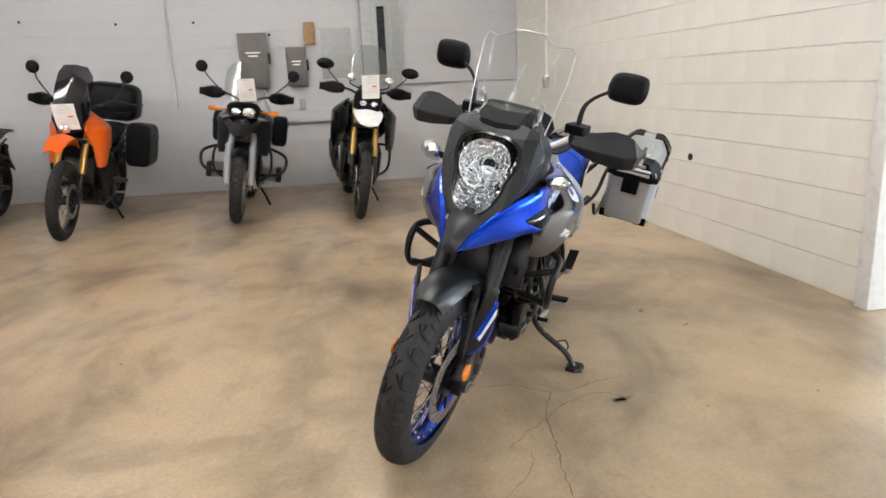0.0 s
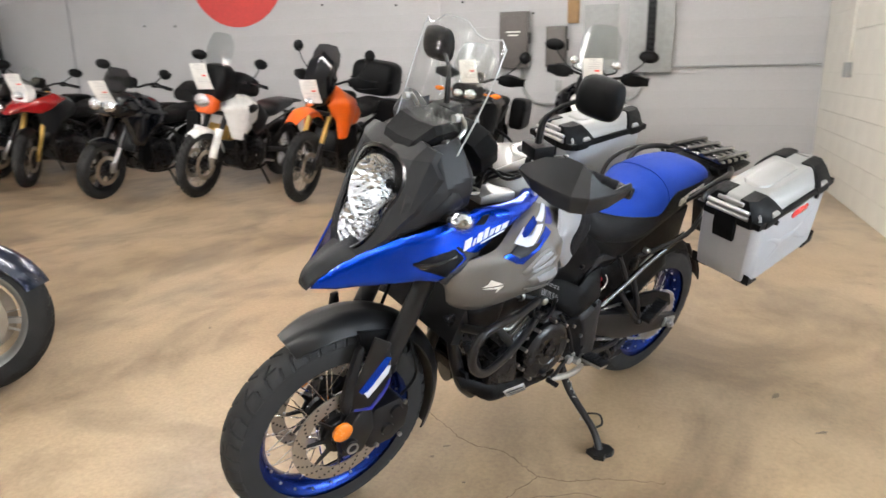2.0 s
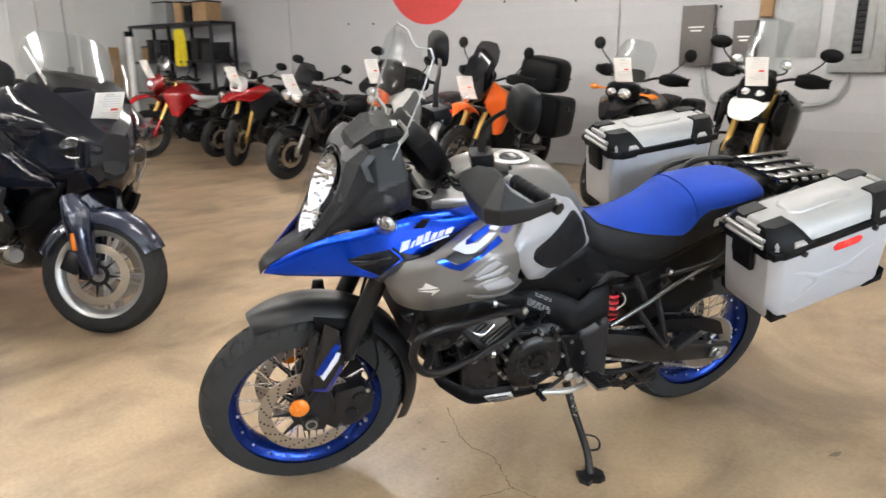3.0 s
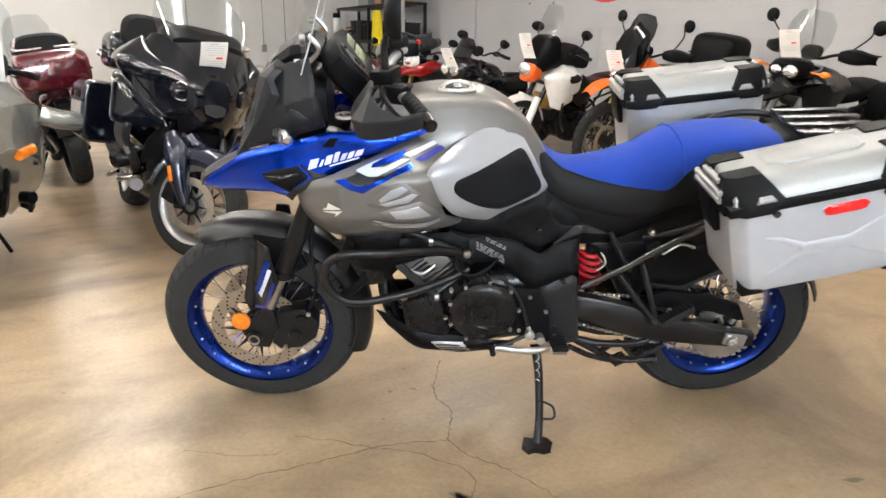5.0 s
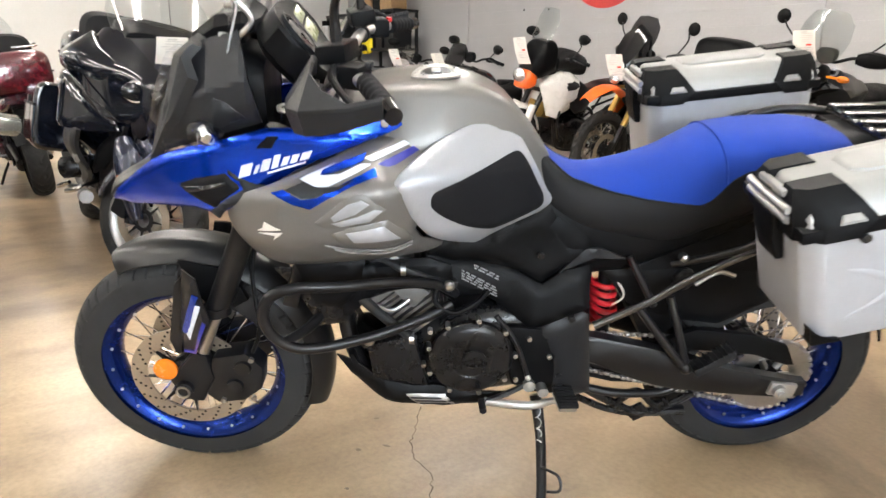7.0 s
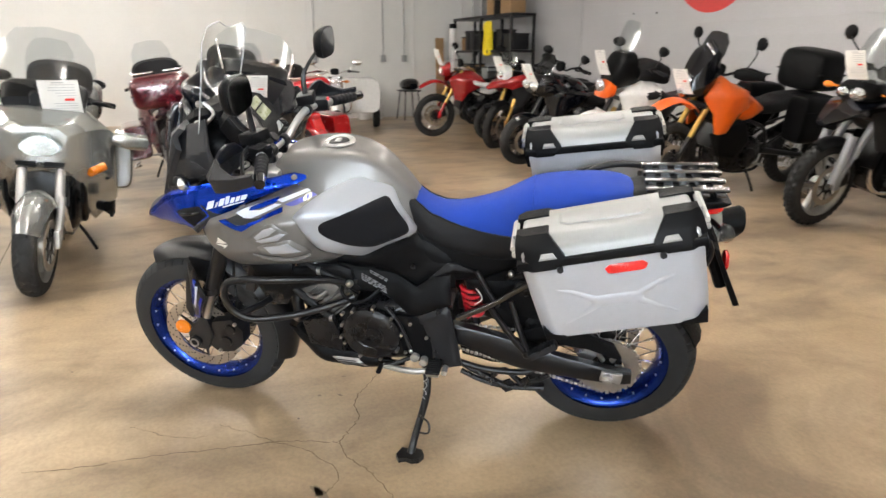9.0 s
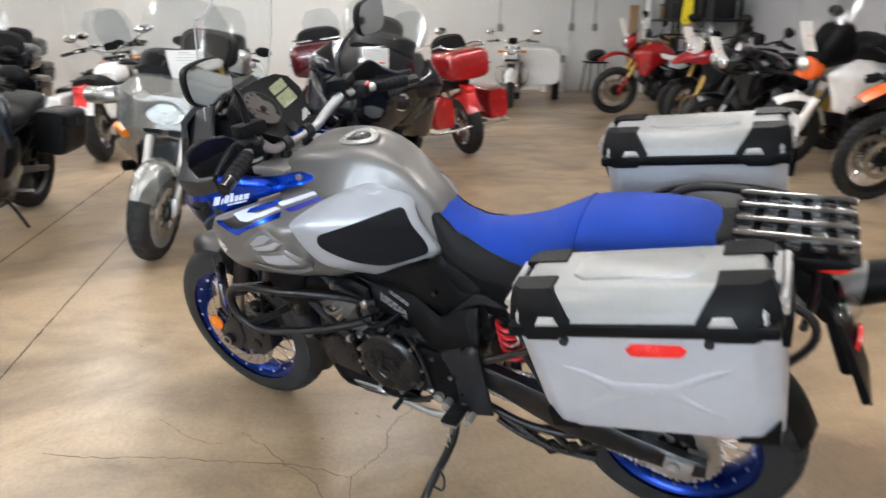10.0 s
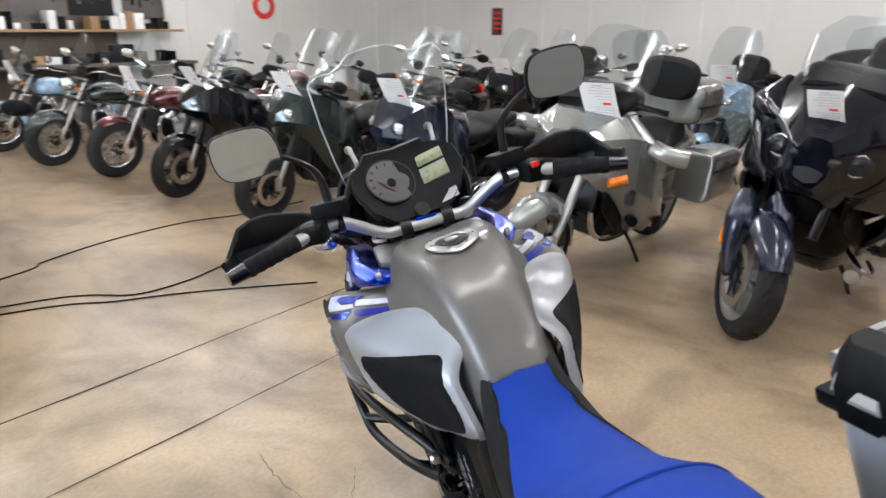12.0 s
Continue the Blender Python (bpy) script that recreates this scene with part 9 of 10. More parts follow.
machine((-0.62, 1.97), 0, "silver green touring motorcycle with full fairing and tall screen", 1.62, lean=-7, steer=-8, set_back=0.20, trail=0.05, fw=(0.300, 0.2159, 0.12, "cast10", "road", "alu", "alu"), rwh=CAST17R, fork=("alu", "alu", 26), fender=("silver_green", "big"), bars=(1.08, 0.38, 0.10, "black_metal"), engine="cast",
        hulls=[("fairing", "silver_green", [(0.83, [(0, 0.76), (0.08, 0.76), (0.13, 0.80), (0.14, 0.92), (0.09, 0.96), (0, 0.965)]), (0.77, [(0, 0.70), (0.16, 0.68), (0.23, 0.74), (0.235, 0.95), (0.16, 1.0), (0, 1.01)]), (0.64, [(0, 0.66), (0.20, 0.60), (0.34, 0.68), (0.33, 0.96), (0.21, 1.06), (0, 1.07)]), (0.48, [(0, 0.62), (0.22, 0.48), (0.395, 0.60), (0.38, 0.92), (0.24, 1.04), (0, 1.07)]), (0.32, [(0, 0.58), (0.24, 0.36), (0.40, 0.50), (0.37, 0.86), (0.23, 0.97), (0, 0.99)]), (0.12, [(0, 0.50), (0.26, 0.28), (0.38, 0.42), (0.32, 0.78), (0.19, 0.87), (0, 0.89)]), (-0.12, [(0, 0.44), (0.24, 0.28), (0.31, 0.38), (0.24, 0.66), (0.15, 0.72), (0, 0.73)])])],
        skins=[("wheel_arch", "black_plastic", [(0.66, 0.62), (0.50, 0.56), (0.38, 0.42), (0.34, 0.30), (0.46, 0.34), (0.62, 0.48)], lambda x, z: 0.23), ("engine_opening", "engine_black", [(0.22, 0.44), (0.06, 0.50), (-0.10, 0.44), (-0.06, 0.32), (0.14, 0.30)], lambda x, z: 0.385 - 0.08 * sm(0.1, -0.12, x)), ("fairing_seam", "black_plastic", [(0.60, 0.645), (0.40, 0.70), (0.15, 0.66), (0.15, 0.652), (0.40, 0.690), (0.60, 0.637)], lambda x, z: 0.40 - 0.03 * sm(0.5, 0.62, x) - 0.03 * sm(0.3, 0.1, x))],
        panes=[("headlamp", "headlamp", lambda u, v: Vector((0.862 - 0.035 * v - 1.4 * u * u, u, 0.80 + 0.13 * v)), [(0, 0), (0.06, 0.02), (0.10, 0.22), (0.135, 0.75), (0.13, 0.98), (0, 1.0), (-0.13, 0.98), (-0.135, 0.75), (-0.10, 0.22), (-0.06, 0.02)], 0.01),
               ("headlamp_lens", "haze", lambda u, v: Vector((0.872 - 0.035 * v - 1.4 * u * u, u, 0.80 + 0.13 * v)), [(0, 0), (0.06, 0.02), (0.10, 0.22), (0.135, 0.75), (0.13, 0.98), (0, 1.0), (-0.13, 0.98), (-0.135, 0.75), (-0.10, 0.22), (-0.06, 0.02)], 0.004),
               ("lamp_brow", "black_plastic", lambda u, v: Vector((0.838 - 0.035 * v - 1.2 * u * u, u, 0.93 + 0.03 * v)), [(0.135, 0), (0.145, 0.5), (0, 0.8), (-0.145, 0.5), (-0.135, 0), (0, 0.3)], 0.012),
               ("air_slot", "black_plastic", lambda u, v: Vector((0.845 - 0.6 * u * u, u, 0.735 + 0.03 * v)), [(0.02, 0), (0.12, 0.1), (0.13, 0.9), (0.02, 1)], 0.03), ("air_slot", "black_plastic", lambda u, v: Vector((0.845 - 0.6 * u * u, u, 0.735 + 0.03 * v)), [(-0.02, 0), (-0.02, 1), (-0.13, 0.9), (-0.12, 0.1)], 0.03)],
        bodies=[("tank", "silver_green", [(0.26, 0, 0.68, 0.98, 0.20, 3), (0.10, 0, 0.66, 0.94, 0.20, 3), (-0.05, 0, 0.66, 0.84, 0.15, 3)]), TOUR_SEAT, ("tail", "silver_green", [(-0.35, 0, 0.52, 0.72, 0.20, 3), (-0.70, 0, 0.56, 0.80, 0.22, 3), (-0.95, 0, 0.64, 0.82, 0.17, 3)]),
                ("dash_top", "black_plastic", [(0.62, 0, 1.04, 1.12, 0.22, 3), (0.46, 0, 1.08, 1.22, 0.24, 3), (0.34, 0, 1.04, 1.16, 0.20, 3)])],
        lamps=[], screen=("touring", 0.64, 1.02, 0.28, 0.52, 0.55, 1.2), mirrors=None, cases=("silver_green", -0.72, 0.60, 0.56, 0.36, 0.26, 0.36), trunk=("silver_green", -0.86, 0.90, 0.46, 0.30, 0.54, True), tag=(0.69, 0.10, 1.12, 32, 0), seed=12, pipes="chrome",
        tubes=[("mirror_arm", "silver_green", [(0.50, 0.38, 0.90), (0.50, 0.46, 0.88), (0.44, 0.56, 0.87)], 0.055), ("marker_lamp", "amber", [(0.74, 0.255, 0.70), (0.66, 0.325, 0.73)], 0.030), ("fog_lamp", "black_plastic", [(0.45, 0.30, 0.44), (0.50, 0.34, 0.44)], 0.035)])


def sport_tourer(front, rz, col, label, **kw):
    k = dict(wb=1.50, lean=-8, set_back=0.18, fw=CASTB, rwh=CASTBR, fork=("black_metal", "steel", 25), fender=(col, "low"), bars=(1.02, 0.36, 0.08, "black_metal"),
             hulls=[("fairing", col, [(0.86, [(0, 0.80), (0.02, 0.80), (0.05, 0.84), (0.04, 0.89), (0, 0.90)]), (0.76, [(0, 0.76), (0.09, 0.76), (0.19, 0.84), (0.14, 0.98), (0, 1.0)]), (0.60, [(0, 0.70), (0.14, 0.66), (0.28, 0.80), (0.21, 1.06), (0, 1.09)]), (0.42, [(0, 0.64), (0.17, 0.44), (0.31, 0.70), (0.24, 1.00), (0, 1.04)]), (0.22, [(0, 0.56), (0.18, 0.30), (0.29, 0.56), (0.22, 0.88), (0, 0.92)]), (0.0, [(0, 0.5), (0.17, 0.26), (0.23, 0.44), (0.18, 0.70), (0, 0.74)])])],
             skins=[("side_vent", "black_plastic", [(0.40, 0.66), (0.26, 0.72), (0.14, 0.62), (0.18, 0.46), (0.30, 0.44)], lambda x, z: 0.315 - 0.03 * sm(0.3, 0.14, x) - 0.06 * sm(0.6, 0.44, z))],
             bodies=[("tank", col, [(0.28, 0, 0.70, 1.00, 0.19, 3), (0.10, 0, 0.68, 0.98, 0.20, 3), (-0.04, 0, 0.70, 0.86, 0.13, 3)]), adv_seat(z=0.83),
                     ("tail", col, [(-0.30, 0, 0.64, 0.74, 0.12, 3), (-0.65, 0, 0.70, 0.84, 0.14, 3), (-0.90, 0, 0.78, 0.86, 0.09, 3)])],
             lamps=[(0.785, 0.095, 0.90, 0.062), (0.785, -0.095, 0.90, 0.062)], screen=("touring", 0.66, 1.04, 0.22, 0.50, 0.62, 1.9), mirrors=(0.40, 1.14, "oval"), cases=(col, -0.58, 0.66, 0.50, 0.32, 0.22, 0.29), tag=(0.72, 0.02, 1.10, 34, 0))
    k.update(kw)
    return machine(front, rz, label, **k)


def cruiser(front, rz, col, label, **kw):
    k = dict(wb=1.66, lean=-8, fw=CRU, rwh=CRUR, fork=("chrome", "chrome", 30), fender=(col, "big"), bars=(1.06, 0.44, 0.22, "chrome"), engine="chrome", pipes="chrome",
             bodies=[("tank", col, [(0.36, 0, 0.74, 0.86, 0.07, 2.4), (0.24, 0, 0.70, 0.93, 0.16, 2.4), (0.05, 0, 0.70, 0.93, 0.17, 2.4), (-0.14, 0, 0.70, 0.84, 0.11, 2.4)]),
                     ("seat", "seat_black", [(-0.08, 0, 0.66, 0.74, 0.10, 3), (-0.26, 0, 0.62, 0.73, 0.18, 3), (-0.42, 0, 0.64, 0.80, 0.17, 3), (-0.60, 0, 0.70, 0.85, 0.15, 3), (-0.82, 0, 0.72, 0.82, 0.11, 3)]),
                     ("headlamp_shell", "chrome", [(0.62, 0, 0.86, 1.02, 0.09, 2), (0.54, 0, 0.88, 1.0, 0.07, 2), (0.48, 0, 0.92, 0.96, 0.03, 2)])],
             lamps=[(0.63, 0.0, 0.94, 0.085)], mirrors=(0.40, 1.24, "oval"), screen=("touring", 0.60, 0.98, 0.25, 0.54, 0.45, 1.6), cases=(col, -0.72, 0.56, 0.56, 0.30, 0.20, 0.29), crash="chrome", signals=(0.56, 0.20, 0.92))
    k.update(kw)
    return machine(front, rz, label, **k)


sport_tourer((-0.50, 0.70), 0, "dark_blue", "dark sport touring motorcycle with clear screen", steer=8, seed=13, cases=("black_plastic", -0.58, 0.66, 0.50, 0.32, 0.22, 0.29))
sport_tourer((-0.58, -0.62), 2, "dark_green", "dark green sport touring motorcycle with side cases", steer=4, seed=14)
sport_tourer((-0.57, -1.98), 0, "black_gloss", "black sport touring motorcycle with tall screen", steer=10, seed=15)
cruiser((-0.62, -3.40), 0, "maroon", "dark red and chrome cruiser with windscreen", steer=8, fender=("maroon", "low"), seed=16, tag=(0.62, 0.06, 1.06, 22, 0))
cruiser((-0.45, -4.65), 0, "dark_green", "dark green and chrome cruiser with windscreen", steer=8, seed=17)
cruiser((-0.42, -6.27), 0, "light_blue", "pale chrome cruiser with windscreen", steer=8, seed=18, tag=(0.62, 0.06, 1.06, 22, 0))
# second row, tails or noses towards the first
sport_tourer((-5.55, 3.00), 180, "maroon", "maroon full-dress touring motorcycle with chrome rack seen from behind", wb=1.68, engine="cast", trunk=("maroon", -0.86, 0.88, 0.50, 0.32, 0.60, True), cases=("maroon", -0.66, 0.56, 0.66, 0.36, 0.26, 0.36), pipes="chrome", mirrors=None, tag=None, seed=19,
             tubes=[("trunk_rail", "chrome", [(-0.66, 0.22, 1.21), (-0.86, 0.24, 1.24), (-1.06, 0.22, 1.22), (-1.08, 0.05, 1.22)], 0.009), ("bumper_bar", "chrome", [(-0.40, 0.40, 0.30), (-0.80, 0.44, 0.30), (-1.02, 0.38, 0.34)], 0.012)])
cruiser((-5.50, 3.86), 200, "red_gloss", "bright red full-dress cruiser with red trunk and chrome bumpers", seed=20, trunk=("red_gloss", -0.84, 0.84, 0.46, 0.30, 0.52, True), cases=("red_gloss", -0.72, 0.52, 0.60, 0.34, 0.24, 0.33),
        tubes=[("trunk_rail", "chrome", [(-0.62, 0.20, 1.14), (-0.86, 0.22, 1.18), (-1.04, 0.20, 1.16), (-1.06, 0.05, 1.16)], 0.009), ("bumper_bar", "chrome", [(-0.50, 0.44, 0.32), (-0.90, 0.46, 0.32), (-1.08, 0.36, 0.34), (-1.10, 0.05, 0.36)], 0.013)])
cruiser((-7.95, 5.75), -14, "white", "white and chrome three-wheeled cruiser facing forward", seed=21, cases=None, screen=None, stand=False, lean=0)
sport_tourer((-3.55, 1.75), 6, "light_blue", "pale blue touring motorcycle with clear screen", seed=22, trunk=("black_gloss", -0.80, 0.86, 0.42, 0.28, 0.48, True))
cruiser((-5.5, 0.55), 182, "white", "white and black cruiser seen from behind", seed=23)
sport_tourer((-3.7, -0.80), 3, "black_gloss", "black touring motorcycle in the second row", seed=24, trunk=("black_gloss", -0.80, 0.86, 0.42, 0.28, 0.48, True))
cruiser((-3.7, -2.3), 0, "black_gloss", "black and chrome cruiser in the second row", seed=25)
sport_tourer((-3.7, -3.8), 0, "silver_green", "silver touring motorcycle in the second row", seed=26)
cruiser((-3.7, -5.3), 0, "maroon", "maroon cruiser with windscreen in the second row", seed=27)
cruiser((-3.6, -6.8), 0, "black_gloss", "black cruiser with windscreen in the second row", seed=28)
sport_tourer((-6.6, -2.0), 0, "black_gloss", "dark touring motorcycle by the far wall", seed=29, trunk=("black_gloss", -0.80, 0.86, 0.42, 0.28, 0.48, True))
cruiser((-6.8, -4.2), 0, "dark_blue", "dark blue cruiser by the far wall", seed=30)
cruiser((-6.6, 0.3), 180, "black_gloss", "black cruiser by the far wall", seed=31)
sport_tourer((1.74, -0.12), 86, "black_gloss", "black motorcycle parked nose to the open floor", seed=32, tag=None)


# ---- lamps ----
def ceiling_lamp(x, y):
    """A strip fitting with two tubes."""
    f = thing("ceiling_light", pose(x, y, CEIL - 0.02), "white fluorescent strip fitting on the ceiling", "light", "ceiling lights")
    B = N()
    box(B, (2.4, 0.30, 0.06), (0, 0, -0.01), (0, 0, 0), 0.01)
    part("frame", B, "white", f)
    for s in (1, -1):
        B = N()
        rod(B, (-1.17, s * 0.08, -0.065), (1.17, s * 0.08, -0.065), 0.019, 10)
        part("tube", B, "tube_glow", f)
    return f


first = None
for x in (-8.5, -5.2, -1.9, 1.6):
    for y in (-7.2, -3.7, -0.2, 3.4, 6.4):
        if (x < -8 and y < -1) or (y > 6 and x < -3):
            continue
        if first is None:
            first = ceiling_lamp(x, y)
        else:
            copy_thing(first, pose(x, y, CEIL - 0.02))

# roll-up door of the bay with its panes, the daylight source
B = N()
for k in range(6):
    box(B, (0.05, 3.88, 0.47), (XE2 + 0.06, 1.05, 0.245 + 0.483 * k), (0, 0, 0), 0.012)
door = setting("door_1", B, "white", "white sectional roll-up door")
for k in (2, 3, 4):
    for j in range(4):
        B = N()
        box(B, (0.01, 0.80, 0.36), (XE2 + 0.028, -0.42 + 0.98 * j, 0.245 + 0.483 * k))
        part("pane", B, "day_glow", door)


# ---- wall fittings and small things ----
def wall_box(name, label, cat, x0, x1, z0, z1, depth, material, bevel=0.008):
    t = thing(name, pose((x0 + x1) / 2, YN, (z0 + z1) / 2), label, cat)
    B = N()
    box(B, (x1 - x0, depth, z1 - z0), (0, -depth / 2, 0), (0, 0, 0), bevel)
    part("body", B, material, t)
    return t


t = wall_box("electrical_panel", "grey electrical panel with an open breaker row on the wall", "electrical panel", 1.51, 2.03, 1.24, 2.44, 0.12, "panel_grey")
B = N()
box(B, (0.26, 0.02, 0.98), (0, -0.125, 0.02), (0, 0, 0), 0.006)
part("cover", B, "panel_grey", t)
B = N()
box(B, (0.10, 0.012, 0.86), (0, -0.138, 0.02), (0, 0, 0), 0.004)
part("breaker_strip", B, "black_plastic", t)
for k in range(14):
    B = N()
    box(B, (0.085, 0.014, 0.038), (0, -0.146, -0.36 + 0.058 * k), (0, 0, 0), 0.004)
    part("breaker", B, "dark_plastic", t)
for q, nm in (((-0.07, 0.29, 1.32, 2.0), "large"), ((0.52, 0.77, 1.32, 1.81), "small")):
    t = wall_box("switch_box", "%s grey brown switch box on the wall" % nm, "switch box", *q, 0.14, "box_brown")
    w, h = q[1] - q[0], q[3] - q[2]
    B = N()
    box(B, (w * 0.86, 0.012, h * 0.86), (0, -0.145, 0), (0, 0, 0), 0.004)
    part("cover", B, "box_brown", t)
    B = N()
    for k, l in enumerate((0.5, 0.34)):
        box(B, (w * l, 0.002, 0.016), (0, -0.152, h * 0.14 - 0.04 * k))
    part("label", B, "alu_light", t)
    B = N()
    box(B, (0.03, 0.06, 0.14), (w / 2 + 0.016, -0.09, 0.02), (0, 0, 0), 0.008)
    part("switch_handle", B, "black_metal", t)
t = wall_box("meter_box", "small rusty brown box on the wall", "junction box", 0.77, 0.91, 1.84, 2.12, 0.08, "cardboard")
t = wall_box("backboard", "grey board on the wall", "board", 0.97, 1.38, 1.40, 2.05, 0.02, "panel_grey", 0.003)
t = wall_box("outlet_box", "small grey outlet box on the wall", "outlet", 0.64, 0.72, 1.02, 1.16, 0.05, "panel_grey")
t = thing("conduit", pose(0, 0, 0), "grey steel conduit bent along the wall", "pipe")
B = N()
tube(B, [(0.20, YN - 0.05, 1.34), (0.22, YN - 0.05, 1.10), (0.32, YN - 0.05, 0.92), (0.55, YN - 0.05, 0.86), (1.10, YN - 0.05, 0.86), (1.55, YN - 0.05, 0.92), (1.70, YN - 0.05, 1.08), (1.72, YN - 0.05, 1.26)], 0.020, 10)
part("pipe", B, "panel_grey", t)
B = N()
tube(B, [(2.0, YN - 0.035, 1.30), (2.8, YN - 0.035, 1.30), (XE - 0.03, YN - 0.035, 1.30)], 0.013, 8)
part("pipe", B, "panel_grey", t)
B = N()
tube(B, [(-0.90, YN - 0.03, 1.10), (-0.90, YN - 0.03, 2.4), (-0.90, YN - 0.03, CEIL)], 0.013, 8)
part("pipe", B, "wall_grey", t)
B = N()
tube(B, [(-7.0, YN - 0.03, 0.9), (-7.0, YN - 0.03, CEIL)], 0.013, 8)
part("pipe", B, "wall_grey", t)
t = thing("wall_outlet", pose(XE, 8.85, 1.25), "small outlet box with conduit on the white wall", "outlet")
B = N()
box(B, (0.06, 0.09, 0.14), (-0.03, 0, 0), (0, 0, 0), 0.006)
part("body", B, "panel_grey", t)
B = N()
rod(B, (-0.02, 0, 0.07), (-0.02, 0, CEIL - 1.25), 0.012, 8)
part("pipe", B, "wall_white", t)

# red disc painted on the wall
B = N()
lathe(B, [(0.001, -0.004), (0.80, -0.004), (0.80, 0.0), (0.001, 0.0)], (-3.94, YN - 0.001, 2.75), 96)
setting("wall_sign", B, "red_paint", "large red disc painted on the wall")
# holes and plugs
for x, z in ((-1.51, 2.15), (-0.59, 2.15), (0.33, 1.98), (-5.6, 2.02), (-2.6, 2.2), (-5.05, 2.0)):
    B = N()
    lathe(B, [(0.001, -0.004), (0.016, -0.004), (0.016, 0.002), (0.001, 0.002)], (x, YN - 0.001, z), 12)
    setting("wall_plug", B, "black_plastic")
B = N()
lathe(B, [(0.001, -0.006), (0.028, -0.006), (0.028, 0.002), (0.001, 0.002)], (XE - 0.001, 5.56, 0.65), 14, "x")
setting("wall_plug", B, "dark_plastic")
# bright jamb at the end of the block wall
B = N()
box(B, (0.30, 0.10, CEIL), (XE + 0.10, 3.70, CEIL / 2), (0, 0, 0), 0.01)
setting("trim", B, "white", "white corner trim")

# floor: joints, cracks, stains
def ribbon(name, pts, w, material, sub=6, jag=0.0, seed=0, z=0.0025, label=""):
    """A thin line set in the floor."""
    rnd = random.Random(seed)
    C = [Vector((q[0] + rnd.uniform(-jag, jag), q[1] + rnd.uniform(-jag, jag), 0)) for q in spline(pts, sub)]
    B = N()
    L, Rr = [], []
    for i, c in enumerate(C):
        d = (C[min(i + 1, len(C) - 1)] - C[max(i - 1, 0)]).normalized()
        n = Vector((-d.y, d.x, 0))
        ww = w * rnd.uniform(0.5, 1.3) if jag else w
        L.append(B.verts.new(c + n * ww / 2 + Vector((0, 0, z))))
        Rr.append(B.verts.new(c - n * ww / 2 + Vector((0, 0, z))))
    for k in range(len(C) - 1):
        B.faces.new((L[k], Rr[k], Rr[k + 1], L[k + 1]))
    return setting(name, B, material, label)


ribbon("floor_joint", [(7.0, 1.35), (1.96, 1.19), (0.14, 1.10), (-5.0, 0.92), (-11.0, 0.7)], 0.011, "joint", 10, 0.001, 1, label="dark saw-cut joint in the floor")
ribbon("floor_joint", [(7.0, 2.0), (2.0, 1.82), (0.7, 1.75), (-0.25, 1.70), (-2.5, 1.62)], 0.009, "joint", 10, 0.002, 2)
for k, (line, w) in enumerate((([(1.15, 3.50), (1.26, 3.40), (1.36, 3.32), (1.48, 3.30), (1.58, 3.23), (1.64, 3.18)], 0.0034), ([(1.64, 3.18), (1.58, 3.07), (1.54, 2.96), (1.51, 2.77), (1.47, 2.59), (1.44, 2.32), (1.40, 2.15)], 0.0034), ([(1.54, 2.96), (1.44, 2.89), (1.34, 2.79)], 0.0024),
                               ([(1.64, 3.18), (1.73, 3.18), (1.81, 3.21), (1.91, 3.24), (2.05, 3.26)], 0.0030), ([(1.54, 2.96), (1.66, 3.07), (1.83, 3.13), (1.91, 3.06)], 0.0024), ([(1.41, 2.74), (1.36, 2.62), (1.22, 2.48)], 0.0018))):
    ribbon("floor_crack", line, w, "crack", 8, 0.006, 3 + k, label="thin crack in the concrete")


def cord(pts, seed):
    t = thing("extension_cord", pose(0, 0, 0), "dark extension cord lying on the floor", "cord", "cords")
    B = N()
    rnd = random.Random(seed)
    tube(B, [(x + rnd.uniform(-0.01, 0.01), y + rnd.uniform(-0.01, 0.01), 0.0055) for x, y in pts], 0.005, 6, 8)
    part("cable", B, "black_plastic", t)


cord([(2.6, -0.50), (1.44, -0.14), (1.14, 0.01), (0.93, 0.22), (0.62, 0.25), (0.28, 0.15), (-0.20, 0.05)], 1)
cord([(2.2, -0.30), (1.37, 0.04), (1.07, 0.23), (0.78, 0.40), (0.48, 0.60), (0.1, 0.90)], 2)
cord([(2.4, -0.45), (1.25, -0.73), (1.05, -0.85), (0.51, -1.03), (-0.1, -1.05), (-0.56, -0.92), (-1.2, -0.9)], 3)
for x, y, a, b, rz in ((1.89, 3.04, 0.04, 0.016, 20), (2.48, 4.02, 0.035, 0.012, 60), (2.2, 2.9, 0.012, 0.006, 30), (2.7, 2.9, 0.010, 0.006, 70), (1.29, 3.28, 0.016, 0.006, 30), (1.26, 3.20, 0.009, 0.009, 0), (1.13, 3.34, 0.010, 0.006, 60), (1.41, 3.08, 0.008, 0.006, 0), (1.91, 3.05, 0.05, 0.018, 15), (2.6, 3.75, 0.03, 0.009, 30)):
    B = N()
    rnd = random.Random(int(x * 1000))
    B.faces.new([B.verts.new(Vector((x, y, 0.002)) + pose(0, 0, 0, 0, 0, rz) @ Vector((a * math.cos(q) * rnd.uniform(0.6, 1.1), b * math.sin(q) * rnd.uniform(0.6, 1.1), 0))) for q in [2 * math.pi * k / 16 for k in range(16)]])
    setting("floor_stain", B, "stain")

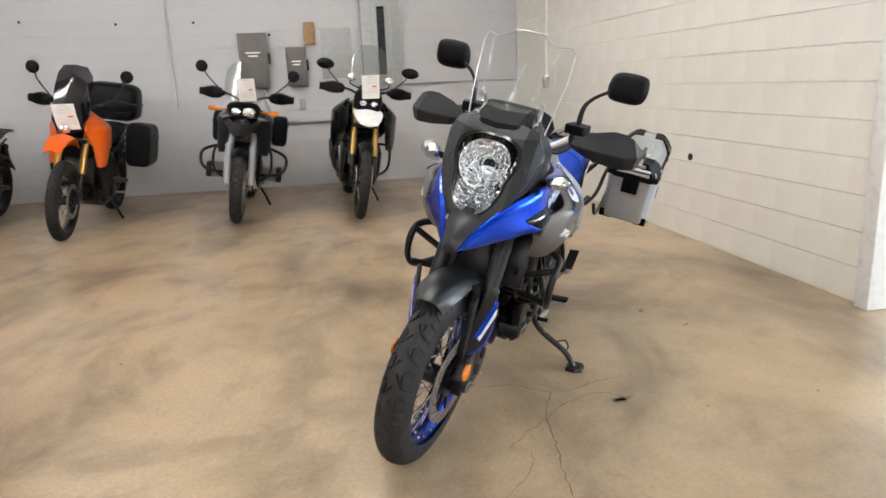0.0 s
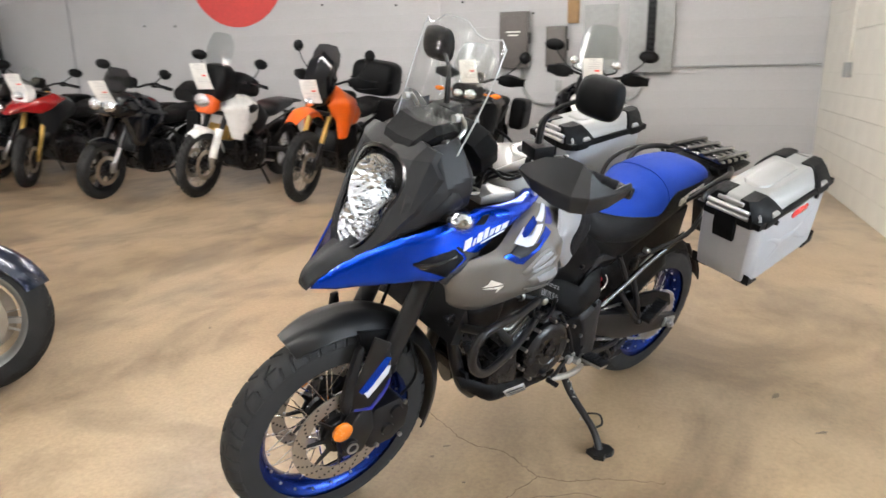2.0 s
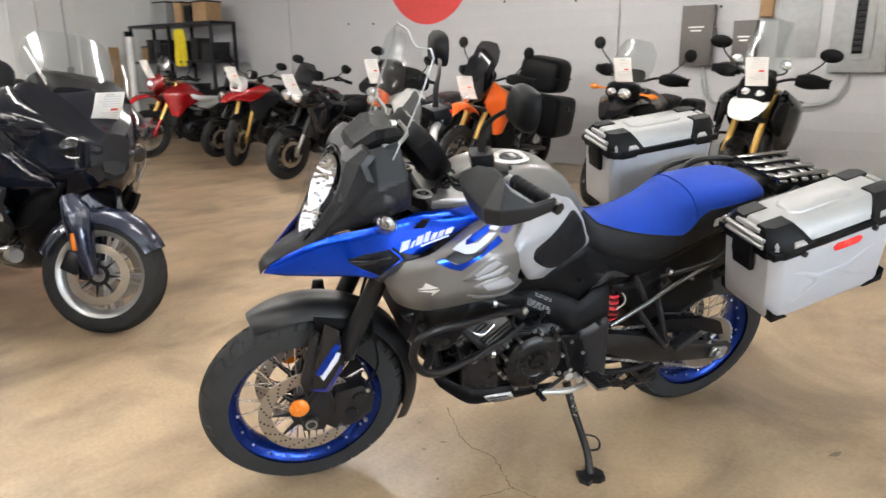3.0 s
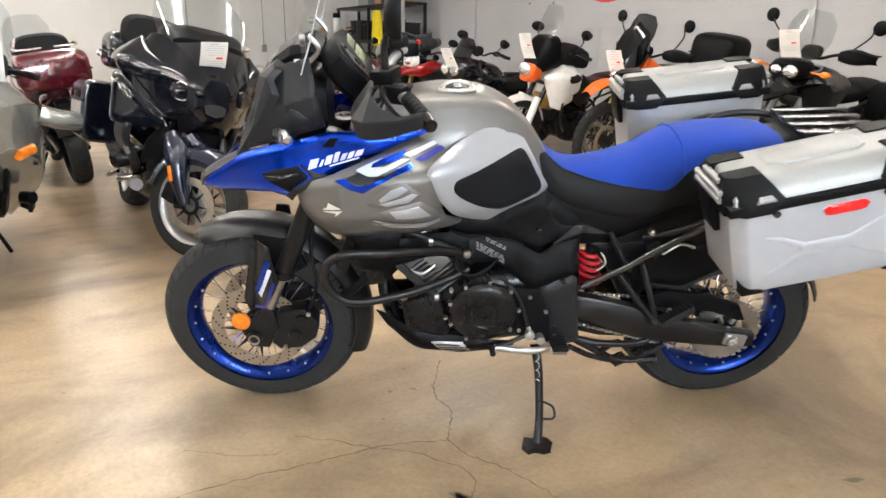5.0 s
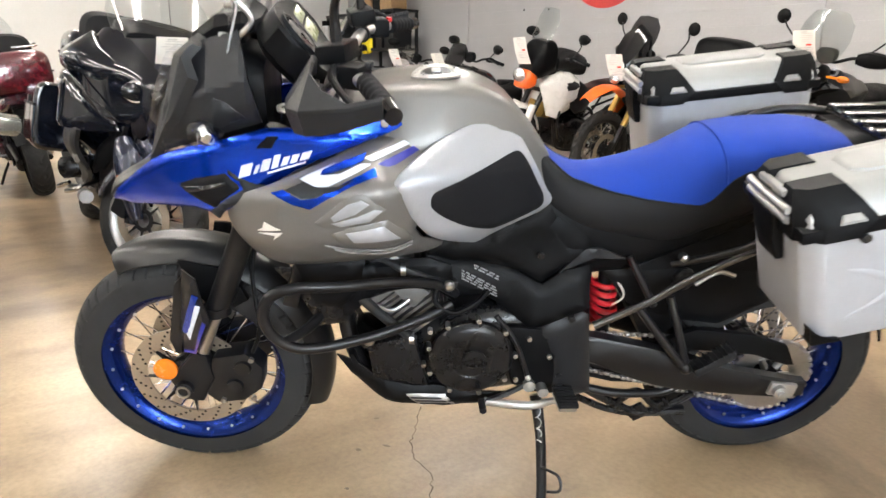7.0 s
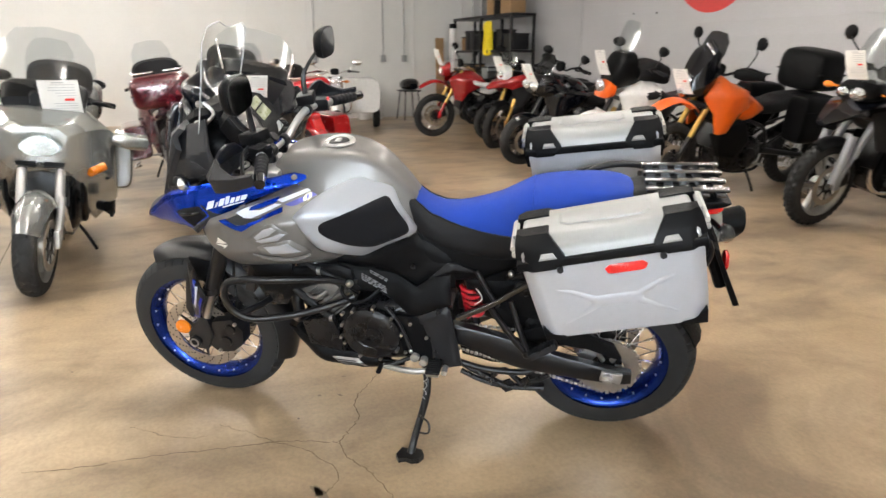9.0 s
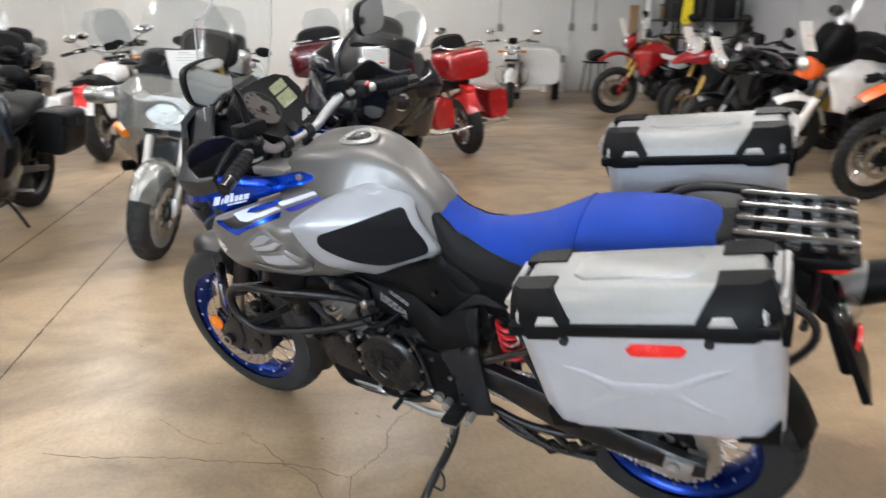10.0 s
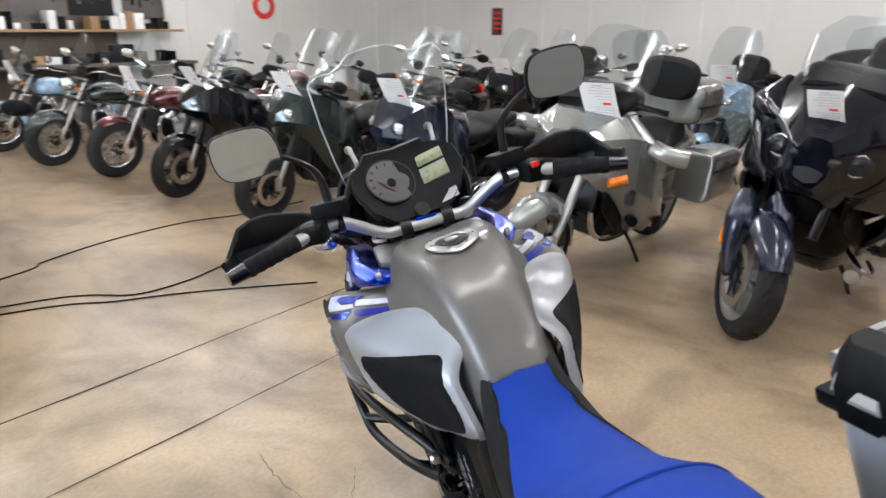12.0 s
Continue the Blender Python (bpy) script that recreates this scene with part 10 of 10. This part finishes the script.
# shelf in the corner
sh = thing("metal_shelf", pose(-9.5, 9.55, 0), "black metal shelving with boxes and a yellow vest", "shelf")
for x in (-1.3, 0.0, 1.3):
    for y in (-0.25, 0.25):
        B = N()
        box(B, (0.05, 0.05, 2.15), (x, y, 1.075), (0, 0, 0), 0.004)
        part("post", B, "black_metal", sh)
for z in (0.25, 0.85, 1.45, 2.13):
    B = N()
    box(B, (2.66, 0.56, 0.05), (0, 0, z), (0, 0, 0), 0.004)
    part("shelf_board", B, "black_metal", sh)
rnd = random.Random(5)
for z in (0.28, 0.88, 1.48, 2.16):
    x = -1.15
    while x < 1.1:
        w, h = rnd.uniform(0.18, 0.42), rnd.uniform(0.16, 0.40)
        if rnd.random() < 0.8:
            bx = thing("storage_box", pose(-9.5 + x + w / 2, 9.55 + rnd.uniform(-0.05, 0.05), z, 0, 0, rnd.uniform(-6, 6)), "dark storage box on the shelf", "box", "boxes on the shelf")
            B = N()
            box(B, (w, 0.36, h), (0, 0, h / 2 + 0.0), (0, 0, 0), 0.01)
            part("body", B, rnd.choice(["black_plastic", "dark_plastic", "cardboard", "panel_grey", "black_plastic"]), bx)
            B = N()
            box(B, (w * 1.04, 0.38, 0.03), (0, 0, h), (0, 0, 0), 0.006)
            part("lid", B, "dark_plastic", bx)
        x += w + 0.04
v = thing("yellow_vest", pose(-9.15, 9.26, 1.70), "bright yellow vest hung on the shelf", "vest")
B = N()
skin(B, [(-0.16, 0.30), (-0.05, 0.34), (0.06, 0.34), (0.17, 0.28), (0.15, -0.02), (0.17, -0.30), (0.0, -0.33), (-0.16, -0.30), (-0.14, 0.0)], lambda x, z: 0.02 * math.sin(30 * x + 6 * z), 0.02, 0.03, 3, 0.03, 0.02, -1)
part("cloth", B, "yellow", v)
for nm, lab, x, y, r, h, mt in (("plank", "brown wooden plank leaning on the wall", -10.95, 9.0, 0, 1.75, "cardboard"), ("roll", "white paper roll standing against the wall", -10.8, 9.25, 0.08, 1.95, "white")):
    t = thing(nm, pose(x, y, 0), lab, nm)
    B = N()
    if r:
        rod(B, (0, 0, 0), (0, 0, h), r, 20)
        part("body", B, mt, t)
        B = N()
        rod(B, (0, 0, h), (0, 0, h + 0.10), r * 1.04, 20)
        part("cap", B, "black_plastic", t)
    else:
        box(B, (0.04, 0.20, h), (0, 0, h / 2), (0, -3, 0), 0.006)
        part("body", B, mt, t)
# low stand with a black tank, canisters and outlets by the far wall
t = thing("parts_stand", pose(-10.6, 8.1, 0), "black metal stand carrying a black fuel tank", "stand")
B = N()
for x in (-0.25, 0.25):
    for y in (-0.2, 0.2):
        rod(B, (x, y, 0), (x * 0.7, y * 0.7, 0.62), 0.014, 8)
box(B, (0.45, 0.40, 0.03), (0, 0, 0.62), (0, 0, 0), 0.005)
part("frame", B, "black_metal", t)
B = N()
blob(B, [(0.30, 0, 0.66, 0.78, 0.10, 2.6), (0.15, 0, 0.64, 0.88, 0.18, 2.5), (-0.1, 0, 0.64, 0.86, 0.18, 2.5), (-0.30, 0, 0.66, 0.76, 0.10, 2.5)])
part("tank", B, "black_gloss", t)
for x, y in ((-10.9, 7.45), (-10.9, 7.15)):
    t = thing("canister", pose(x, y, 0), "white metal canister with a carrying collar", "canister", "canisters")
    B = N()
    lathe(B, [(0.001, 0.0), (0.12, 0.0), (0.135, 0.03), (0.135, 0.50), (0.12, 0.58), (0.05, 0.63), (0.001, 0.64)], n=28, axis="z")
    part("body", B, "white", t)
    B = N()
    lathe(B, [(0.085, 0.60), (0.090, 0.60), (0.090, 0.74), (0.085, 0.74)], n=24, axis="z", shut=True)
    part("collar", B, "panel_grey", t)
# white box body of the three-wheeler
t = thing("sidecar_box", pose(-9.35, 6.55, 0, 0, 0, -14), "white box body on wheels beside the cruiser", "trailer")
B = N()
blob(B, [(0.45, 0, 0.34, 0.88, 0.38, 5), (0.38, 0, 0.30, 0.95, 0.42, 5), (-0.38, 0, 0.30, 0.95, 0.42, 5), (-0.45, 0, 0.34, 0.88, 0.38, 5)], 3, 32)
part("body", B, "white", t)
for s in (1, -1):
    B = N()
    lathe(B, [(0.10, -0.06), (0.19, -0.06), (0.21, -0.03), (0.21, 0.03), (0.19, 0.06), (0.10, 0.06)], (0.0, s * 0.36, 0.21), 28, shut=True)
    part("wheel", B, "rubber", t)
for y, z in ((7.75, 1.30), (8.25, 1.30), (6.2, 1.28)):
    t = thing("wall_outlet", pose(XW, y, z), "small grey outlet box on the panelled wall", "outlet", "outlets")
    B = N()
    box(B, (0.06, 0.11, 0.15), (0.03, 0, 0), (0, 0, 0), 0.008)
    part("body", B, "panel_grey", t)
    B = N()
    rod(B, (0.025, 0, 0.07), (0.025, 0, CEIL - z), 0.011, 8)
    part("pipe", B, "panel_grey", t)
# seams of the panelled walls
for k in range(17):
    B = N()
    box(B, (0.012, 0.03, CEIL), (XW + 0.006, YS + 0.6 + 1.22 * k, CEIL / 2))
    setting("trim", B, "wall_panel")
for k in range(9):
    B = N()
    box(B, (0.03, 0.012, CEIL), (XW + 0.8 + 1.22 * k, YS + 0.006, CEIL / 2))
    setting("trim", B, "wall_panel")
# signs on the far walls
t = thing("fire_sign", pose(XW + 0.01, -6.2, 1.72), "narrow dark red notice board on the wall", "sign")
B = N()
box(B, (0.03, 0.30, 0.62), (0, 0, 0), (0, 0, 0), 0.006)
part("board", B, "maroon", t)
B = N()
for k in range(4):
    box(B, (0.004, 0.20, 0.05), (0.017, 0, 0.2 - 0.12 * k))
part("print", B, "red_ink", t)
t = thing("round_sign", pose(-7.6, YS + 0.01, 2.10), "round red and white sign on the wall", "sign")
B = N()
lathe(B, [(0.17, 0), (0.30, 0), (0.30, 0.02), (0.17, 0.02)], n=40, shut=True)
part("ring", B, "red_ink", t)
B = N()
lathe(B, [(0.001, 0), (0.17, 0), (0.17, 0.015), (0.001, 0.015)], n=40)
part("face", B, "white", t)
# brown boarded part of the south wall with a bench
B = N()
box(B, (8.0, 0.06, 2.9), (0.0, YS + 0.03, 1.45), (0, 0, 0), 0.01)
setting("wall_boarding", B, "brown_board", "brown boarding on the wall")
bn = thing("workbench", pose(-2.2, YS + 0.55, 0), "long wooden workbench with clutter", "bench")
B = N()
box(B, (6.0, 0.8, 0.06), (0, 0, 0.92), (0, 0, 0), 0.008)
part("worktop", B, "box_brown", bn)
for x in (-2.9, -1.0, 1.0, 2.9):
    B = N()
    box(B, (0.09, 0.7, 0.89), (x, 0, 0.445), (0, 0, 0), 0.006)
    part("leg", B, "black_metal", bn)
B = N()
box(B, (6.0, 0.35, 0.05), (0, -0.2, 1.55), (0, 0, 0), 0.006)
part("shelf_board", B, "cardboard", bn, "brown wooden shelf board")
rnd = random.Random(9)
for z in (0.95, 1.575):
    x = -4.9
    while x < 0.6:
        w, h = rnd.uniform(0.08, 0.26), rnd.uniform(0.10, 0.36)
        if rnd.random() < 0.92:
            bx = thing("storage_box", pose(x + w / 2, YS + (0.5 if z < 1 else 0.35), z, 0, 0, rnd.uniform(-10, 10)), "small box among the clutter of the workbench", "box", "boxes on the bench")
            B = N()
            box(B, (w, 0.25, h), (0, 0, h / 2), (0, 0, 0), 0.01)
            part("body", B, rnd.choice(["black_plastic", "cardboard", "box_brown", "dark_plastic", "black_metal", "black_plastic", "seat_black", "white"]), bx)
        x += w + 0.025


# boards and tools made up to fill out the unclear dark clutter here
for k in range(5):
    hk = thing("clutter_board", pose(-4.6 + 1.05 * k, YS + 0.075, 1.72 + 0.06 * (k % 2)), "dark board with narrow blocks, added to fill out the dark clutter over the workbench", "tool board", "tool boards")
    B = N()
    box(B, (0.86, 0.03, 0.62), (0, 0, 0.36), (0, 0, 0), 0.006)
    part("board", B, "dark_plastic" if k % 2 else "box_brown", hk)
    rnd = random.Random(40 + k)
    for j in range(6):
        B = N()
        l = rnd.uniform(0.14, 0.34)
        box(B, (rnd.uniform(0.03, 0.06), 0.03, l), (-0.36 + 0.145 * j, 0.03, 0.60 - l / 2), (0, rnd.uniform(-6, 6), 0), 0.006)
        part("tool", B, rnd.choice(["can", "black_metal", "box_brown", "steel", "black_plastic"]), hk)


# ---- block courses, last ----
def blocks(parent, along, u0, u1, z0, z1, place, material, joined=False, edge_w=0.0018):
    """Painted blocks in running bond; alike ones share a mesh, or all become one joined part."""
    L, H = 0.405, 0.203
    cache, J = {}, N()
    for r in range(int(z0 / H + 0.5), int(z1 / H) + 1):
        u = u0 - (L / 2 if r % 2 else 0)
        h = min(H, z1 - r * H)
        while u < u1 - 0.01:
            a, b = max(u, u0), min(u + L, u1)
            u += L
            if b - a < 0.03 or h < 0.03:
                continue
            key = (round(b - a, 2), round(h, 2))
            d = (key[0] - 0.0004, 0.016, key[1] - 0.0005)
            s = d if along == "x" else (d[1], d[0], d[2])
            c = place((a + b) / 2, r * H + h / 2)
            if joined:
                box(J, s, c)
                continue
            if key not in cache:
                q = N()
                box(q, s, bevel=edge_w, seg=1)
                me = bpy.data.meshes.new("block")
                q.to_mesh(me)
                q.free()
                me.materials.append(M[material])
                cache[key] = me
            ob = new("block", cache[key])
            ob.parent = parent
            ob.location = c
    if joined:
        tagged(part("blocks", J, material, parent), kind="stuff")
    else:
        J.free()


blocks(wall_n, "x", -4.05, XE, 0, 2.4, lambda u, z: (u, YN + 0.008, z), "wall_grey", False, 0.0006)
blocks(wall_n, "x", XW, -4.05, 0, CEIL, lambda u, z: (u, YN + 0.008, z), "wall_grey", True)
blocks(wall_n, "x", -4.05, XE, 2.436, CEIL, lambda u, z: (u, YN + 0.008, z), "wall_grey", True)
blocks(wall_e, "y", 3.72, YN, 0, 2.4, lambda u, z: (XE + 0.008, u, z), "wall_white", False, 0.0004)
blocks(wall_e, "y", 3.72, YN, 2.436, CEIL, lambda u, z: (XE + 0.008, u, z), "wall_white", True)
